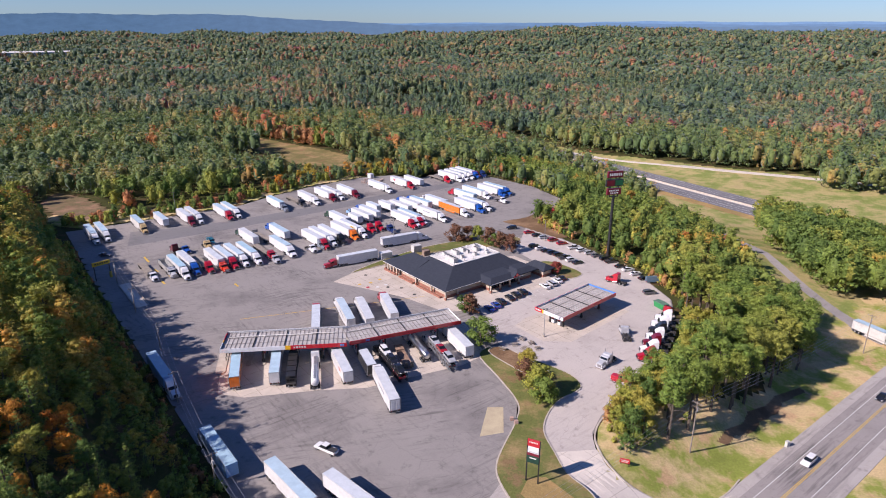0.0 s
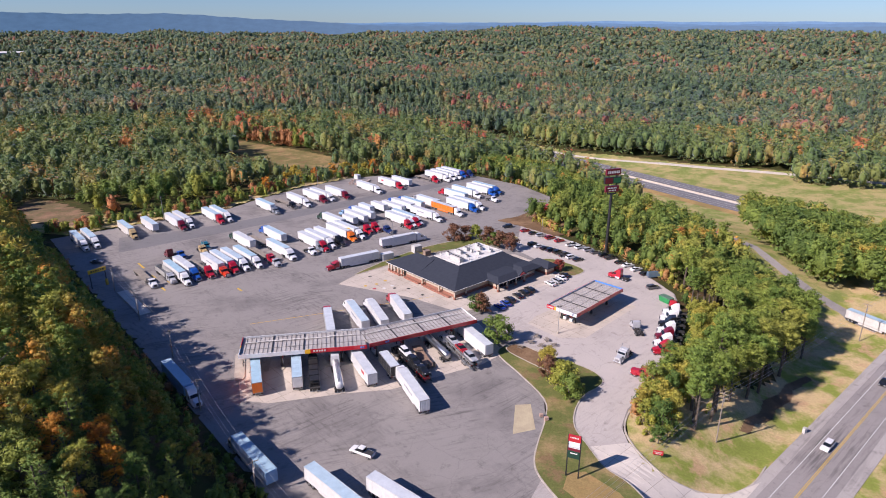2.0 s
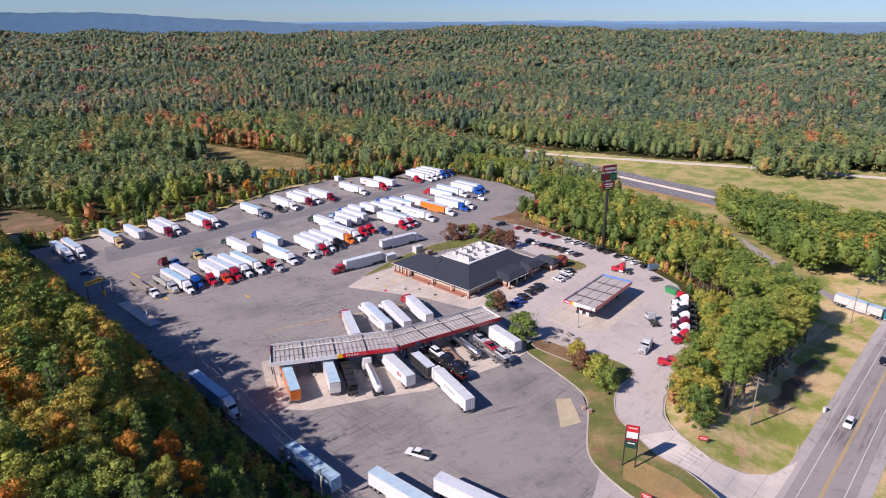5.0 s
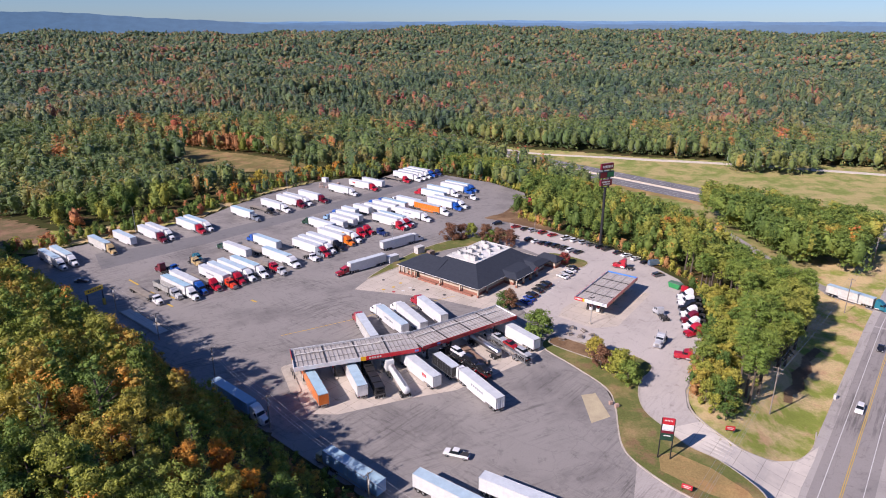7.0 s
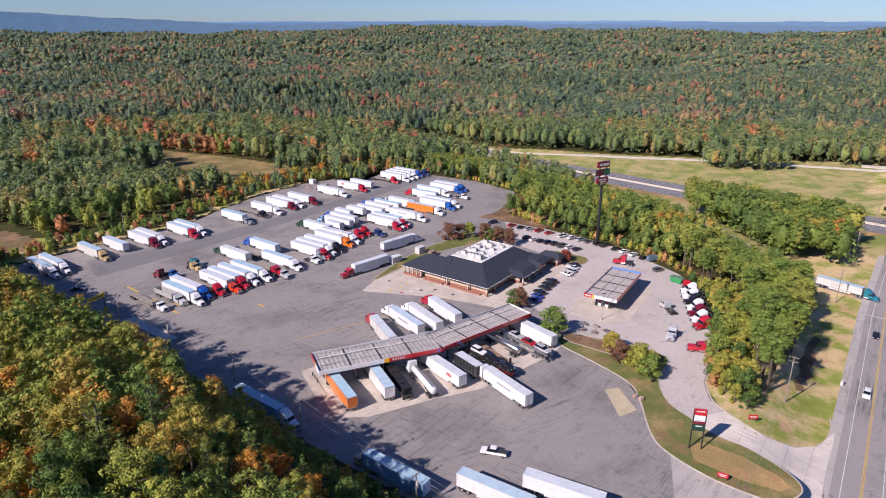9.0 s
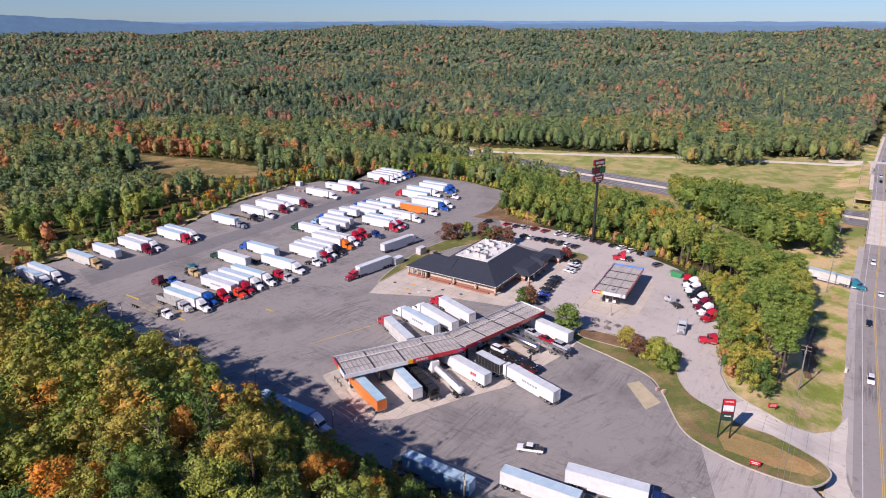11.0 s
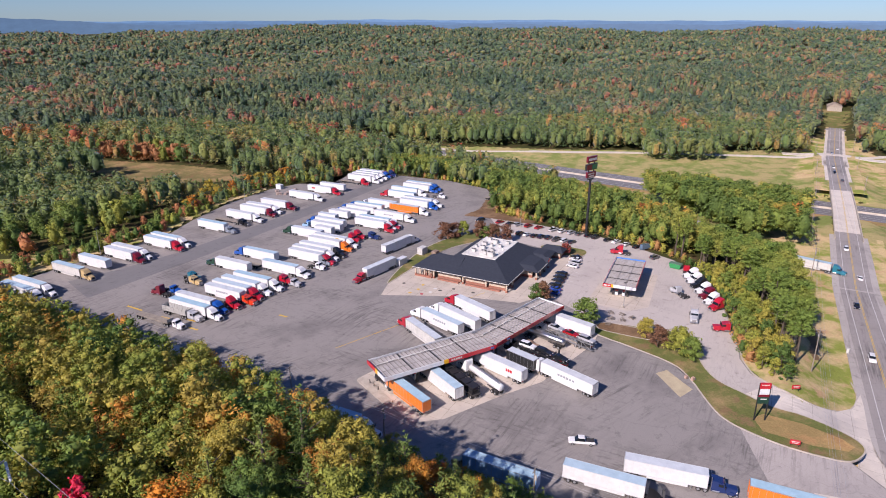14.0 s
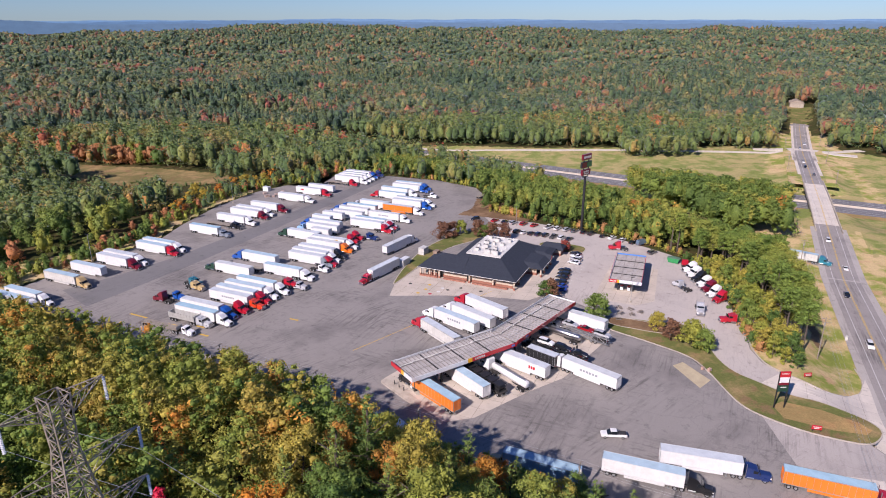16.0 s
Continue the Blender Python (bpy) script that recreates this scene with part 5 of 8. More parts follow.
def make_tractor(colour, style):
    """Front bumper at the origin, nose along +x."""
    pm = body_paint(colour)
    word = CAB_COLOURS[colour][1]
    what = {"sleeper": "conventional highway tractor with a high-roofed sleeper cab", "classic": "long-nosed highway tractor with a flat-topped sleeper and chrome stacks", "day": "day-cab tractor with a short cab"}[style]
    t = root("truck_tractor", Matrix(), word + " " + what, "truck")
    bm = bmesh.new()
    for y in (-0.43, 0.43):
        box(bm, -8.0, -0.5, y - 0.06, y + 0.06, 0.72, 1.0)
    for x in (-7.9, -6.65, -4.9, -2.6):
        box(bm, x, x + 0.15, -0.43, 0.43, 0.75, 0.95)
    for x in (-7.25, -5.95, -1.25):
        tube(bm, (x, -1.0, 0.5), (x, 1.0, 0.5), 0.09, n=6)
    part("chassis", bm, CHASSIS, t)
    nose = -1.9 if style != "classic" else -2.3
    hood_z = 1.95 if style != "classic" else 1.9
    bm = bmesh.new()
    front = [(-0.1, 0.62), (-0.02, 0.9), (-0.12, 1.5), (-0.55, 1.68), (nose, hood_z), (nose, 0.62)] if style != "classic" else [(-0.15, 0.62), (-0.12, 1.72), (nose, hood_z), (nose, 0.62)]
    profile(bm, front, 0.98, 0.09, half_top=0.78)
    for y in (-0.92, 0.92):
        n = 9
        pts = [(-1.25 + 0.68 * math.cos(math.pi * k / (n - 1)), 0.55 + 0.66 * math.sin(math.pi * k / (n - 1))) for k in range(n)]
        a = [bm.verts.new((x, y - 0.26, z)) for x, z in pts]
        b = [bm.verts.new((x, y + 0.26, z)) for x, z in pts]
        for k in range(n - 1):
            bm.faces.new((a[k], a[k + 1], b[k + 1], b[k]))
        bm.faces.new(a), bm.faces.new(b[::-1])
    part("hood", bm, pm, t)
    back = -5.0 if style != "day" else -3.7
    bm = bmesh.new()
    if style == "sleeper":
        out = [(nose, 0.72), (nose, hood_z), (nose - 0.62, 2.72), (nose - 0.85, 2.95), (nose - 1.55, 3.6), (nose - 2.1, 3.82), (back + 0.1, 3.92), (back, 3.8), (back, 0.72)]
    elif style == "classic":
        out = [(nose, 0.72), (nose, hood_z), (nose - 0.35, 2.62), (nose - 0.5, 2.75), (nose - 1.3, 2.8), (nose - 1.4, 3.05), (back + 0.1, 3.1), (back, 3.0), (back, 0.72)]
    else:
        out = [(nose, 0.72), (nose, hood_z), (nose - 0.5, 2.7), (nose - 0.7, 2.82), (back, 2.84), (back, 0.72)]
    profile(bm, out, 1.22, 0.1, half_top=1.1)
    part("cab", bm, pm, t, smooth=False)
    dz, dx = (0.7, 0.58) if style == "sleeper" else ((0.62, 0.3) if style == "classic" else (0.68, 0.45))
    bm = bmesh.new()
    for x, z, h in ((nose + 0.02 - 0.03, hood_z + 0.1, 1.06), (nose + 0.02 - dx, hood_z + dz, 1.0)):
        bm.verts.new((x, -h, z)), bm.verts.new((x, h, z))
    bm.verts.ensure_lookup_table()
    v = list(bm.verts)
    ext = [bm.verts.new(w.co + Vector((-0.12, 0, -0.05))) for w in v]
    for q in ((v[0], v[1], v[3], v[2]), (ext[0], ext[2], ext[3], ext[1]), (v[0], v[2], ext[2], ext[0]), (v[1], ext[1], ext[3], v[3]), (v[2], v[3], ext[3], ext[2]), (v[0], ext[0], ext[1], v[1])):
        bm.faces.new(q)
    bmesh.ops.translate(bm, verts=bm.verts, vec=(0.045, 0, 0.03))
    part("windshield", bm, GLASS, t, "dark slanted windshield")
    for y in (-1, 1):
        bm = bmesh.new()
        box(bm, nose - 1.35, nose - 0.42, y * 1.17 - 0.03, y * 1.17 + 0.03, 1.98, 2.6, 0.02)
        part("side_window", bm, GLASS, t)
        bm = bmesh.new()
        tube(bm, (-4.75, y * 1.0, 0.78), (-3.35, y * 1.0, 0.78), 0.31, n=12)
        part("fuel_tank", bm, CHROME, t, "polished round fuel tank")
        bm = bmesh.new()
        box(bm, nose - 0.25, nose - 0.1, y * 1.42 - 0.1, y * 1.42 + 0.1, 1.95, 2.55, 0.03)
        tube(bm, (nose - 0.2, y * 1.15, 2.5), (nose - 0.2, y * 1.4, 2.5), 0.025, n=5)
        part("mirror", bm, BLACK, t)
        bm = bmesh.new()
        box(bm, -0.3, -0.06, y * 0.82 - 0.14, y * 0.82 + 0.14, 1.0, 1.25, 0.04)
        part("headlight", bm, LAMP_CLEAR, t)
        if style == "classic":
            bm = bmesh.new()
            tube(bm, (back + 0.0, y * 1.12, 0.9), (back + 0.0, y * 1.12, 3.9), 0.085, n=8)
            part("exhaust_stack", bm, CHROME, t, "tall chrome exhaust stack")
    bm = bmesh.new()
    box(bm, -0.14, 0.03, -0.52, 0.52, 0.75, 1.48, 0.03)
    part("grille", bm, CHROME if style == "classic" else BLACK, t)
    bm = bmesh.new()
    box(bm, -0.35, 0.08, -1.18, 1.18, 0.35, 0.7, 0.08)
    part("bumper", bm, CHROME if style == "classic" else STEEL, t)
    bm = bmesh.new()
    tube(bm, (-6.55, 0, 1.02), (-6.55, 0, 1.14), 0.5, n=12)
    box(bm, -7.4, -6.5, -0.42, 0.42, 1.0, 1.06)
    part("fifth_wheel", bm, CHASSIS, t)
    p = wheels(t, [(-1.25, -1.0), (-1.25, 1.0)], 0.51, 0.32, STEEL)
    wheels(t, [(-5.95, -0.92), (-5.95, 0.92), (-7.25, -0.92), (-7.25, 0.92)], 0.51, 0.6, STEEL)
    return t


def tractor(x, y, heading, colour="white", style="sleeper", group="trucks parked in the lot"):
    key = ("tractor", colour, style)
    m = on(x, y, heading)
    if key in TEMPLATES:
        t = copy_thing(TEMPLATES[key], m)
    else:
        t = TEMPLATES[key] = make_tractor(colour, style)
        t.matrix_basis = m
    t["group"] = group
    return t


def under_trailer(t, length):
    bm = bmesh.new()
    for y in (-0.5, 0.5):
        box(bm, 0.5, 5.2, y - 0.06, y + 0.06, 0.85, 1.12)
    for x in (1.3, 2.6):
        tube(bm, (x, -1.0, 0.5), (x, 1.0, 0.5), 0.08, n=6)
        box(bm, x - 0.35, x + 0.35, -0.62, 0.62, 0.6, 0.9)
    part("bogie", bm, CHASSIS, t)
    wheels(t, [(1.3, -0.95), (1.3, 0.95), (2.6, -0.95), (2.6, 0.95)], 0.5, 0.58, STEEL)
    for y in (-0.85, 0.85):
        bm = bmesh.new()
        box(bm, length - 3.0, length - 2.85, y - 0.08, y + 0.08, 0.12, 1.2)
        box(bm, length - 3.1, length - 2.75, y - 0.15, y + 0.15, 0.02, 0.12)
        part("landing_leg", bm, STEEL, t)
    bm = bmesh.new()
    box(bm, 0.02, 0.12, -1.15, 1.15, 0.5, 0.62)
    for y in (-0.6, 0.6):
        box(bm, 0.02, 0.12, y - 0.05, y + 0.05, 0.6, 1.15)
    part("rear_guard", bm, STEEL, t)
    for y in (-0.95, 0.95):
        bm = bmesh.new()
        box(bm, 0.55, 0.58, y - 0.3, y + 0.3, 0.25, 1.0)
        part("mudflap", bm, BLACK, t)


def make_box_trailer(side, length, reefer, logo):
    """Rear doors at the origin, front along +x."""
    colour = {"white": WHITE, "orange": paint("trailer_orange", (0.80, 0.20, 0.02)), "blue": paint("trailer_blue", (0.30, 0.50, 0.72)), "dirty": surf("dull_white", (0.60, 0.59, 0.56), (0.48, 0.47, 0.44), 0.5, 0.6), "black": BLACK}[side]
    word = {"white": "white", "orange": "bright orange", "blue": "light blue", "dirty": "dull off-white", "black": "black"}[side]
    t = root("semi_trailer", Matrix(), word + (" refrigerated box trailer with a cooling unit" if reefer else " dry-van box trailer with pale roof"), "trailer")
    bm = bmesh.new()
    box(bm, 0.06, length, -1.29, 1.29, 1.12, 4.06, 0.05)
    part("box_body", bm, colour, t)
    bm = bmesh.new()
    box(bm, 0.1, length - 0.05, -1.22, 1.22, 4.05, 4.085)
    k = 1.0
    while k < length:
        box(bm, k, k + 0.05, -1.2, 1.2, 4.085, 4.098)
        k += 1.2
    part("roof_skin", bm, ROOF_TIN, t, "pale ribbed roof skin")
    bm = bmesh.new()
    for y in (-1.3, 1.3):
        box(bm, 0.05, length, y - 0.02, y + 0.02, 1.08, 1.26)
        box(bm, 0.05, length, y - 0.018, y + 0.018, 3.97, 4.09)
        x = 0.6
        while x < length - 0.3:
            box(bm, x, x + 0.045, y - 0.008, y + 0.008, 1.26, 3.97)
            x += 1.2
    part("side_rail", bm, STEEL if side != "white" else surf("aluminium_white", (0.66, 0.67, 0.68), (0.56, 0.57, 0.58), 1.0, 0.45, 0.2), t)
    for y in (-0.63, 0.63):
        bm = bmesh.new()
        box(bm, 0.0, 0.07, y - 0.6, y + 0.6, 1.2, 3.95, 0.01)
        for yy in (y - 0.25, y + 0.25):
            tube(bm, (-0.03, yy, 1.25), (-0.03, yy, 3.9), 0.025, n=5)
        part("rear_door", bm, colour, t)
    bm = bmesh.new()
    box(bm, -0.02, 0.08, -1.29, 1.29, 3.93, 4.08)
    box(bm, -0.02, 0.08, -1.29, 1.29, 1.05, 1.22)
    for y in (-1.26, 1.26):
        box(bm, -0.02, 0.08, y - 0.04, y + 0.04, 1.2, 3.95)
    part("door_frame", bm, STEEL, t)
    for y in (-0.95, 0.95):
        bm = bmesh.new()
        box(bm, -0.04, 0.0, y - 0.15, y + 0.15, 1.08, 1.18)
        part("tail_light", bm, LAMP_RED, t)
    if reefer:
        bm = bmesh.new()
        box(bm, length, length + 0.5, -0.95, 0.95, 2.2, 3.95, 0.12)
        box(bm, length + 0.48, length + 0.53, -0.7, 0.7, 2.4, 3.2, 0.02, 1)
        part("cooling_unit", bm, [WHITE, CHASSIS], t, "white cooling unit")
    if length > 12:
        for y in (-1.2, 1.2):
            bm = bmesh.new()
            box(bm, 4.6, length - 3.6, y - 0.02, y + 0.02, 0.42, 1.08, 0.01)
            part("side_skirt", bm, colour, t)
    if logo:
        lm = {"red": RED, "grey": surf("logo_grey", (0.30, 0.32, 0.36), None, 1.0), "blue": paint("logo_blue", (0.04, 0.12, 0.42))}[logo]
        for y in (-1.3, 1.3):
            bm = bmesh.new()
            for j in range(3 if logo == "red" else 6):
                a = 3.2 + j * 0.72 if logo == "red" else 5.5 + j * 0.9
                box(bm, a, a + 0.5 * (1.1 if logo == "red" else 1.3), y - 0.012, y + 0.012, 2.3, 3.15 if logo == "red" else 2.9)
            part("marking", bm, lm, t, "plain painted fleet marking")
    under_trailer(t, length)
    return t


def make_flatbed(kind):
    label = {"flat": "low flatbed trailer with an empty deck", "dump": "grey open-topped dump trailer", "tank": "polished silver tank trailer", "hopper": "white dry-bulk tank trailer", "dark": "black skeletal trailer with stacked racks"}[kind]
    L = 14.6
    t = root("semi_trailer", Matrix(), label, "trailer")
    if kind in ("flat", "dark"):
        bm = bmesh.new()
        box(bm, 0.0, L, -1.27, 1.27, 1.3, 1.48, 0.02)
        for y in (-0.45, 0.45):
            box(bm, 0.2, L - 0.2, y - 0.07, y + 0.07, 0.95, 1.3)
        part("deck", bm, surf("deck_timber", (0.30, 0.26, 0.21), (0.2, 0.17, 0.14), 0.8, 0.85) if kind == "flat" else CHASSIS, t)
        if kind == "dark":
            for k in range(5):
                a = 0.6 + k * 2.8
                bm = bmesh.new()
                box(bm, a, a + 2.42, -1.2, 1.2, 1.6, 1.72)
                rack = part("rack", bm, BLACK, t)
                for z in (2.4, 3.2):
                    bm = bmesh.new()
                    box(bm, a, a + 2.42, -1.2, 1.2, z, z + 0.12)
                    part("shelf", bm, BLACK, rack)
                for x in (a, a + 2.3):
                    for y in (-1.15, 1.15):
                        bm = bmesh.new()
                        box(bm, x, x + 0.12, y - 0.06, y + 0.06, 1.48, 3.3)
                        part("post", bm, BLACK, rack)
                for y in (-0.7, 0.0, 0.7):
                    bm = bmesh.new()
                    box(bm, a + 0.2, a + 2.2, y - 0.25, y + 0.25, 1.72, 2.3, 0.05)
                    part("load", bm, BLACK, rack)
        else:
            bm = bmesh.new()
            box(bm, L - 0.1, L, -1.25, 1.25, 1.48, 2.5, 0.02)
            part("headboard", bm, STEEL, t)
    elif kind == "dump":
        bm = bmesh.new()
        box(bm, 0.0, 10.5, -1.25, 1.25, 1.3, 1.45)
        for y in (-1.22, 1.22):
            box(bm, 0.0, 10.5, y - 0.04, y + 0.04, 1.4, 3.1)
            for k in range(9):
                box(bm, 0.4 + k * 1.2, 0.52 + k * 1.2, y - 0.1, y + 0.1, 1.4, 3.1)
        for x in (0.0, 10.4):
            box(bm, x, x + 0.1, -1.22, 1.22, 1.4, 3.1)
        part("dump_body", bm, surf("dump_grey", (0.52, 0.52, 0.50), (0.4, 0.39, 0.37), 0.8, 0.5, 0.3), t)
        L = 10.5
    else:
        mat = CHROME if kind == "tank" else WHITE
        bm = bmesh.new()
        n, prev = 16, None
        for x, r in ((0.0, 0.05), (0.05, 0.7), (0.3, 0.98), (12.6, 0.98), (12.85, 0.7), (12.9, 0.05)):
            ring = [bm.verts.new((x, r * math.cos(k * 2 * math.pi / n), 2.25 + r * math.sin(k * 2 * math.pi / n))) for k in range(n)]
            if prev:
                for k in range(n):
                    bm.faces.new((prev[k], prev[(k + 1) % n], ring[(k + 1) % n], ring[k]))
            prev = ring
        part("tank", bm, mat, t, smooth=True)
        for k in range(4):
            bm = bmesh.new()
            tube(bm, (2 + k * 2.9, 0, 3.2), (2 + k * 2.9, 0, 3.38), 0.32, n=12)
            part("hatch", bm, STEEL, t)
        bm = bmesh.new()
        box(bm, 0.8, 12.2, -0.3, 0.3, 3.23, 3.26)
        for k in range(10):
            tube(bm, (1 + k * 1.2, 0.95, 2.0), (1 + k * 1.2, 0.5, 3.1), 0.03, n=5)
        part("catwalk", bm, STEEL, t)
        L = 12.9
    under_trailer(t, L)
    return t


def trailer(x, y, heading, side="white", length=16.15, reefer=False, logo="", kind="box", group="trailers parked in the lot", label=""):
    key = ("trailer", side, length, reefer, logo, kind)
    m = on(x, y, heading)
    if key in TEMPLATES:
        t = copy_thing(TEMPLATES[key], m)
    else:
        t = TEMPLATES[key] = make_box_trailer(side, length, reefer, logo) if kind == "box" else make_flatbed(kind)
        t.matrix_basis = m
    t["group"] = group
    if label:
        t["label"] = label
    return t


def semi(x, y, heading, colour="white", style="sleeper", length=16.15, **kw):
    """A trailer whose rear stands at (x, y), with its tractor."""
    t = trailer(x, y, heading, length=length, **kw)
    L = {"flat": 14.6, "dark": 14.6, "dump": 10.5, "tank": 12.9, "hopper": 12.9}.get(kw.get("kind", "box"), length)
    d = Vector((math.cos(radians(heading)), math.sin(radians(heading))))
    if colour:
        p = Vector((x, y)) + d * (L + 5.6)
        tractor(p.x, p.y, heading, colour, style, kw.get("group", "trucks parked in the lot").replace("trailers", "trucks"))


def row_semi(x, y, colour, style="sleeper", back=False, **kw):
    """In the lot: (x, y) is the rear corner on the side towards the slope."""
    p = Vector((x, y)) + V * 1.3
    semi(p.x, p.y, 142 if back else -38, colour, style, **kw)


# back row along the trees
for x, y, c, s, kw in (
        (-158.7, 229.6, "white", "sleeper", {}), (-156.6, 233.6, "white", "sleeper", {}), (-148.7, 247.1, "tan", "sleeper", {"side": "dirty"}), (-141.9, 254.3, "", "", {}),
        (-134.9, 262.0, "maroon", "sleeper", {}), (-133.2, 265.6, "white", "sleeper", {}), (-123.0, 274.0, "red", "sleeper", {}), (-121.0, 277.8, "white", "sleeper", {"reefer": True}),
        (-104.7, 293.9, "grey", "classic", {}), (-94.3, 308.3, "white", "sleeper", {}), (-88.8, 317.0, "maroon", "sleeper", {"reefer": True}), (-86.3, 320.9, "white", "sleeper", {}),
        (-79.7, 326.5, "maroon", "sleeper", {}), (-66.3, 340.7, "white", "sleeper", {}), (-56.8, 352.0, "red", "sleeper", {"logo": "red"}), (-50.0, 356.6, "", "", {}),
        (-33.9, 374.5, "white", "sleeper", {}), (-31.3, 378.6, "white", "sleeper", {}), (-28.7, 382.6, "white", "sleeper", {}), (-26.1, 386.6, "blue", "sleeper", {})):
    row_semi(x, y, c, s, **kw)
row_semi(-98.9, 303.6, "black", "classic", kind="flat")
row_semi(-39.0, 370.2, "red", "sleeper", kind="flat")
tractor(-8, 375.2, -38, "red"), tractor(-4.5, 378.0, -38, "navy")
# front row, noses to the main lane
for x, y, c, s, kw in (
        (-98.3, 204.3, "white", "sleeper", {}), (-97.3, 209.0, "blue", "sleeper", {}), (-88.9, 214.4, "vermilion", "classic", {"logo": "grey"}), (-87.0, 217.9, "red", "sleeper", {}),
        (-84.4, 221.2, "white", "sleeper", {}), (-80.7, 224.4, "white", "sleeper", {}), (-71.6, 235.1, "white", "sleeper", {}), (-62.5, 246.6, "red", "sleeper", {}), (-61.0, 250.6, "white", "sleeper", {}),
        (-58.4, 254.4, "black", "sleeper", {"reefer": True}), (-55.0, 260.6, "orange", "sleeper", {}), (-52.6, 264.4, "white", "sleeper", {}),
        (-34.4, 284.2, "white", "sleeper", {}), (-32.1, 287.9, "white", "sleeper", {}), (-24.6, 295.2, "white", "sleeper", {"logo": "grey"}), (-16.2, 305.6, "white", "sleeper", {"side": "orange"}),
        (-10.1, 314.2, "blue", "sleeper", {}), (-7.4, 318.2, "white", "sleeper", {}), (-11.7, 340.6, "white", "sleeper", {}), (-4.4, 346.9, "blue", "sleeper", {"reefer": True}), (-2.0, 351.0, "blue", "sleeper", {})):
    row_semi(x, y, c, s, **kw)
row_semi(-107.6, 199.4, "white", "day", kind="flat")
row_semi(-99.9, 201.5, "silver", "classic", kind="dump")
row_semi(-92.4, 211.2, "red", "sleeper", kind="flat")
row_semi(-76.6, 229.6, "red", "classic", kind="flat")
for x, y, h, c, s in ((-56.8, 215.0, -38, "silver", "day"), (-54.0, 222.3, -38, "white", "sleeper"), (-48.2, 229.8, -38, "white", "day"), (-46.0, 234.4, -38, "grey", "sleeper"), (-40.0, 252.6, -38, "yellow", "sleeper"),
                      (-33.5, 259.5, -38, "red", "sleeper"), (-31.0, 263.4, -38, "red", "sleeper"), (-17.5, 269.8, -38, "red", "sleeper"), (-14.6, 273.6, -38, "red", "sleeper"), (-25.0, 261.9, -38, "navy", "classic"),
                      (15.5, 323.0, -38, "white", "day"), (-107.0, 219.6, 142, "maroon", "sleeper"), (-97.2, 216.6, -30, "blue", "day"), (-91.5, 223.0, -38, "tan", "classic"), (-92.6, 227.0, -38, "teal", "classic")):
    tractor(x, y, h, c, s)
# middle row, noses to the back lane
for x, y, c, s, kw in (
        (-76.6, 231.1, "green", "classic", {}), (-67.4, 240.9, "blue", "sleeper", {}), (-49.7, 265.9, "green", "sleeper", {}), (-41.3, 273.2, "pale_blue", "day", {}), (-39.6, 279.0, "blue", "sleeper", {}),
        (-28.0, 292.2, "white", "day", {}), (-24.6, 297.6, "blue", "sleeper", {}), (-20.4, 301.4, "blue", "sleeper", {}), (-13.4, 306.3, "white", "day", {}), (-1.6, 321.7, "red", "sleeper", {})):
    row_semi(x, y, c, s, True, **kw)
for x, y, L in ((-45.2, 269.6, 9.2), (-43.0, 289.2, 10.0), (-37.2, 293.0, 11.0)):
    p = Vector((x, y)) + V * 1.3
    trailer(p.x, p.y, 142, length=L)
trailer(-72.5, 236.5, 142, kind="flat")

# at the fuel islands
def lane(x, y, heading, colour, style="sleeper", **kw):
    r = Vector((math.sin(radians(heading)), -math.cos(radians(heading))))
    p = Vector((x, y)) + r * 1.3
    semi(p.x, p.y, heading, colour, style, group="trucks at the fuel islands", **kw)


lane(-26.2, 130.0, 118, "black", side="orange")
lane(-17.5, 134.3, 114, "white")
lane(-13.0, 134.3, 113, "black", "classic", kind="dark")
lane(-6.6, 134.8, 114, "white", kind="hopper")
lane(0.8, 139.0, 126, "white", logo="red")
lane(16.2, 129.8, 123.5, "white", logo="grey")
lane(17.5, 154.6, 127, "silver", "classic", kind="tank")
lane(28.2, 159.6, 127.5, "white")
lane(-18.0, 160.6, 114, "red", side="dirty")
lane(-9.8, 167.9, 124.5, "white", logo="grey")
lane(-4.3, 169.6, 122, "white")
lane(1.6, 175.0, 121, "red")
trailer(6.5, 144.6, 126, side="black", length=9.0, group="trailers at the fuel islands")

# along the lanes
semi(-24.9, 243.3, 43, "white", group="trucks on the lot's lanes")
semi(-22.2, 229.6, 223, "red", "classic", group="trucks on the lot's lanes")
semi(-53.9, 137.0, -38.5, "white", side="blue", group="trucks queuing along the slope")
semi(-20.2, 110.6, -38.3, "", side="blue", group="trucks queuing along the slope")
tractor(-22.6, 112.4, 142, "tan", "classic", "trucks queuing along the slope")
semi(-1.0, 104.0, -34, "black", "sleeper", group="trucks queuing along the slope")
semi(12.0, 103.4, -29.5, "navy", "classic", group="trucks queuing along the slope")
semi(32.4, 91.6, -35.5, "red", "classic", side="orange", group="trucks queuing along the slope")
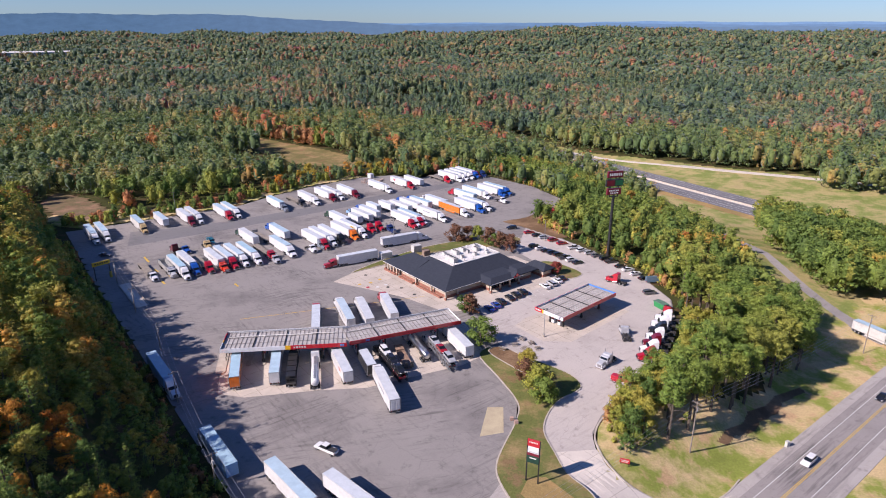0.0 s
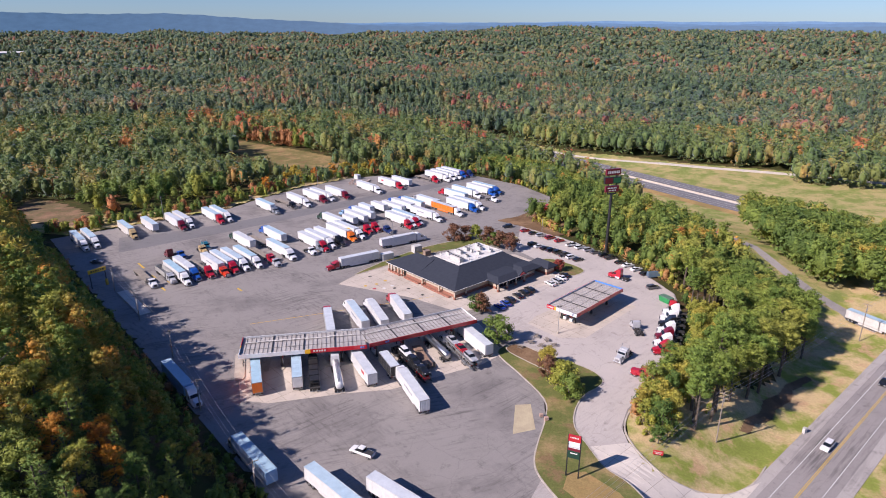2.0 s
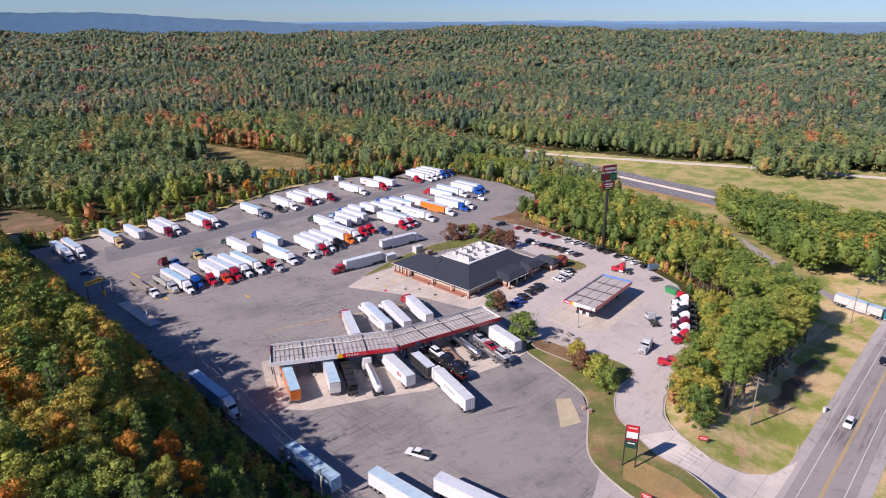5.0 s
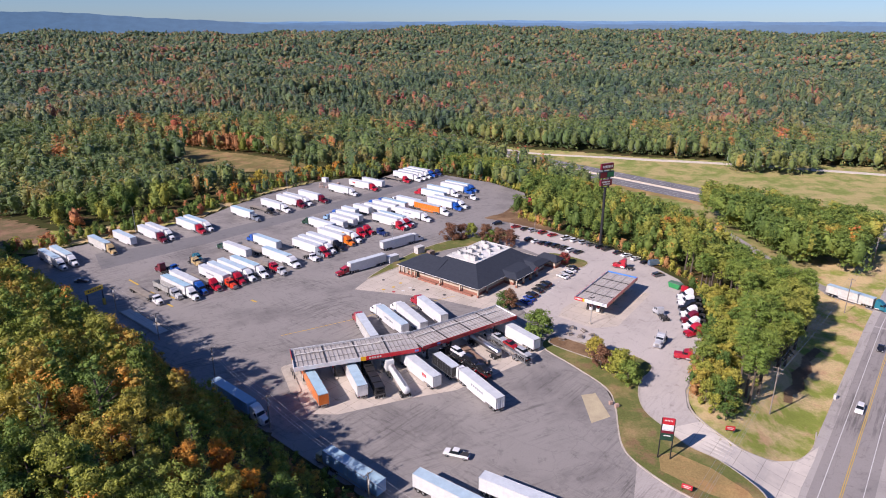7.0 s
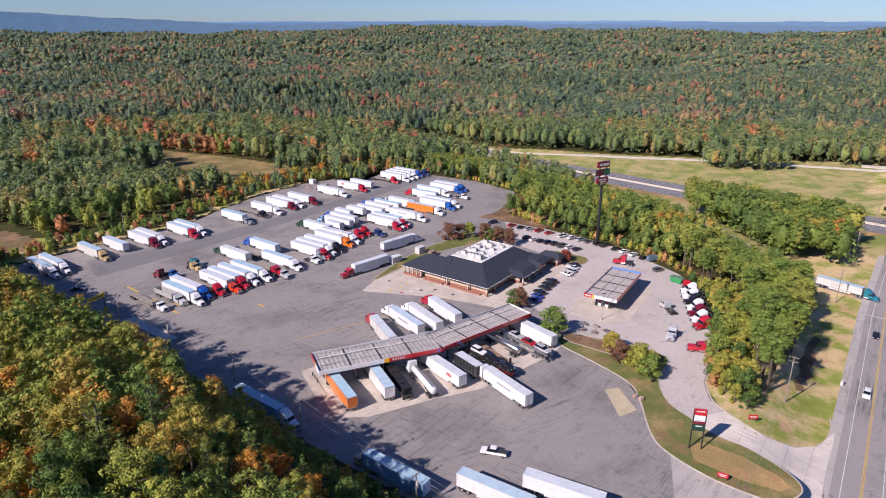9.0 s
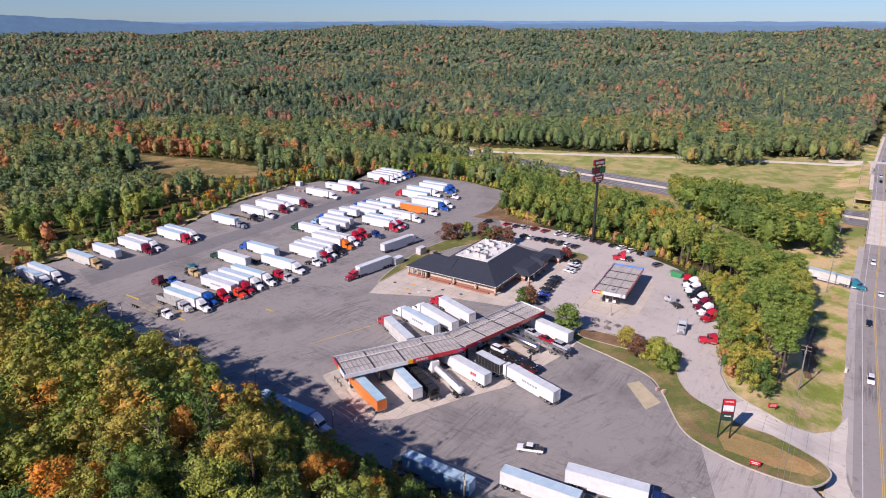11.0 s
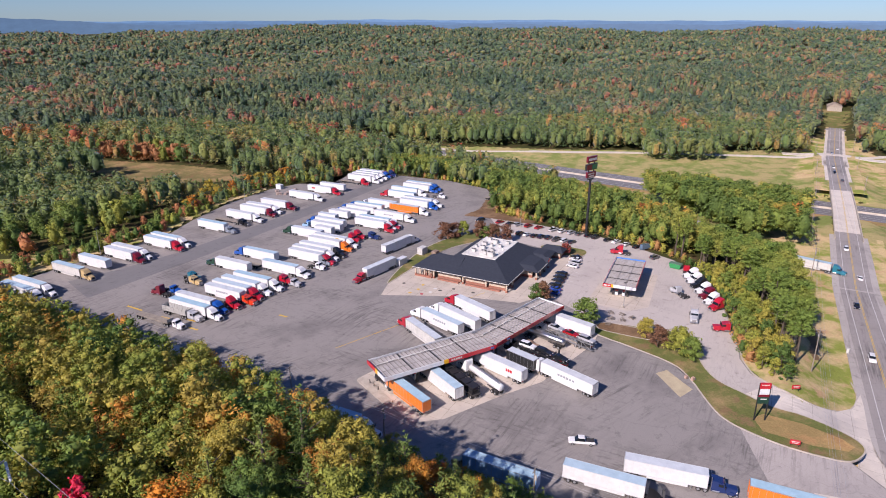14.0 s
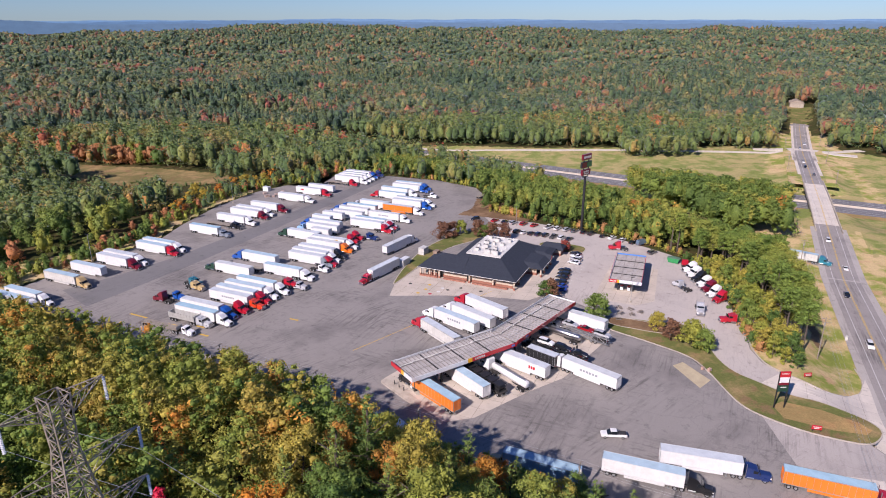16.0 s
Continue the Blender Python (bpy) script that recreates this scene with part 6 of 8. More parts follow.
# tractors beside the tree belt
for x, y, h, c, s in ((84.3, 203.0, 60, "red", "day"), (84.0, 198.2, 175, "white", "sleeper"), (82.6, 193.6, 178, "white", "sleeper"), (81.6, 189.2, 180, "black", "sleeper"), (80.6, 184.8, 183, "white", "sleeper"), (79.4, 180.6, 186, "maroon", "sleeper"),
                      (78.4, 176.4, 190, "white", "sleeper"), (77.4, 172.0, 195, "red", "sleeper"), (67.8, 158.6, 158, "red", "classic"), (66.4, 228.4, 150, "red", "sleeper")):
    d = Vector((math.cos(radians(h)), math.sin(radians(h))))
    tractor(x + d.x * 4.0 * (0.9 if x > 75 else 0.2), y + d.y * 4.0 * (0.9 if x > 75 else 0.2), h, c, s, "tractors beside the tree belt")
tractor(70.5, 188.8, 100, "silver", "day", "tractors beside the tree belt")
tractor(63.8, 163.4, 240, "silver", "classic", "tractors beside the tree belt")
tractor(38.6, 311.0, 215, "red", "classic", "tractors beside the tree belt")
# truck at the road junction
for t in (trailer(147.0, 226.6, -53, "dirty", group="vehicles on the county road"), tractor(160.1, 209.2, -53, "teal", "sleeper", "vehicles on the county road")):
    t.location.z = -9.35
CAR_PAINT = {"white": (0.75, 0.75, 0.74), "black": (0.015, 0.015, 0.017), "silver": (0.42, 0.43, 0.45), "grey": (0.10, 0.105, 0.11), "red": (0.35, 0.012, 0.015), "blue": (0.02, 0.06, 0.30), "navy": (0.015, 0.025, 0.06), "steel": (0.10, 0.16, 0.22)}


def make_car(colour, style):
    pm = paint("car_" + colour, CAR_PAINT[colour], 0.25, 0.8)
    word = {"steel": "slate blue"}.get(colour, colour)
    kind = {"sedan": "four-door sedan", "suv": "sport utility car", "pickup": "pickup truck with an open bed", "van": "delivery van"}[style]
    t = root("car" if style != "pickup" else "pickup_truck", Matrix(), word + " " + kind + " parked on asphalt", "car" if style != "pickup" else "pickup truck")
    L = {"sedan": 4.8, "suv": 4.8, "pickup": 5.8, "van": 6.0}[style]
    h = L / 2
    bm = bmesh.new()
    out = {"sedan": [(-h, 0.32), (-h - 0.02, 0.62), (-h + 0.1, 0.98), (-h + 0.8, 1.03), (h - 1.5, 0.98), (h - 0.3, 0.78), (h, 0.6), (h, 0.3)],
           "suv": [(-h, 0.4), (-h - 0.02, 0.75), (-h + 0.05, 1.1), (h - 1.35, 1.1), (h - 0.25, 0.95), (h, 0.7), (h, 0.38)],
           "pickup": [(-h, 0.5), (-h, 1.05), (h - 1.4, 1.12), (h - 0.2, 1.02), (h, 0.8), (h, 0.45)],
           "van": [(-h, 0.4), (-h, 1.2), (h - 1.1, 1.2), (h - 0.2, 1.0), (h, 0.7), (h, 0.38)]}[style]
    profile(bm, out, 0.92, 0.08)
    part("body", bm, pm, t)
    bm = bmesh.new()
    cab = {"sedan": [(-h + 0.65, 0.98), (-h + 1.35, 1.4), (-0.1, 1.44), (h - 1.45, 0.96)], "suv": [(-h + 0.1, 1.06), (-h + 0.35, 1.62), (0.3, 1.66), (h - 1.3, 1.06)],
           "pickup": [(-0.75, 1.08), (-0.6, 1.78), (0.75, 1.8), (h - 1.35, 1.08)], "van": [(-h + 0.05, 1.16), (-h + 0.1, 2.3), (h - 1.9, 2.35), (h - 1.05, 1.16)]}[style]
    profile(bm, cab, 0.86, 0.04, half_top=0.68)
    part("greenhouse", bm, GLASS if style != "van" else pm, t)
    bm = bmesh.new()
    (x0, z0), (x1, z1) = cab[1], cab[2]
    zt = max(z0, z1)
    profile(bm, [(x0 - 0.05, z0 - 0.03), (x0 + 0.05, zt + 0.02), (x1 - 0.05, zt + 0.03), (x1 + 0.06, z1 - 0.04)], 0.69, 0.015)
    part("roof", bm, pm, t)
    if style == "pickup":
        bm = bmesh.new()
        box(bm, -h + 0.12, -0.85, -0.72, 0.72, 1.1, 1.14)
        part("bed", bm, CHASSIS, t, "dark open load bed")
    if style == "van":
        bm = bmesh.new()
        profile(bm, [(h - 1.72, 2.1), (h - 1.13, 1.28), (h - 1.08, 1.3), (h - 1.66, 2.13)], 0.66)
        part("windshield", bm, GLASS, t)
    for y in (-0.68, 0.68):
        bm = bmesh.new()
        box(bm, h - 0.16, h + 0.01, y - 0.2, y + 0.2, 0.6, 0.76, 0.03)
        part("headlight", bm, LAMP_CLEAR, t)
        bm = bmesh.new()
        box(bm, -h - 0.02, -h + 0.1, y - 0.18, y + 0.18, 0.72, 0.9, 0.03)
        part("tail_light", bm, LAMP_RED, t)
    wheels(t, [(-h + 0.95, -0.82), (-h + 0.95, 0.82), (h - 0.9, -0.82), (h - 0.9, 0.82)], 0.34, 0.24, STEEL)
    return t


def car(x, y, heading, colour, style="sedan", group="cars in the car park", z=0.0):
    key = ("car", colour, style)
    m = on(x, y, heading, z)
    if key in TEMPLATES:
        t = copy_thing(TEMPLATES[key], m)
    else:
        t = TEMPLATES[key] = make_car(colour, style)
        t.matrix_basis = m
    t["group"] = group
    return t


cols = ["black", "white", "grey", "silver", "black", "white", "navy", "grey", "red", "white", "black", "silver"]
crng = random.Random(8)
# row along the belt, noses outwards
row_out = [(32.5, 276.5, "red", "sedan"), (36.3, 273.4, "black", "sedan"), (39.6, 271.0, "silver", "suv"), (43.6, 268.2, "red", "suv"), (47.6, 265.0, "red", "sedan"), (52.8, 260.6, "white", "pickup"), (56.0, 258.0, "white", "suv"), (59.3, 255.4, "silver", "suv"), (62.0, 253.0, "grey", "sedan"),
           (65.2, 250.0, "black", "suv"), (67.6, 247.6, "black", "pickup"), (71.0, 243.2, "black", "sedan"), (73.6, 240.2, "white", "sedan"), (76.2, 236.4, "white", "sedan"), (79.2, 232.6, "black", "sedan")]
for x, y, c, s in row_out:
    car(x, y, 35 + crng.uniform(-4, 4), c, s)
car(82.2, 230.5, 20, "steel", "van")
row_in = [(36.6, 258.4, "black", "suv"), (39.4, 256.4, "white", "sedan"), (42.0, 254.2, "black", "sedan"), (44.4, 252.2, "navy", "suv"), (47.0, 250.4, "black", "suv"), (49.6, 247.6, "grey", "pickup"), (52.4, 245.4, "white", "suv"), (55.0, 243.2, "black", "sedan")]
for x, y, c, s in row_in:
    car(x, y, 40 + crng.uniform(-4, 4), c, s)
for x, y, c, s in ((29.0, 193.6, "blue", "sedan"), (30.6, 196.6, "blue", "sedan"), (31.8, 199.6, "black", "suv"), (34.2, 203.6, "black", "sedan"), (36.0, 206.4, "black", "suv"), (37.8, 209.4, "black", "suv"), (44.8, 216.6, "white", "sedan"), (46.8, 219.4, "silver", "suv"), (48.6, 222.8, "white", "sedan"), (49.8, 225.6, "black", "sedan")):
    car(x, y, 128 + crng.uniform(-3, 3), c, s)
car(80.2, 219.4, 25, "grey", "suv")
car(24.0, 281.0, -150, "black", "suv")
car(7.0, 113.8, 162, "white", "pickup", "vehicles on the lot's lanes")
car(-128.5, 207.0, 10, "grey", "sedan", "vehicles on the lot's lanes")
for s, q, c, k, h in ((182, 0.6, "white", "suv", 232.5), (228, 0.6, "black", "sedan", 232.5), (262, 4.2, "white", "sedan", 52.5), (300, 0.6, "white", "suv", 232.5), (480, 0.6, "black", "suv", 232.5), (500, 0.6, "white", "pickup", 232.5), (455, 4.2, "grey", "sedan", 52.5), (560, 0.6, "silver", "sedan", 232.5), (585, 4.2, "white", "suv", 52.5)):
    p = road_at(s, q)
    car(p.x, p.y, h, c, k, "vehicles on the county road", float(road_z(s)) + 0.02)
p = HWY[20]
for k, off, c in ((15, 8.0, "white"), (22, -8.0, "silver"), (19, 8.0, "black")):
    a, b = HWY[k], HWY[k + 1]
    d = (b - a).normalized()
    car(a.x - d.y * off, a.y + d.x * off, math.degrees(math.atan2(d.y, d.x)) + (180 if off > 0 else 0), c, "suv", "vehicles on the highway", -14.9)

# ---- travel plaza building ----
SHINGLE = surf("dark_shingle", (0.020, 0.026, 0.040), (0.029, 0.035, 0.050), 0.9, 0.85, fine=14, bump_d=0.02)
STUCCO = surf("tan_stucco", (0.52, 0.43, 0.33), (0.45, 0.37, 0.28), 0.7, 0.9, bump_d=0.01)
BRICK = surf("red_brick", (0.34, 0.15, 0.10), (0.25, 0.10, 0.07), 1.2, 0.9, fine=8, bump_d=0.01)
MEMBRANE = surf("white_membrane", (0.72, 0.70, 0.66), (0.55, 0.53, 0.48), 0.35, 0.8)
FASCIA = surf("tan_fascia", (0.50, 0.44, 0.36), (0.42, 0.37, 0.3), 1.0, 0.7)
HVAC = surf("unit_grey", (0.58, 0.57, 0.54), (0.42, 0.41, 0.38), 1.0, 0.6)

PM = on(13.5, 196.5, -38)
plaza = root("travel_plaza", PM, "single-storey travel plaza with dark hipped roof and tan walls", "building")


def hip(name, x0, x1, y0, y1, z0, z1, inner, mat, thick=0.35):
    """Roof slopes from the eaves rectangle up to an inner rectangle or ridge."""
    bm = bmesh.new()
    ix0, ix1, iy0, iy1 = inner
    o = [bm.verts.new(p) for p in ((x0, y0, z0), (x1, y0, z0), (x1, y1, z0), (x0, y1, z0))]
    i = [bm.verts.new(p) for p in ((ix0, iy0, z1), (ix1, iy0, z1), (ix1, iy1, z1), (ix0, iy1, z1))]
    b = [bm.verts.new(v.co - Vector((0, 0, thick))) for v in o]
    for k in range(4):
        n = (k + 1) % 4
        bm.faces.new((o[k], o[n], i[n], i[k]))
        bm.faces.new((b[k], b[n], o[n], o[k]))
    bm.faces.new(b[::-1]), bm.faces.new(i)
    bmesh.ops.remove_doubles(bm, verts=bm.verts, dist=0.001)
    return part(name, bm, mat, plaza)


def wall_box(x0, x1, y0, y1):
    bm = bmesh.new()
    box(bm, x0, x1, y0, y1, 1.0, 3.35)
    box(bm, x0 - 0.06, x1 + 0.06, y0 - 0.06, y1 + 0.06, -0.2, 1.0, 0, 1)
    part("wall", bm, [STUCCO, BRICK], plaza)


main_roof = hip("roof", -29.5, 0.0, 0.0, 38.5, 3.45, 7.1, (-23.0, -9.8, 11.5, 33.5), SHINGLE)
bm = bmesh.new()
for x0, x1, y0, y1 in ((-23.2, -9.6, 11.2, 11.6), (-23.2, -9.6, 33.4, 33.8), (-23.2, -22.9, 11.6, 33.4), (-9.9, -9.6, 11.6, 33.4)):
    box(bm, x0, x1, y0, y1, 6.2, 7.25)
part("parapet", bm, MEMBRANE, plaza, "white roof parapet")
bm = bmesh.new()
box(bm, -22.9, -9.9, 11.6, 33.4, 7.08, 7.13)
part("flat_roof", bm, MEMBRANE, plaza, "white flat roof membrane")
hip("roof", -37.8, -20.0, 0.05, 14.4, 3.43, 6.6, (-31.0, -21.0, 9.2, 9.6), SHINGLE)
hip("roof", -10.0, 5.2, 15.8, 31.0, 3.40, 4.55, (-9.0, 2.6, 18.2, 28.6), SHINGLE)
hip("roof", -10.0, 4.0, 29.5, 40.2, 3.36, 4.45, (-8.0, 1.6, 31.6, 38.0), SHINGLE)
hip("roof", -3.0, 6.5, 40.5, 46.5, 3.0, 4.6, (-1.0, 4.5, 43.4, 43.6), SHINGLE)
for x0, x1, y0, y1 in ((-37.86, 0.1, -0.16, -0.02), (0.02, 0.16, -0.02, 15.8), (5.22, 5.36, 15.7, 31.0)):
    bm = bmesh.new()
    box(bm, x0, x1, y0, y1, 3.28, 3.44, 0.02)
    part("gutter", bm, MEMBRANE, plaza, "white eaves gutter")
wall_box(-28.0, -1.6, 1.9, 36.8)
wall_box(-34.6, -27.6, 2.3, 12.6)
wall_box(-2.0, 2.4, 17.6, 38.0)
wall_box(-1.8, 5.4, 41.4, 45.6)
# posts of the arcade
for k in range(5):
    bm = bmesh.new()
    x = -36.9 + k * 1.9
    box(bm, x - 0.22, x + 0.22, 0.5, 0.95, -0.1, 3.1)
    box(bm, x - 0.3, x + 0.3, 0.42, 1.03, -0.1, 0.9, 0, 1)
    part("post", bm, [STUCCO, BRICK], plaza)
for x, y in ((-0.7, 0.8), (-0.7, 6.0), (4.4, 16.6), (4.4, 21.0), (4.4, 25.6), (4.4, 30.0), (-17.5, 0.8), (-8.5, 0.8)):
    bm = bmesh.new()
    box(bm, x - 0.25, x + 0.25, y - 0.25, y + 0.25, -0.1, 3.1)
    box(bm, x - 0.34, x + 0.34, y - 0.34, y + 0.34, -0.1, 0.9, 0, 1)
    part("post", bm, [STUCCO, BRICK], plaza)
# low brick planters along the front
for x0, x1 in ((-27.5, -19.0), (-16.3, -3.0), (-37.0, -30.0)):
    bm = bmesh.new()
    box(bm, x0, x1, 0.0, 1.1, -0.1, 0.55, 0.04)
    part("planter", bm, BRICK, plaza, "low red brick planter")
# shopfront glazing
for k in range(4):
    bm = bmesh.new()
    box(bm, 2.40, 2.47, 18.4 + k * 3.1, 21.0 + k * 3.1, 0.4, 2.8)
    w = part("window", bm, GLASS, plaza)
    bm = bmesh.new()
    for y in (18.34, 19.7, 21.0):
        box(bm, 2.42, 2.5, y + k * 3.1, y + 0.08 + k * 3.1, 0.35, 2.85)
    box(bm, 2.42, 2.5, 18.34 + k * 3.1, 21.08 + k * 3.1, 2.8, 2.9)
    part("frame", bm, BLACK, w)
for x in (-18.4, -29.0):
    bm = bmesh.new()
    box(bm, x - 0.55, x + 0.55, 1.84, 1.9, 0.0, 2.2)
    part("door", bm, BLACK, plaza, "dark glazed service door")
bm = bmesh.new()
vs = [bm.verts.new(p) for p in ((5.25, 26.0, 3.5), (5.25, 30.4, 3.5), (5.25, 28.2, 5.0), (2.0, 26.0, 3.5), (2.0, 30.4, 3.5), (0.5, 28.2, 5.0))]
bm.faces.new((vs[0], vs[1], vs[2])), bm.faces.new((vs[0], vs[2], vs[5], vs[3])), bm.faces.new((vs[1], vs[4], vs[5], vs[2]))
part("entrance_gable", bm, [SHINGLE], plaza)
bm = bmesh.new()
v3 = [bm.verts.new(p) for p in ((5.29, 26.5, 3.55), (5.29, 29.9, 3.55), (5.29, 28.2, 4.7))]
f = bm.faces.new(v3)
r = bmesh.ops.extrude_face_region(bm, geom=[f])
bmesh.ops.translate(bm, verts=[g for g in r["geom"] if isinstance(g, bmesh.types.BMVert)], vec=(0.05, 0, 0))
part("gable_panel", bm, RED, plaza, "red gable panel over the entrance")


def hvac(x, y, sx, sy, h, turn=0):
    u = root("roof_unit", PM @ pose(x, y, 7.13, 0, 0, turn), "weathered grey air-handling unit on the flat roof", "air conditioner", "units on the plaza roof")
    bm = bmesh.new()
    box(bm, -sx / 2, sx / 2, -sy / 2, sy / 2, 0.12, h, 0.04)
    box(bm, -sx / 2 + 0.1, sx / 2 - 0.1, -sy / 2 + 0.1, sy / 2 - 0.1, 0.0, 0.12)
    part("casing", bm, HVAC, u)
    for k in (-0.25, 0.25):
        bm = bmesh.new()
        tube(bm, (k * sx, 0, h), (k * sx, 0, h + 0.12), min(sx, sy) * 0.22, n=12)
        part("fan", bm, CHASSIS, u)
    bm = bmesh.new()
    for j in range(5):
        box(bm, sx / 2, sx / 2 + 0.03, -sy * 0.4, sy * 0.4, 0.3 + j * 0.2, 0.4 + j * 0.2)
    part("louvre", bm, STEEL, u)


for a in ((-12.6, 14.0, 2.6, 2.0, 1.7), (-15.6, 14.4, 2.6, 2.0, 1.6), (-20.5, 16.0, 1.6, 1.4, 1.0), (-18.6, 20.0, 2.2, 1.6, 1.3), (-14.2, 19.2, 1.2, 1.2, 0.9), (-19.6, 24.2, 2.0, 1.6, 1.2), (-13.4, 24.6, 1.5, 1.3, 1.0), (-17.0, 28.4, 2.4, 1.8, 1.3), (-12.2, 29.6, 1.4, 1.2, 0.9), (-20.4, 30.8, 1.6, 1.4, 1.1), (-16.6, 24.0, 0.9, 0.9, 1.2), (-21.5, 20.8, 0.8, 0.8, 0.8)):
    hvac(*a)
for x, y in ((-21.8, 13.2), (-17.4, 17.2), (-11.2, 17.6), (-11.0, 21.6), (-15.2, 31.8), (-21.6, 27.6), (-11.4, 32.0)):
    v = root("roof_vent", PM @ pose(x, y, 7.13), "short white vent pipe on the flat roof", "vent", "vents on the plaza roof")
    bm = bmesh.new()
    tube(bm, (0, 0, 0), (0, 0, 0.75), 0.16, n=10)
    tube(bm, (0, 0, 0.75), (0, 0, 0.95), 0.3, 0.2, n=10)
    part("pipe", bm, MEMBRANE, v)

# ---- fuel canopies ----
DECK = surf("canopy_deck", (0.47, 0.445, 0.42), (0.33, 0.305, 0.285), 0.35, 0.7, fine=3)
RUST = surf("deck_streaks", (0.30, 0.27, 0.25), (0.2, 0.18, 0.165), 0.8, 0.8)
CANVAS = surf("fascia_white", (0.72, 0.73, 0.74), (0.62, 0.63, 0.64), 0.6, 0.45)
BLUE = paint("fascia_blue", (0.08, 0.24, 0.62))
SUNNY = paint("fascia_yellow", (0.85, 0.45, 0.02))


def canopy_segment(parent, p, q, half, top, fronts, back_frame, cols):
    """One straight length of canopy from p to q, along local x; fascia colours by stretch on the -y side."""
    p, q = Vector(p), Vector(q)
    L = (q - p).length
    m = on(p.x, p.y, math.degrees(math.atan2(q.y - p.y, q.x - p.x)))

    def put(name, bm, mat, label=""):
        o = part(name, bm, mat, parent, label)
        o.matrix_basis = m
        return o
    bm = bmesh.new()
    box(bm, 0, L, -half + 0.1, half - 0.1, top - 0.75, top - 0.55)
    put("deck", bm, DECK, "ribbed grey canopy deck")
    n = int(L / 1.15)
    proto = None
    for k in range(n + 1):
        x = k * (L - 0.1) / n
        if proto is None:
            bm = bmesh.new()
            box(bm, 0, 0.1, -half + 0.2, half - 0.2, top - 0.55, top - 0.42)
            proto = put("rib", bm, RUST)
        else:
            again(proto, parent, m @ pose(x, 0, 0))
    bm = bmesh.new()
    for x in (L * 0.25, L * 0.5, L * 0.75):
        box(bm, x - 0.12, x + 0.12, -half + 0.15, half - 0.15, top - 0.55, top - 0.3)
    put("gutter", bm, CHASSIS)
    bm = bmesh.new()
    for y in (-half * 0.33, half * 0.33):
        box(bm, 0.1, L - 0.1, y - 0.05, y + 0.05, top - 0.42, top - 0.36)
    put("purlin", bm, RUST)
    for x0, x1, mat in fronts:
        bm = bmesh.new()
        box(bm, x0, x1, -half - 0.02, -half + 0.14, top - 1.15, top, 0.02)
        put("fascia", bm, mat)
    # open frame behind the far fascia
    bm = bmesh.new()
    box(bm, 0, L, half - 0.1, half, top - 1.1, top + 0.02)
    put("back_fascia", bm, CANVAS)
    if back_frame:
        bm = bmesh.new()
        k = 0.0
        while k < L:
            box(bm, k, k + 0.08, half - 0.85, half - 0.1, top - 0.06, top)
            box(bm, k, k + 0.08, half - 0.85, half - 0.77, top - 0.55, top)
            k += 1.15
        box(bm, 0, L, half - 0.85, half - 0.77, top - 0.06, top + 0.02)
        put("frame", bm, STEEL, "galvanised fascia frame")
        k = 1.0
        rr = random.Random(3)
        while k < L - 4:
            bm = bmesh.new()
            j = rr.uniform(-0.35, 0.35)
            tube(bm, (k, half * 0.42 + j, top - 0.3), (k + 3.6, half * 0.42 + j * 0.5, top - 0.3), 0.13, n=7)
            tube(bm, (k, half * 0.42 + j, top - 0.3), (k, half * 0.42 - 0.5, top - 0.3), 0.12, n=7)
            put("conduit", bm, MEMBRANE, "white insulated pipe run")
            k += 3.2
    for x, y in cols:
        bm = bmesh.new()
        box(bm, x - 0.2, x + 0.2, y - 0.2, y + 0.2, 0.0, top - 0.7)
        box(bm, x - 0.32, x + 0.32, y - 0.32, y + 0.32, 0.0, 0.9, 0.02)
        put("column", bm, CHASSIS)
    return m, L


A, B, C2 = (-36.0, 144.2), (-4.9, 155.6), (21.4, 175.4)
truck_canopy = root("truck_fuel_canopy", Matrix(), "long bent fuel canopy with red and white fascia", "canopy")
m1, L1 = canopy_segment(truck_canopy, A, B, 5.2, 6.0, [(0, 17.0, CANVAS), (17.0, 18.4, SUNNY), (18.4, 33.4, RED)], True, [(x, y) for x in (2.5, 10.5, 18.5, 26.5) for y in (-2.4, 2.4)])
m2, L2 = canopy_segment(truck_canopy, B, C2, 4.7, 5.97, [(-0.4, 33.0, RED)], True, [(x, y) for x in (2.5, 10.5, 18.5, 26.5) for y in (-2.2, 2.2)])
bm = bmesh.new()
box(bm, -0.06, 0.1, -5.2, -1.2, 4.85, 6.0)
box(bm, -0.06, 0.1, -1.2, 0.2, 4.85, 6.0, 0, 1)
box(bm, -0.06, 0.1, 0.2, 5.2, 4.85, 6.0, 0, 2)
part("end_fascia", bm, [CANVAS, SUNNY, RED], truck_canopy).matrix_basis = m1
bm = bmesh.new()
box(bm, L2 - 0.1, L2 + 0.06, -4.7, 4.7, 4.85, 5.97)
part("end_fascia", bm, CANVAS, truck_canopy).matrix_basis = m2
# plain marks for the lettering on the fascia
for m, xs, mat in ((m1, (19.2, 19.9, 20.6, 21.3, 22.0), LINE), (m1, (31.6, 32.2), BLUE), (m2, (4.2, 4.8), BLUE)):
    bm = bmesh.new()
    for x in xs:
        box(bm, x, x + 0.45, -5.26 if m is m1 else -4.76, -5.22 if m is m1 else -4.72, 5.2, 5.7)
    part("marking", bm, mat, truck_canopy).matrix_basis = m


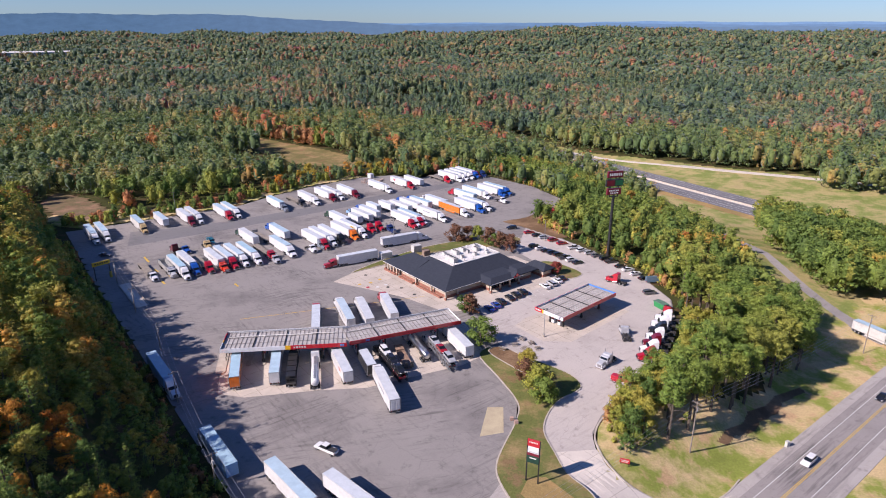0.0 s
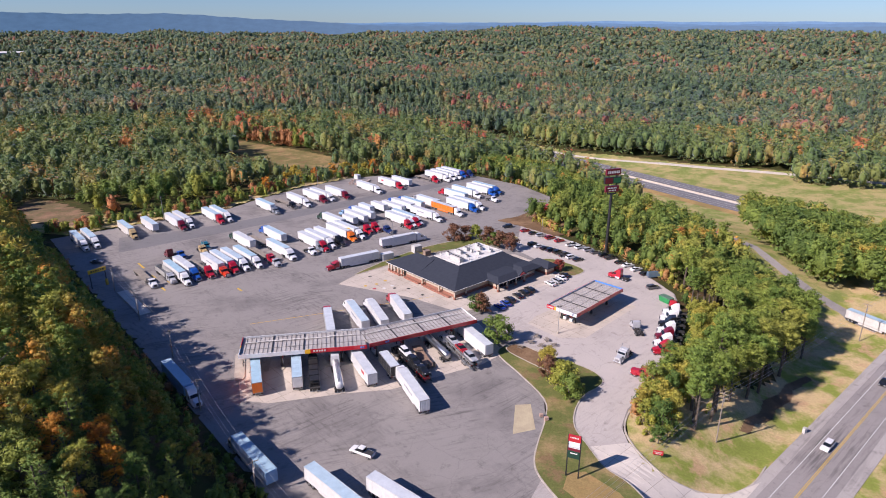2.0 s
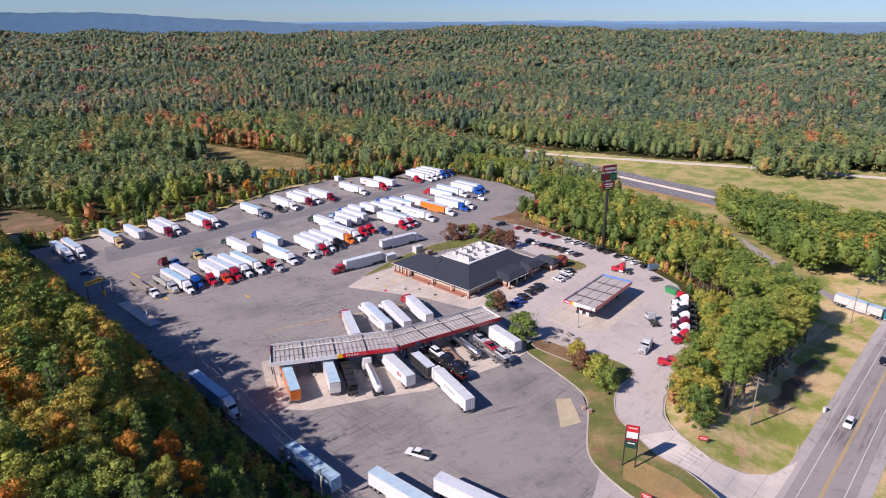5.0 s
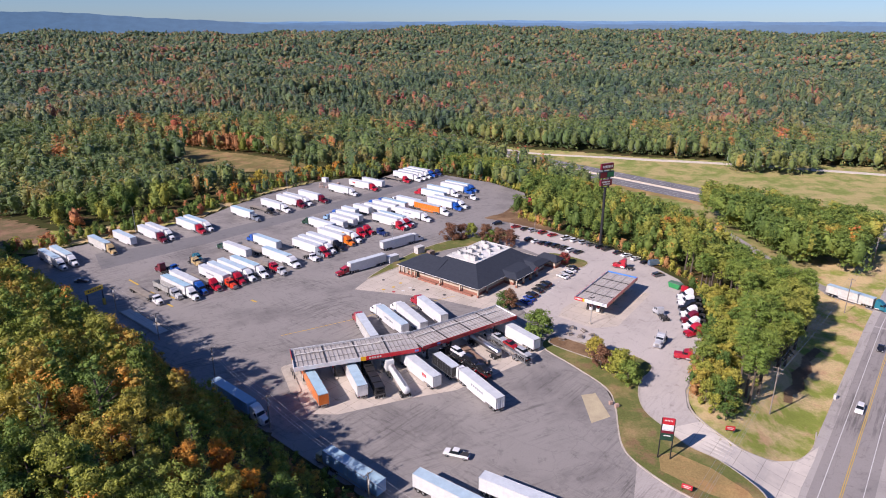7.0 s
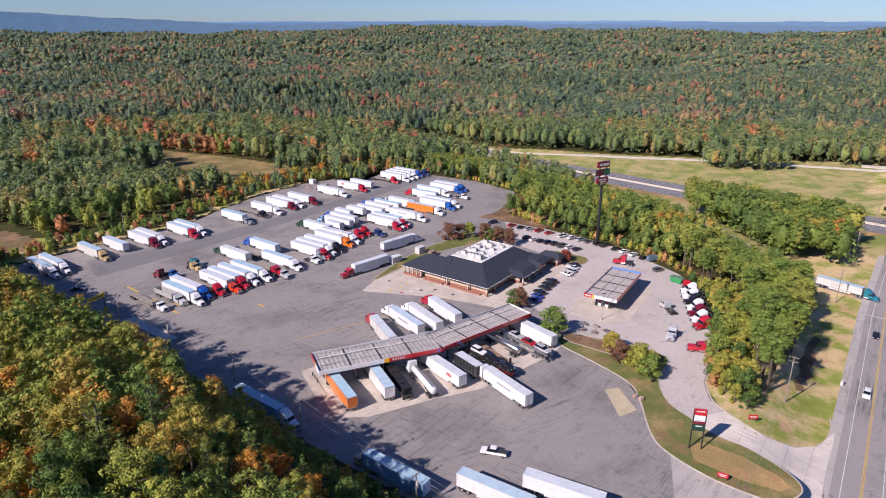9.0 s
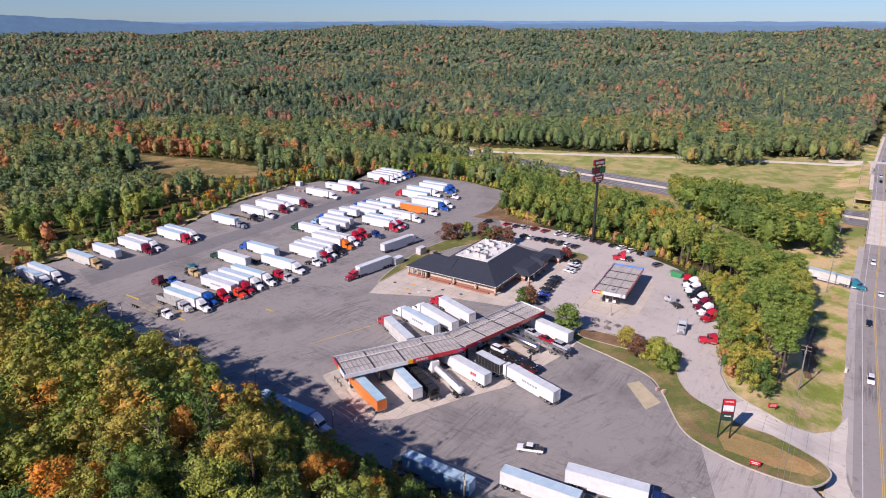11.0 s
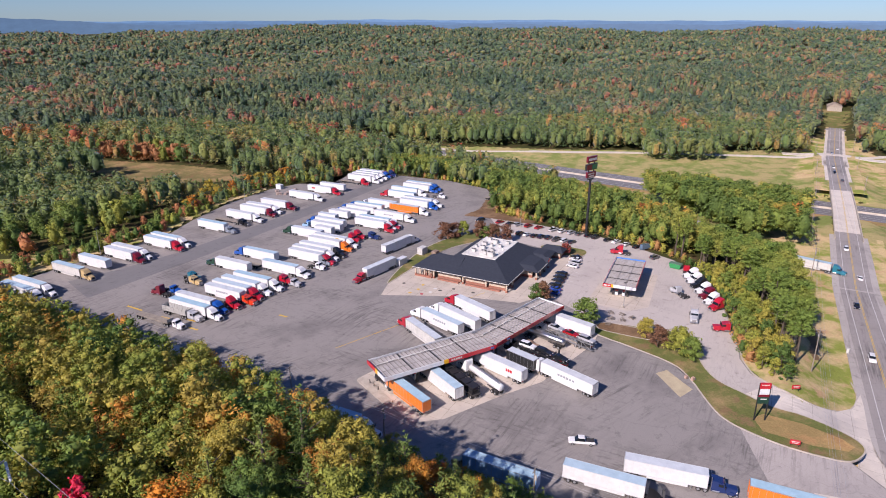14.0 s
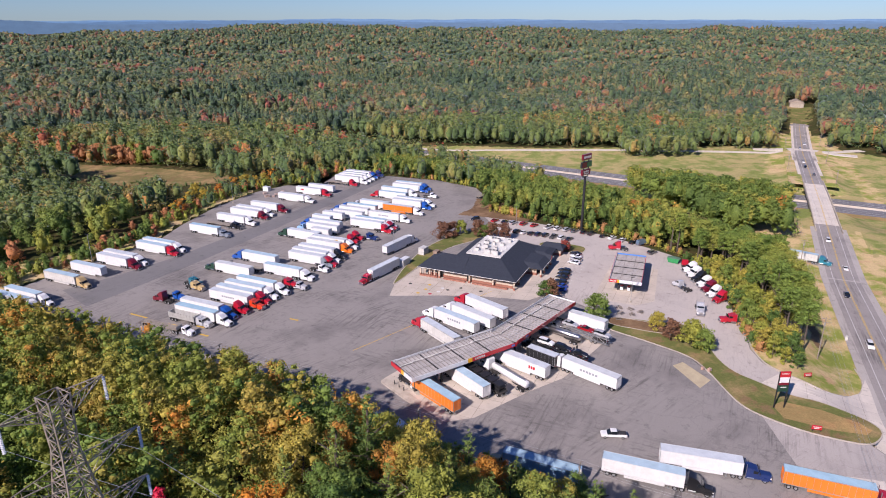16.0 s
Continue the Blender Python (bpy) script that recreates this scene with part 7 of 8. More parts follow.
def fuel_pump(m, label="tall grey fuel dispenser with black hoses", h=2.1):
    t = root("fuel_pump", m, label, "fuel pump", "fuel pumps under the canopies")
    bm = bmesh.new()
    box(bm, -0.35, 0.35, -0.5, 0.5, 0.15, h, 0.04)
    part("cabinet", bm, [CANVAS], t)
    bm = bmesh.new()
    box(bm, -0.37, 0.37, -0.4, 0.4, 1.2, 1.75, 0.02)
    part("display", bm, BLACK, t)
    bm = bmesh.new()
    box(bm, -0.38, 0.38, -0.52, 0.52, h - 0.25, h + 0.02, 0.02)
    part("header", bm, RED, t)


def pump_island(m, L, W=1.3):
    t = root("pump_island", m, "raised concrete fuel island with rounded ends", "kerb island", "fuel islands")
    bm = bmesh.new()
    n = 6
    pts = [(-L / 2 - W / 2 * math.sin(math.pi * k / n), -W / 2 * math.cos(math.pi * k / n)) for k in range(n + 1)][::-1] + [(L / 2 + W / 2 * math.sin(math.pi * k / n), -W / 2 * math.cos(math.pi * k / n)) for k in range(n + 1)]
    plate(bm, pts, 0.0, 0.18)
    part("kerb", bm, KERB, t)


for m, L, n in ((m1, L1, 4), (m2, L2, 4)):
    for k in range(n):
        x = 2.5 + k * 8.0
        for dx in (0.0, 4.0):
            if x + dx < L - 0.5:
                pump_island(m @ pose(x + dx, 0, 0.02, 0, 0, 90), 7.4)
                if dx == 0:
                    fuel_pump(m @ pose(x, 0.9, 0.18))
                    fuel_pump(m @ pose(x, -0.9, 0.18))
pump_island(pose(-36.6, 143.6, 0.02, 0, 0, 116), 12.5, 2.6)
for k in range(3):
    t = root("bollard", pose(-37.4 + k * 0.9, 147.2 - k * 1.8, 0.18), "thick black steel guard post", "bollard", "bollards at the fuel island")
    bm = bmesh.new()
    tube(bm, (0, 0, 0), (0, 0, 1.1), 0.12, n=10)
    part("tube", bm, BLACK, t)

car_canopy = root("car_fuel_canopy", Matrix(), "square car fuel canopy with red, white and blue fascia", "canopy")
ca, cb = Vector((48.6, 184.6)), Vector((64.0, 207.6))
m3, L3 = canopy_segment(car_canopy, ca, cb, 5.35, 5.4, [(0, 27.7, RED)], False, [(x, y) for x in (4.0, 13.5, 23.0) for y in (-2.4, 2.4)])
bm = bmesh.new()
box(bm, -0.06, 0.1, -5.35, 2.0, 4.3, 5.4)
box(bm, -0.06, 0.1, 2.0, 2.7, 4.3, 5.4, 0, 1)
box(bm, -0.06, 0.1, 2.7, 5.37, 4.3, 5.4, 0, 2)
part("end_fascia", bm, [CANVAS, SUNNY, RED], car_canopy).matrix_basis = m3
bm = bmesh.new()
box(bm, L3 - 0.1, L3 + 0.06, -5.35, 5.35, 4.3, 5.42)
part("end_fascia", bm, BLUE, car_canopy, "blue end fascia").matrix_basis = m3
bm = bmesh.new()
box(bm, 0, L3, 5.35, 5.5, 4.3, 5.41)
part("side_fascia", bm, RED, car_canopy).matrix_basis = m3
bm = bmesh.new()
for k in range(5):
    box(bm, -0.1, -0.06, 3.0 + k * 0.45, 3.3 + k * 0.45, 4.65, 5.1)
part("marking", bm, LINE, car_canopy).matrix_basis = m3
for x in (4.0, 13.5, 23.0):
    pump_island(m3 @ pose(x, 0, 0.02, 0, 0, 90), 7.0)
    for y in (-1.2, 1.2):
        fuel_pump(m3 @ pose(x, y, 0.18), h=1.9)

# ---- signs, poles, tower and loose things ----
SIGNRED = paint("sign_maroon", (0.17, 0.01, 0.025))
SIGNGREEN = paint("sign_green", (0.01, 0.14, 0.06))


def sign_panel(parent, name, w, h, d, z, mat, bars, bar_mat, y=0.0):
    bm = bmesh.new()
    box(bm, -w / 2, w / 2, y - d / 2, y + d / 2, z, z + h, 0.04)
    p = part(name, bm, mat, parent)
    for side in (-1, 1):
        for x0, x1, z0, z1 in bars:
            bm = bmesh.new()
            box(bm, x0, x1, y + side * (d / 2 + 0.01) - 0.012, y + side * (d / 2 + 0.01) + 0.012, z + z0, z + z1)
            part("marking", bm, bar_mat, p)
    return p


tall = root("pylon_sign", on(66.3, 255.2, 30), "very tall black pole with maroon sign panels", "sign")
bm = bmesh.new()
tube(bm, (0, 0, -0.3), (0, 0, 24.5), 0.62, 0.52, 16)
tube(bm, (0, 0, -0.3), (0, 0, 0.4), 1.1, 1.1, 16)
part("pole", bm, BLACK, tall)
sign_panel(tall, "panel", 6.4, 2.5, 0.9, 32.0, SIGNRED, [(-2.6 + k * 0.78, -2.05 + k * 0.78, 0.7, 1.7) for k in range(7)], LINE)
sign_panel(tall, "panel", 7.4, 2.6, 0.9, 28.6, BLACK, [(-3.4, -0.2, 0.2, 2.4)], SIGNRED)
sign_panel(tall, "panel", 6.0, 2.5, 0.9, 25.3, SIGNRED, [(-2.2 + k * 0.7, -1.7 + k * 0.7, 1.3, 1.9) for k in range(6)] + [(-1.6 + k * 0.7, -1.1 + k * 0.7, 0.4, 0.9) for k in range(5)], LINE)
bm = bmesh.new()
box(bm, 0.2, 3.5, -0.48, 0.48, 28.9, 30.9)
part("price_field", bm, SIGNGREEN, tall, "green price field")
bm = bmesh.new()
for x in (-1.8, 1.8):
    box(bm, x - 0.15, x + 0.15, -0.2, 0.2, 24.4, 34.3)
box(bm, -1.8, 1.8, -0.2, 0.2, 24.3, 24.7)
part("bracket", bm, BLACK, tall)

price = root("price_sign", on(51.3, 114.4, -12, 0.14), "fuel price sign on two black posts", "sign")
for x in (-1.25, 1.25):
    bm = bmesh.new()
    box(bm, x - 0.12, x + 0.12, -0.12, 0.12, -0.3, 9.9)
    part("post", bm, BLACK, price)
sign_panel(price, "panel", 2.5, 1.5, 0.4, 8.5, RED, [(-0.9 + k * 0.3, -0.7 + k * 0.3, 0.85, 1.15) for k in range(6)], LINE)
sign_panel(price, "panel", 2.26, 1.5, 0.4, 7.0, CANVAS, [(-0.9, 0.9, 0.2, 0.3)], STEEL)
sign_panel(price, "panel", 2.5, 0.6, 0.4, 6.35, SIGNRED, [(-0.9, 0.9, 0.2, 0.35)], SIGNRED)
sign_panel(price, "panel", 2.5, 1.7, 0.4, 4.6, surf("sign_dark_green", (0.008, 0.05, 0.03)), [(-0.7, 0.7, 1.1, 1.35)], LINE)


def small_sign(x, y, h, z):
    t = root("entrance_sign", on(x, y, h, z), "low red entrance sign with white lettering bars", "sign", "low entrance signs")
    for dx in (-0.8, 0.8):
        bm = bmesh.new()
        box(bm, dx - 0.06, dx + 0.06, -0.06, 0.06, -0.2, 0.55)
        part("post", bm, BLACK, t)
    sign_panel(t, "panel", 2.1, 1.05, 0.25, 0.5, RED, [(-0.8, 0.8, 0.62, 0.78), (-0.6, 0.6, 0.28, 0.42)], LINE)


small_sign(69.7, 125.4, -8, gz(69.7, 125.4) - 0.05)
small_sign(52.8, 104.3, -28, 0.14)

gantry = root("scale_sign", on(-111.5, 186.2, 62), "yellow weighing-scale sign on a tall post", "sign")
sign_panel(gantry, "panel", 6.2, 1.5, 0.3, 5.4, paint("scale_yellow", (0.75, 0.48, 0.02)), [(-2.2 + k * 0.8, -1.7 + k * 0.8, 0.45, 1.05) for k in range(6)], BLACK)
for x in (-2.6, 2.6):
    bm = bmesh.new()
    box(bm, x - 0.12, x + 0.12, -0.12, 0.12, -0.1, 5.5)
    part("post", bm, BLACK, gantry)
bm = bmesh.new()
box(bm, 2.2, 3.0, -0.5, 0.3, 0.0, 2.2, 0.05)
part("kiosk", bm, YELLOW, gantry, "yellow intercom box")
scale = root("weigh_bridge", on(-91.5, 176.5, -38), "long pale concrete weighing platform", "weighbridge")
for k in range(3):
    bm = bmesh.new()
    box(bm, -12 + k * 8.1, -4.0 + k * 8.1, -1.7, 1.7, 0.0, 0.12, 0.03)
    part("deck_plate", bm, DRIVE, scale)
for y in (-1.95, 1.95):
    bm = bmesh.new()
    box(bm, -12, 12.2, y - 0.1, y + 0.1, 0.0, 0.4)
    part("guide_rail", bm, KERB, scale)


def utility_pole(x, y, h, z, heading=0.0, arms=1, label="weathered wooden utility pole with a crossarm", group="utility poles", wood=POLEWOOD):
    t = root("utility_pole", on(x, y, heading, z), label, "pole", group)
    bm = bmesh.new()
    tube(bm, (0, 0, -1.0), (0, 0, h), 0.18, 0.12, 8)
    part("shaft", bm, wood, t)
    for k in range(arms):
        bm = bmesh.new()
        zz = h - 0.4 - k * 1.1
        box(bm, -0.06, 0.06, -1.2, 1.2, zz - 0.06, zz + 0.06)
        for y2 in (-1.1, -0.4, 0.4, 1.1):
            tube(bm, (0, y2, zz + 0.06), (0, y2, zz + 0.26), 0.05, n=6)
        part("crossarm", bm, wood, t)
    bm = bmesh.new()
    tube(bm, (0.25, 0, h - 2.6), (0.25, 0, h - 1.6), 0.22, n=10)
    part("transformer", bm, HVAC, t)
    return (x, y, z + h)


def wire(a, b, sag=1.0, r=0.022, name="power_line", label="thin dark overhead wire"):
    bm = bmesh.new()
    pts = [Vector(a).lerp(Vector(b), k / 10) - Vector((0, 0, sag * 4 * (k / 10) * (1 - k / 10))) for k in range(11)]
    rings = [[bm.verts.new(p + Vector(o) * r) for o in ((1, 0, 0), (0, 1, 0.5), (-1, 0, 0), (0, -1, -0.5))] for p in pts]
    for p, q in zip(rings, rings[1:]):
        for k in range(4):
            bm.faces.new((p[k], p[(k + 1) % 4], q[(k + 1) % 4], q[k]))
    return tagged(part(name, bm, STEEL), label, "wire", "overhead wires")


edge = [(-104, 184), (-81, 164.5), (-57.0, 144.6), (-36.0, 122.6), (-9.5, 97.5), (16, 77)]
tops = [utility_pole(x, y, 8.6, 0.0 if k < 4 else gz(x, y), -40, 1, "dark wooden utility pole at the lot's edge", "poles along the slope") for k, (x, y) in enumerate(edge)]
for a, b in zip(tops, tops[1:]):
    n = Vector((0.62, 0.78, 0))
    for o in (-1.0, -0.3, 1.0):
        wire(Vector(a) + n * o + Vector((0, 0, -0.2)), Vector(b) + n * o + Vector((0, 0, -0.2)), 0.9)
pole_spots = [(84.5, 137.2, 13.2), (144.6, 210.2, 13.3), (*road_at(318, -14), 12.5), (*road_at(392, -12), 12.5), (*road_at(470, -11), 12.0), (*road_at(545, -11), 12.0), (*road_at(30, -16), 13.0)]
rt = [utility_pole(x, y, h, gz(x, y), 52, 2 if k == 0 else 1, "tall weathered utility pole beside the road", "poles beside the county road", POLEWOOD) for k, (x, y, h) in enumerate(pole_spots)]
order = [6, 0, 1, 2, 3, 4, 5]
for i, j in zip(order, order[1:]):
    n = Vector((0.79, -0.61, 0))
    for o, dz in ((-1.0, -0.2), (0.0, -0.2), (1.0, -0.2), (0.1, -2.2)):
        wire(Vector(rt[i]) + n * o + Vector((0, 0, dz)), Vector(rt[j]) + n * o + Vector((0, 0, dz)), 1.2)
for s in (430, 500, 575):
    p = road_at(s, 15)
    utility_pole(p.x, p.y, 12, gz(p.x, p.y), 52, 1, "tall weathered utility pole beside the road", "poles beside the county road")


def light_pole(x, y, h=11.0):
    t = root("light_pole", on(x, y, 20), "slim grey lot light on a tall mast", "lamp post", "lot lights")
    bm = bmesh.new()
    tube(bm, (0, 0, 0), (0, 0, h), 0.11, 0.07, 8)
    part("mast", bm, STEEL, t)
    for s in (-1, 1):
        bm = bmesh.new()
        box(bm, s * 0.15 if s > 0 else -0.75, 0.75 if s > 0 else -0.15, -0.2, 0.2, h - 0.1, h + 0.08, 0.02)
        part("lamp_head", bm, CHASSIS, t)
    bm = bmesh.new()
    tube(bm, (0, 0, -0.1), (0, 0, 0.7), 0.3, n=10)
    part("footing", bm, KERB, t)


for x, y in ((-137.5, 265.0), (-89.0, 339.6), (-20.6, 246.6), (47.8, 178.8), (-24.0, 388.0), (40.0, 268.5)):
    light_pole(x, y, 9.0 if x > 30 else 11.0)

# lattice transmission tower on the slope
LATTICE = surf("lattice_steel", (0.42, 0.36, 0.28), (0.32, 0.27, 0.21), 0.8, 0.6, 0.3)
TZ = gz(-76, 48) - 0.3
TOPZ = 64.6
tower = root("transmission_tower", on(-76.0, 48.2, 47, TZ), "rusty steel lattice transmission tower with crossarms", "pylon")
TH = TOPZ - TZ


def half_width(z):
    return np.interp(z, [0, TH - 9, TH - 4.2, TH], [3.2, 1.15, 0.62, 0.75])


for sx in (-1, 1):
    for sy in (-1, 1):
        bm = bmesh.new()
        zs = [0, TH - 9, TH - 4.2, TH]
        for a, b in zip(zs, zs[1:]):
            wa, wb = half_width(a), half_width(b)
            tube(bm, (sx * wa, sy * wa, a), (sx * wb, sy * wb, b), 0.075, n=5)
        part("leg", bm, LATTICE, tower)
levels = list(np.linspace(0, TH - 9, 9)) + list(np.linspace(TH - 9, TH, 9)[1:])
for face in range(4):
    bm = bmesh.new()
    for a, b in zip(levels, levels[1:]):
        wa, wb = half_width(a), half_width(b)
        c = [(-wa, -wa, a), (wa, -wa, a), (-wb, -wb, b), (wb, -wb, b)]
        rot = Matrix.Rotation(face * math.pi / 2, 3, "Z")
        c = [rot @ Vector(p) for p in c]
        tube(bm, c[0], c[3], 0.035, n=4, caps=False)
        tube(bm, c[1], c[2], 0.035, n=4, caps=False)
        tube(bm, c[2], c[3], 0.035, n=4, caps=False)
    part("bracing", bm, LATTICE, tower)
ARMS = ((TH - 0.4, 3.6), (TH - 5.9, 5.5), (TH - 10.5, 5.5))
for z, ln in ARMS:
    for s in (-1, 1):
        bm = bmesh.new()
        w = half_width(z)
        tip = Vector((s * ln, 0, z + 0.1))
        for y in (-w, w):
            tube(bm, (s * w, y, z), tip, 0.05, n=5)
            tube(bm, (s * w, y, z - 1.1), tip, 0.045, n=5)
            for k in (0.25, 0.5, 0.75):
                p = Vector((s * w, y, z)).lerp(tip, k)
                q = Vector((s * w, y, z - 1.1)).lerp(tip, k)
                tube(bm, p, q, 0.028, n=4, caps=False)
                tube(bm, p, Vector((s * w, y, z - 1.1)).lerp(tip, max(k - 0.25, 0)), 0.028, n=4, caps=False)
        for k in (0.3, 0.6):
            tube(bm, Vector((s * w, -w, z)).lerp(tip, k), Vector((s * w, w, z)).lerp(tip, k), 0.028, n=4, caps=False)
        part("crossarm", bm, LATTICE, tower)
        bm = bmesh.new()
        for k in range(14):
            a = tip + Vector((0, 0, -0.2 - k * 0.14))
            tube(bm, a, a - Vector((0, 0, 0.09)), 0.13, 0.06, 7)
        part("insulator", bm, CANVAS, tower, "ribbed white insulator string")
tm = on(-76.0, 48.2, 47, TZ)
dirn = Vector((-math.sin(radians(47)), math.cos(radians(47)), 0))
for z, ln in ARMS[1:]:
    for s in (-1, 1):
        p = tm @ Vector((s * ln, 0, z - 2.2))
        wire(p, p + dirn * 230 + Vector((0, 0, -16)), 7.0, 0.018, "conductor", "thick overhead conductor from the tower")
        wire(p, p - dirn * 200 + Vector((0, 0, -4)), 6.0, 0.018, "conductor", "thick overhead conductor from the tower")

# car carriers at the fuel islands
def car_carrier(x, y, heading, frame_mat, label, loads):
    m = on(x, y, heading)
    t = root("car_carrier", m, label, "trailer", "trucks at the fuel islands")
    for z0, z1, nm in ((0.75, 0.95, "lower_deck"), (2.35, 2.75, "upper_deck")):
        for yy in (-0.9, 0.9):
            bm = bmesh.new()
            vs = [(0.0, z0), (0.0, z0 + 0.14), (15.5, z1 + 0.14), (15.5, z1)]
            a = [bm.verts.new((px, yy - 0.3, pz)) for px, pz in vs]
            b = [bm.verts.new((px, yy + 0.3, pz)) for px, pz in vs]
            for k in range(4):
                bm.faces.new((a[k], a[(k + 1) % 4], b[(k + 1) % 4], b[k]))
            bm.faces.new(a), bm.faces.new(b[::-1])
            part(nm, bm, frame_mat, t)
    for k in range(6):
        for yy in (-1.2, 1.2):
            bm = bmesh.new()
            box(bm, 0.6 + k * 2.8, 0.74 + k * 2.8, yy - 0.07, yy + 0.07, 0.7, 2.9)
            if k < 5:
                tube(bm, (0.67 + k * 2.8, yy, 0.9), (3.47 + k * 2.8, yy, 2.6), 0.05, n=5)
            part("upright", bm, frame_mat, t)
    wheels(t, [(4.2, -0.95), (4.2, 0.95), (5.4, -0.95), (5.4, 0.95)], 0.48, 0.5, STEEL)
    p = m @ Vector((20.5, 0, 0))
    tractor(p.x, p.y, heading, "black" if frame_mat is BLACK else "silver", "day", "trucks at the fuel islands")
    for lx, up, c, s in loads:
        q = m @ Vector((lx, 0, 0))
        o = car(q.x, q.y, heading + (180 if up else 0), c, s, "cars on the car carriers", 2.46 + 0.026 * lx if up else 0.86 + 0.013 * lx)


car_carrier(15.3, 143.8, 130, BLACK, "black two-deck car carrier loaded with cars", [(2.6, True, "black", "sedan"), (2.8, False, "red", "sedan"), (7.6, True, "black", "suv"), (8.0, False, "black", "sedan"), (12.8, True, "white", "suv"), (13.0, False, "black", "sedan")])
car_carrier(26.4, 152.4, 127, STEEL, "silver two-deck car carrier partly loaded with cars", [(2.6, True, "silver", "suv"), (7.8, True, "red", "sedan"), (12.9, True, "silver", "sedan"), (3.0, False, "black", "sedan")])
low = root("lowboy_trailer", on(15.0, 150.4, 122), "rusty empty lowboy trailer with raised rear ramps", "trailer", "trucks at the fuel islands")
bm = bmesh.new()
box(bm, 1.0, 10.0, -1.25, 1.25, 0.75, 0.95, 0.02)
box(bm, 10.0, 13.0, -1.2, 1.2, 1.1, 1.35, 0.02)
part("deck", bm, surf("rusty_deck", (0.30, 0.19, 0.13), (0.2, 0.13, 0.09), 0.8, 0.85), low)
for y in (-0.8, 0.8):
    bm = bmesh.new()
    box(bm, 0.4, 0.6, y - 0.35, y + 0.35, 0.8, 2.4)
    part("ramp", bm, CHASSIS, low)
wheels(low, [(2.0, -1.0), (2.0, 1.0), (3.2, -1.0), (3.2, 1.0)], 0.45, 0.4, STEEL)

# skip, bins and boxes
def skip(m, mat, label, L=4.6, H=1.9):
    t = root("skip", m, label, "skip")
    bm = bmesh.new()
    profile(bm, [(-L / 2 + 0.5, 0.15), (-L / 2, H), (L / 2, H), (L / 2 - 0.5, 0.15)], 1.1, 0.03)
    part("body", bm, mat, t)
    for y in (-1.13, 1.13):
        bm = bmesh.new()
        for k in range(4):
            box(bm, -1.5 + k, -1.4 + k, y - 0.06, y + 0.06, 0.3, H)
        part("stiffener", bm, mat, t)
    bm = bmesh.new()
    profile(bm, [(-L / 2 - 0.05, H), (-L / 2 - 0.05, H + 0.1), (0, H + 0.3), (L / 2 + 0.05, H + 0.1), (L / 2 + 0.05, H)], 1.15)
    part("lid", bm, surf("lid_green", (0.10, 0.20, 0.14), None, 1.0), t)


skip(on(83.0, 208.4, 130), paint("skip_green", (0.02, 0.26, 0.08)), "bright green waste skip beside the trees")


def crate(x, y, h, sx, sy, sz, mat, label, name="storage_box", z=0.0, cat="box"):
    t = root(name, on(x, y, h, z), label, cat)
    bm = bmesh.new()
    box(bm, -sx / 2, sx / 2, -sy / 2, sy / 2, 0.0, sz, 0.04)
    part("shell", bm, mat, t)
    bm = bmesh.new()
    box(bm, -sx / 2 - 0.04, sx / 2 + 0.04, -sy / 2 - 0.04, sy / 2 + 0.04, sz, sz + 0.1, 0.02)
    part("lid", bm, mat, t)
    bm = bmesh.new()
    box(bm, sx / 2, sx / 2 + 0.04, -0.4, 0.4, 0.2, sz * 0.8)
    part("door", bm, STEEL, t)


crate(-19.2, 231.6, 45, 4.8, 2.4, 2.5, WHITE, "white storage container beside the plaza")
crate(-9.4, 241.6, 45, 3.6, 2.6, 2.8, HVAC, "grey service enclosure behind the plaza")
crate(-4.6, 238.6, 45, 2.6, 2.0, 2.0, surf("brown_box", (0.28, 0.2, 0.15)), "brown bin behind the plaza")
crate(45.6, 133.4, 20, 0.9, 0.6, 0.8, surf("pink_box", (0.55, 0.36, 0.28)), "small pinkish utility box on the grass", z=0.14)
crate(44.4, 134.6, 20, 0.8, 0.6, 0.7, surf("pink_box", (0.55, 0.36, 0.28)), "small pinkish utility box on the grass", z=0.14)
crate(108.0, 149.8, 40, 0.9, 0.7, 1.5, HVAC, "grey metal utility cabinet in the grass", z=gz(108.0, 149.8) - 0.05)
bd = random.Random(4)
for k in range(9):
    x, y = -68 + bd.uniform(-6, 5), 353 + bd.uniform(-6, 7)
    crate(x, y, bd.uniform(0, 90), bd.uniform(1, 2.6), bd.uniform(0.8, 1.8), bd.uniform(0.5, 1.2), surf("pallet_pink", (0.48, 0.36, 0.30)) if k else WHITE, "stack of weathered pallets on the gravel", "pallet_stack", cat="pallets")
crate(-72.5, 362.0, -38, 3.6, 2.4, 2.4, WHITE, "white shed at the end of the truck row")
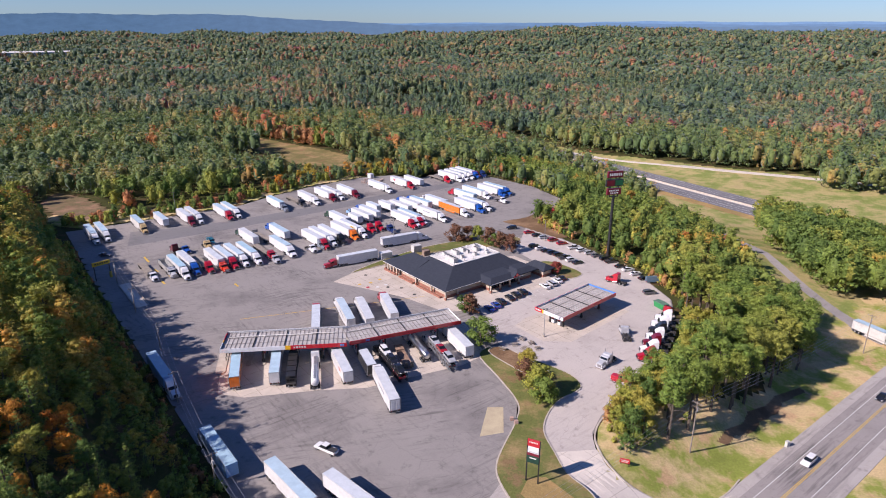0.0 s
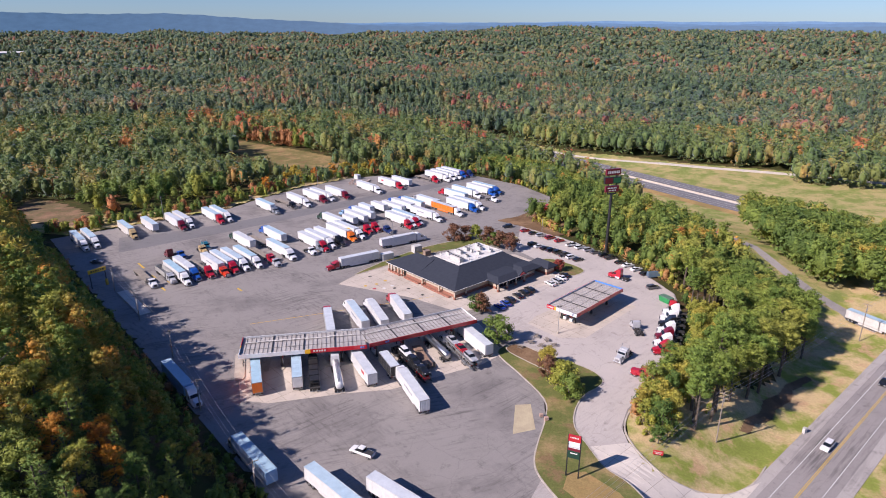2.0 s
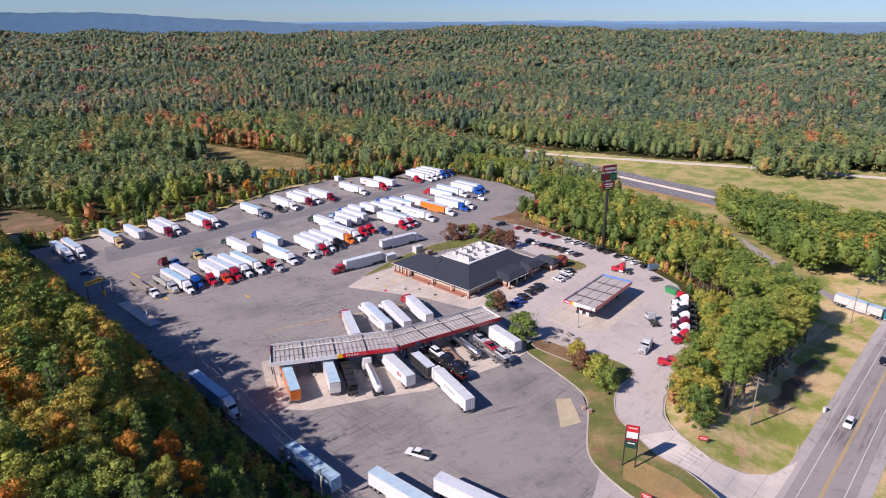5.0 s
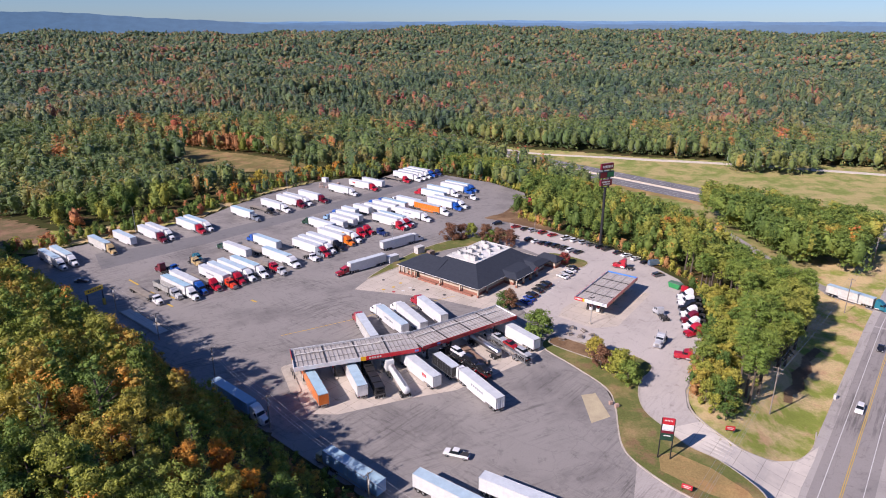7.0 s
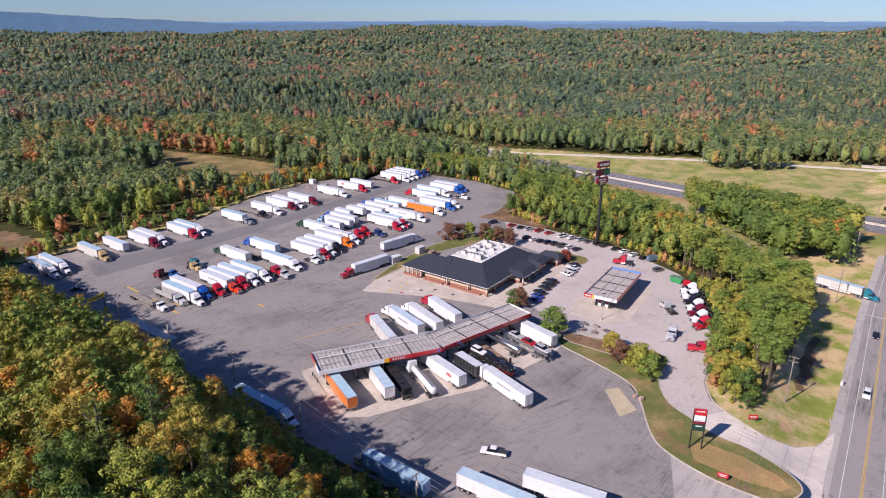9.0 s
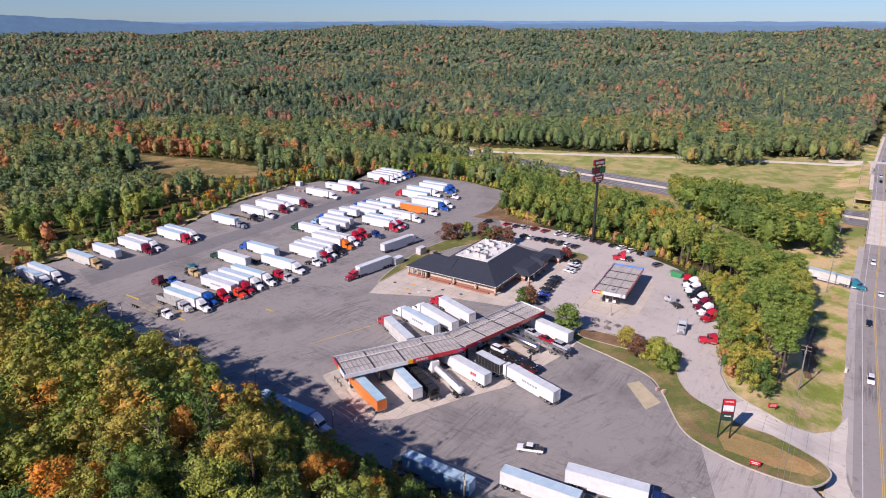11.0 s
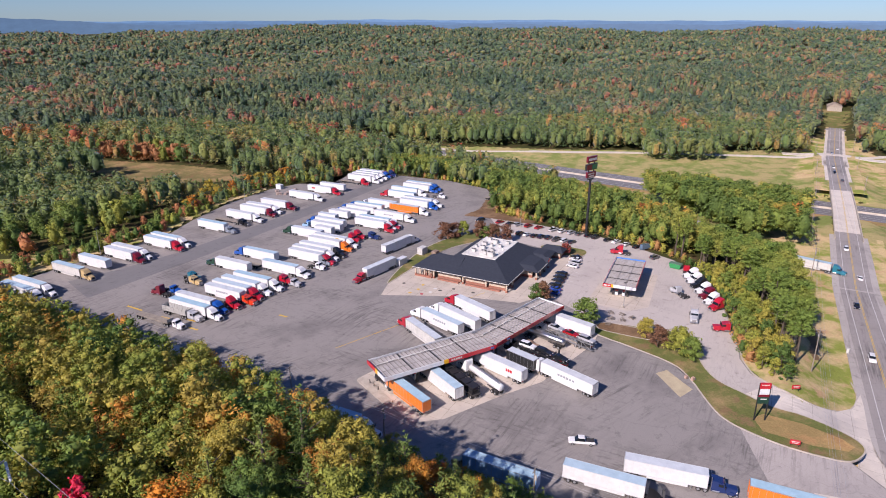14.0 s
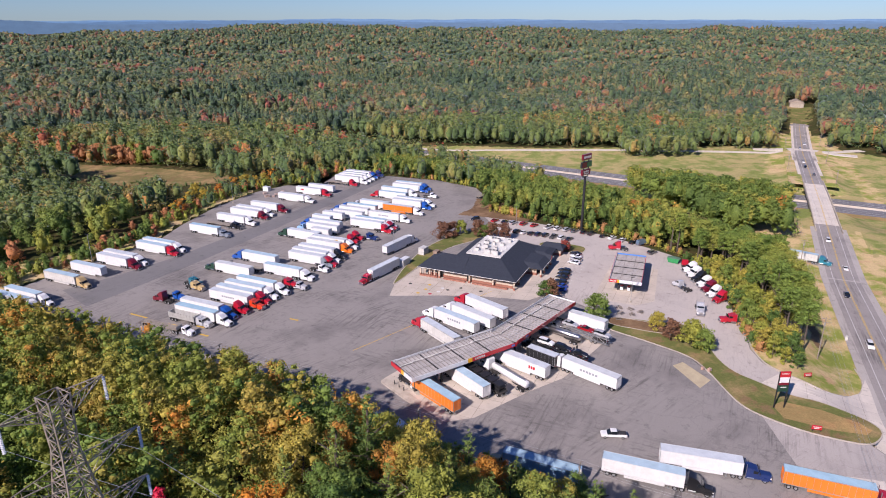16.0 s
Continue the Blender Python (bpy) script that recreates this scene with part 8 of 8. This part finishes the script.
for k, (x, y) in enumerate(((40.2, 171.4), (43.2, 169.6), (44.8, 173.4), (37.4, 167.8), (46.8, 170.6), (41.8, 175.2))):
    t = root("picnic_table", on(x, y, 20 + 47 * k), "low brown picnic table with two benches", "table", "picnic tables by the shrubs")
    bm = bmesh.new()
    box(bm, -0.9, 0.9, -0.4, 0.4, 0.72, 0.78)
    part("tabletop", bm, POLEWOOD, t)
    for y2 in (-0.75, 0.75):
        bm = bmesh.new()
        box(bm, -0.9, 0.9, y2 - 0.14, y2 + 0.14, 0.42, 0.47)
        part("bench", bm, POLEWOOD, t)
    for x2 in (-0.6, 0.6):
        bm = bmesh.new()
        tube(bm, (x2, -0.85, 0.0), (x2, 0.25, 0.72), 0.05, n=5)
        tube(bm, (x2, 0.85, 0.0), (x2, -0.25, 0.72), 0.05, n=5)
        part("leg", bm, POLEWOOD, t)
for x, y, c in ((-14.0, 209.6, YELLOW), (-19.5, 203.6, YELLOW), (-16.2, 206.0, YELLOW), (-10.3, 205.5, LINE), (-15.7, 201.8, RED), (-8.9, 203.6, CHASSIS), (-20.5, 212.4, CHASSIS), (-12.5, 202.8, LINE), (-4.0, 204.0, CHASSIS), (2.0, 199.6, CHASSIS)):
    t = root("tank_cover", on(x, y, -38, 0.025), "painted round fuel tank cover set in concrete", "manhole cover", "fuel tank covers")
    bm = bmesh.new()
    tube(bm, (0, 0, 0), (0, 0, 0.03), 0.62, n=14)
    part("plate", bm, c, t)
# trailers parked at the far corner
trailer(36.0, 316.5, 35, kind="flat")
tractor(45.5, 320.0, 35, "red", "day")

# painted lines
def stripe(a, b, w, mat, z=0.03):
    bm = bmesh.new()
    ribbon(bm, [Vector(a).lerp(Vector(b), k / 6) for k in range(7)], w / 2, lambda x, y: z)
    tagged(part("painted_line", bm, mat), "worn yellow line on the asphalt" if mat is YELLOW else "worn white line on the asphalt", "road marking", kind="structure")


stripe((-45.8, 168.0), (-25.5, 180.0), 0.22, YELLOW)
stripe((-25.5, 180.0), (6.0, 199.0), 0.18, YELLOW, 0.034)
for a, b in (((-112.8, 209.7), (-107, 205)), ((-92, 196), (-88.4, 193.4)), ((-84, 201.5), (-81, 199)), ((-63, 193.5), (-60.4, 191.6)), ((-90, 189.6), (-86.8, 187.2)), ((-100, 199), (-97, 197))):
    stripe(a, b, 0.7, YELLOW)
for k in range(9):
    p = Vector((30.5, 199.0)) + V * (k * 3.1) + U * 0.6
    stripe(p, p + Vector((math.cos(radians(128)), math.sin(radians(128)))) * -4.6, 0.12, LINE)

# houses among the far trees
def house(x, y, w, d, h, heading, roof, label):
    z = gz(x, y) - 0.2
    t = root("house", on(x, y, heading, z), label, "house")
    bm = bmesh.new()
    box(bm, -w / 2, w / 2, -d / 2, d / 2, -1.0, h)
    part("wall", bm, surf("house_siding", (0.42, 0.36, 0.29)), t)
    bm = bmesh.new()
    profile(bm, [(-w / 2 - 0.5, h), (0, h + w * 0.22), (w / 2 + 0.5, h)], d / 2 + 0.5)
    part("roof", bm, roof, t)
    for k in range(4):
        bm = bmesh.new()
        y0 = -d / 2 + (k + 0.5) * d / 4
        box(bm, -w / 2 - 0.05, -w / 2 + 0.02, y0 - 0.6, y0 + 0.6, 1.0, 2.4)
        part("window", bm, GLASS, t)


house(76, 1206, 14, 24, 9, 80, MEMBRANE, "pale house with a light roof among trees")
house(108, 1192, 12, 20, 8, 95, surf("grey_roof", (0.35, 0.35, 0.37)), "pale house with a grey roof among trees")
house(*road_at(806, 0), 14, 24, 4.0, 142, surf("tan_roof", (0.38, 0.31, 0.24)), "tan house at the end of the road")
house(-655, 1292, 14, 22, 9, 30, MEMBRANE, "white house in a far clearing")
house(-690, 1300, 16, 24, 9, 10, MEMBRANE, "white house in a far clearing")
wz = gz(-1130, 1180)
wh = root("warehouse", on(-1135, 1175, 40, wz), "long white flat-roofed warehouse among far woods", "building")
bm = bmesh.new()
box(bm, -75, 75, -40, 40, -5, 19)
part("wall", bm, surf("warehouse_blue", (0.30, 0.38, 0.48)), wh)
bm = bmesh.new()
box(bm, -76, 76, -41, 41, 19, 20.5)
part("roof", bm, MEMBRANE, wh)

# shrubs and trees round the plaza
for key, colour, seed, h, r, n, pine, size, bare, lab in (
        (("plum", 0), "plum", 81, 6.0, 3.8, 2200, False, 0.27, 0.02, "dark reddish round shrub tree beside the plaza"),
        (("shade", 0), "green", 82, 7.5, 3.6, 2300, False, 0.26, 0.1, "dense dark green round tree"),
        (("lime", 0), "olive", 83, 6.5, 3.3, 2300, False, 0.25, 0.05, "bright yellow-green rounded tree in the mulch bed"),
        (("brown", 0), "plum", 84, 6.0, 2.6, 1300, False, 0.25, 0.1, "thin brown-red shrub in the mulch bed"),
        (("flame", 0), "ruby", 85, 4.2, 2.4, 1500, False, 0.25, 0.06, "small dull red tree on the car park island")):
    tree_kind(key, colour, seed, h, r, n, pine, size, bare, lab)
for key, x, y, s in ((("plum", 0), 3.2, 259.0, 1.15), (("plum", 0), 7.6, 261.6, 0.9), (("lime", 0), 12.0, 262.0, 0.9), (("brown", 0), 18.0, 256.5, 1.2), (("brown", 0), 23.4, 252.6, 1.3), (("shade", 0), 20.6, 256.0, 0.85), (("brown", 0), 28.0, 250.4, 1.2),
                     (("shade", 0), 30.6, 169.6, 1.2), (("lime", 0), 45.2, 159.0, 0.85), (("lime", 0), 49.2, 146.8, 1.25), (("shade", 0), 50.8, 143.6, 0.9), (("brown", 0), 45.6, 151.8, 1.15), (("brown", 0), 23.4, 188.4, 1.15), (("shade", 0), 22.0, 189.8, 0.85), (("flame", 0), 47.4, 231.0, 1.0)):
    plant(key, x, y, s, z=0.1)
# templates that were only copied from are taken away
for t in {KINDS[key][0] for key in KINDS}:
    for o in (*t.children_recursive, t):
        bpy.data.objects.remove(o)
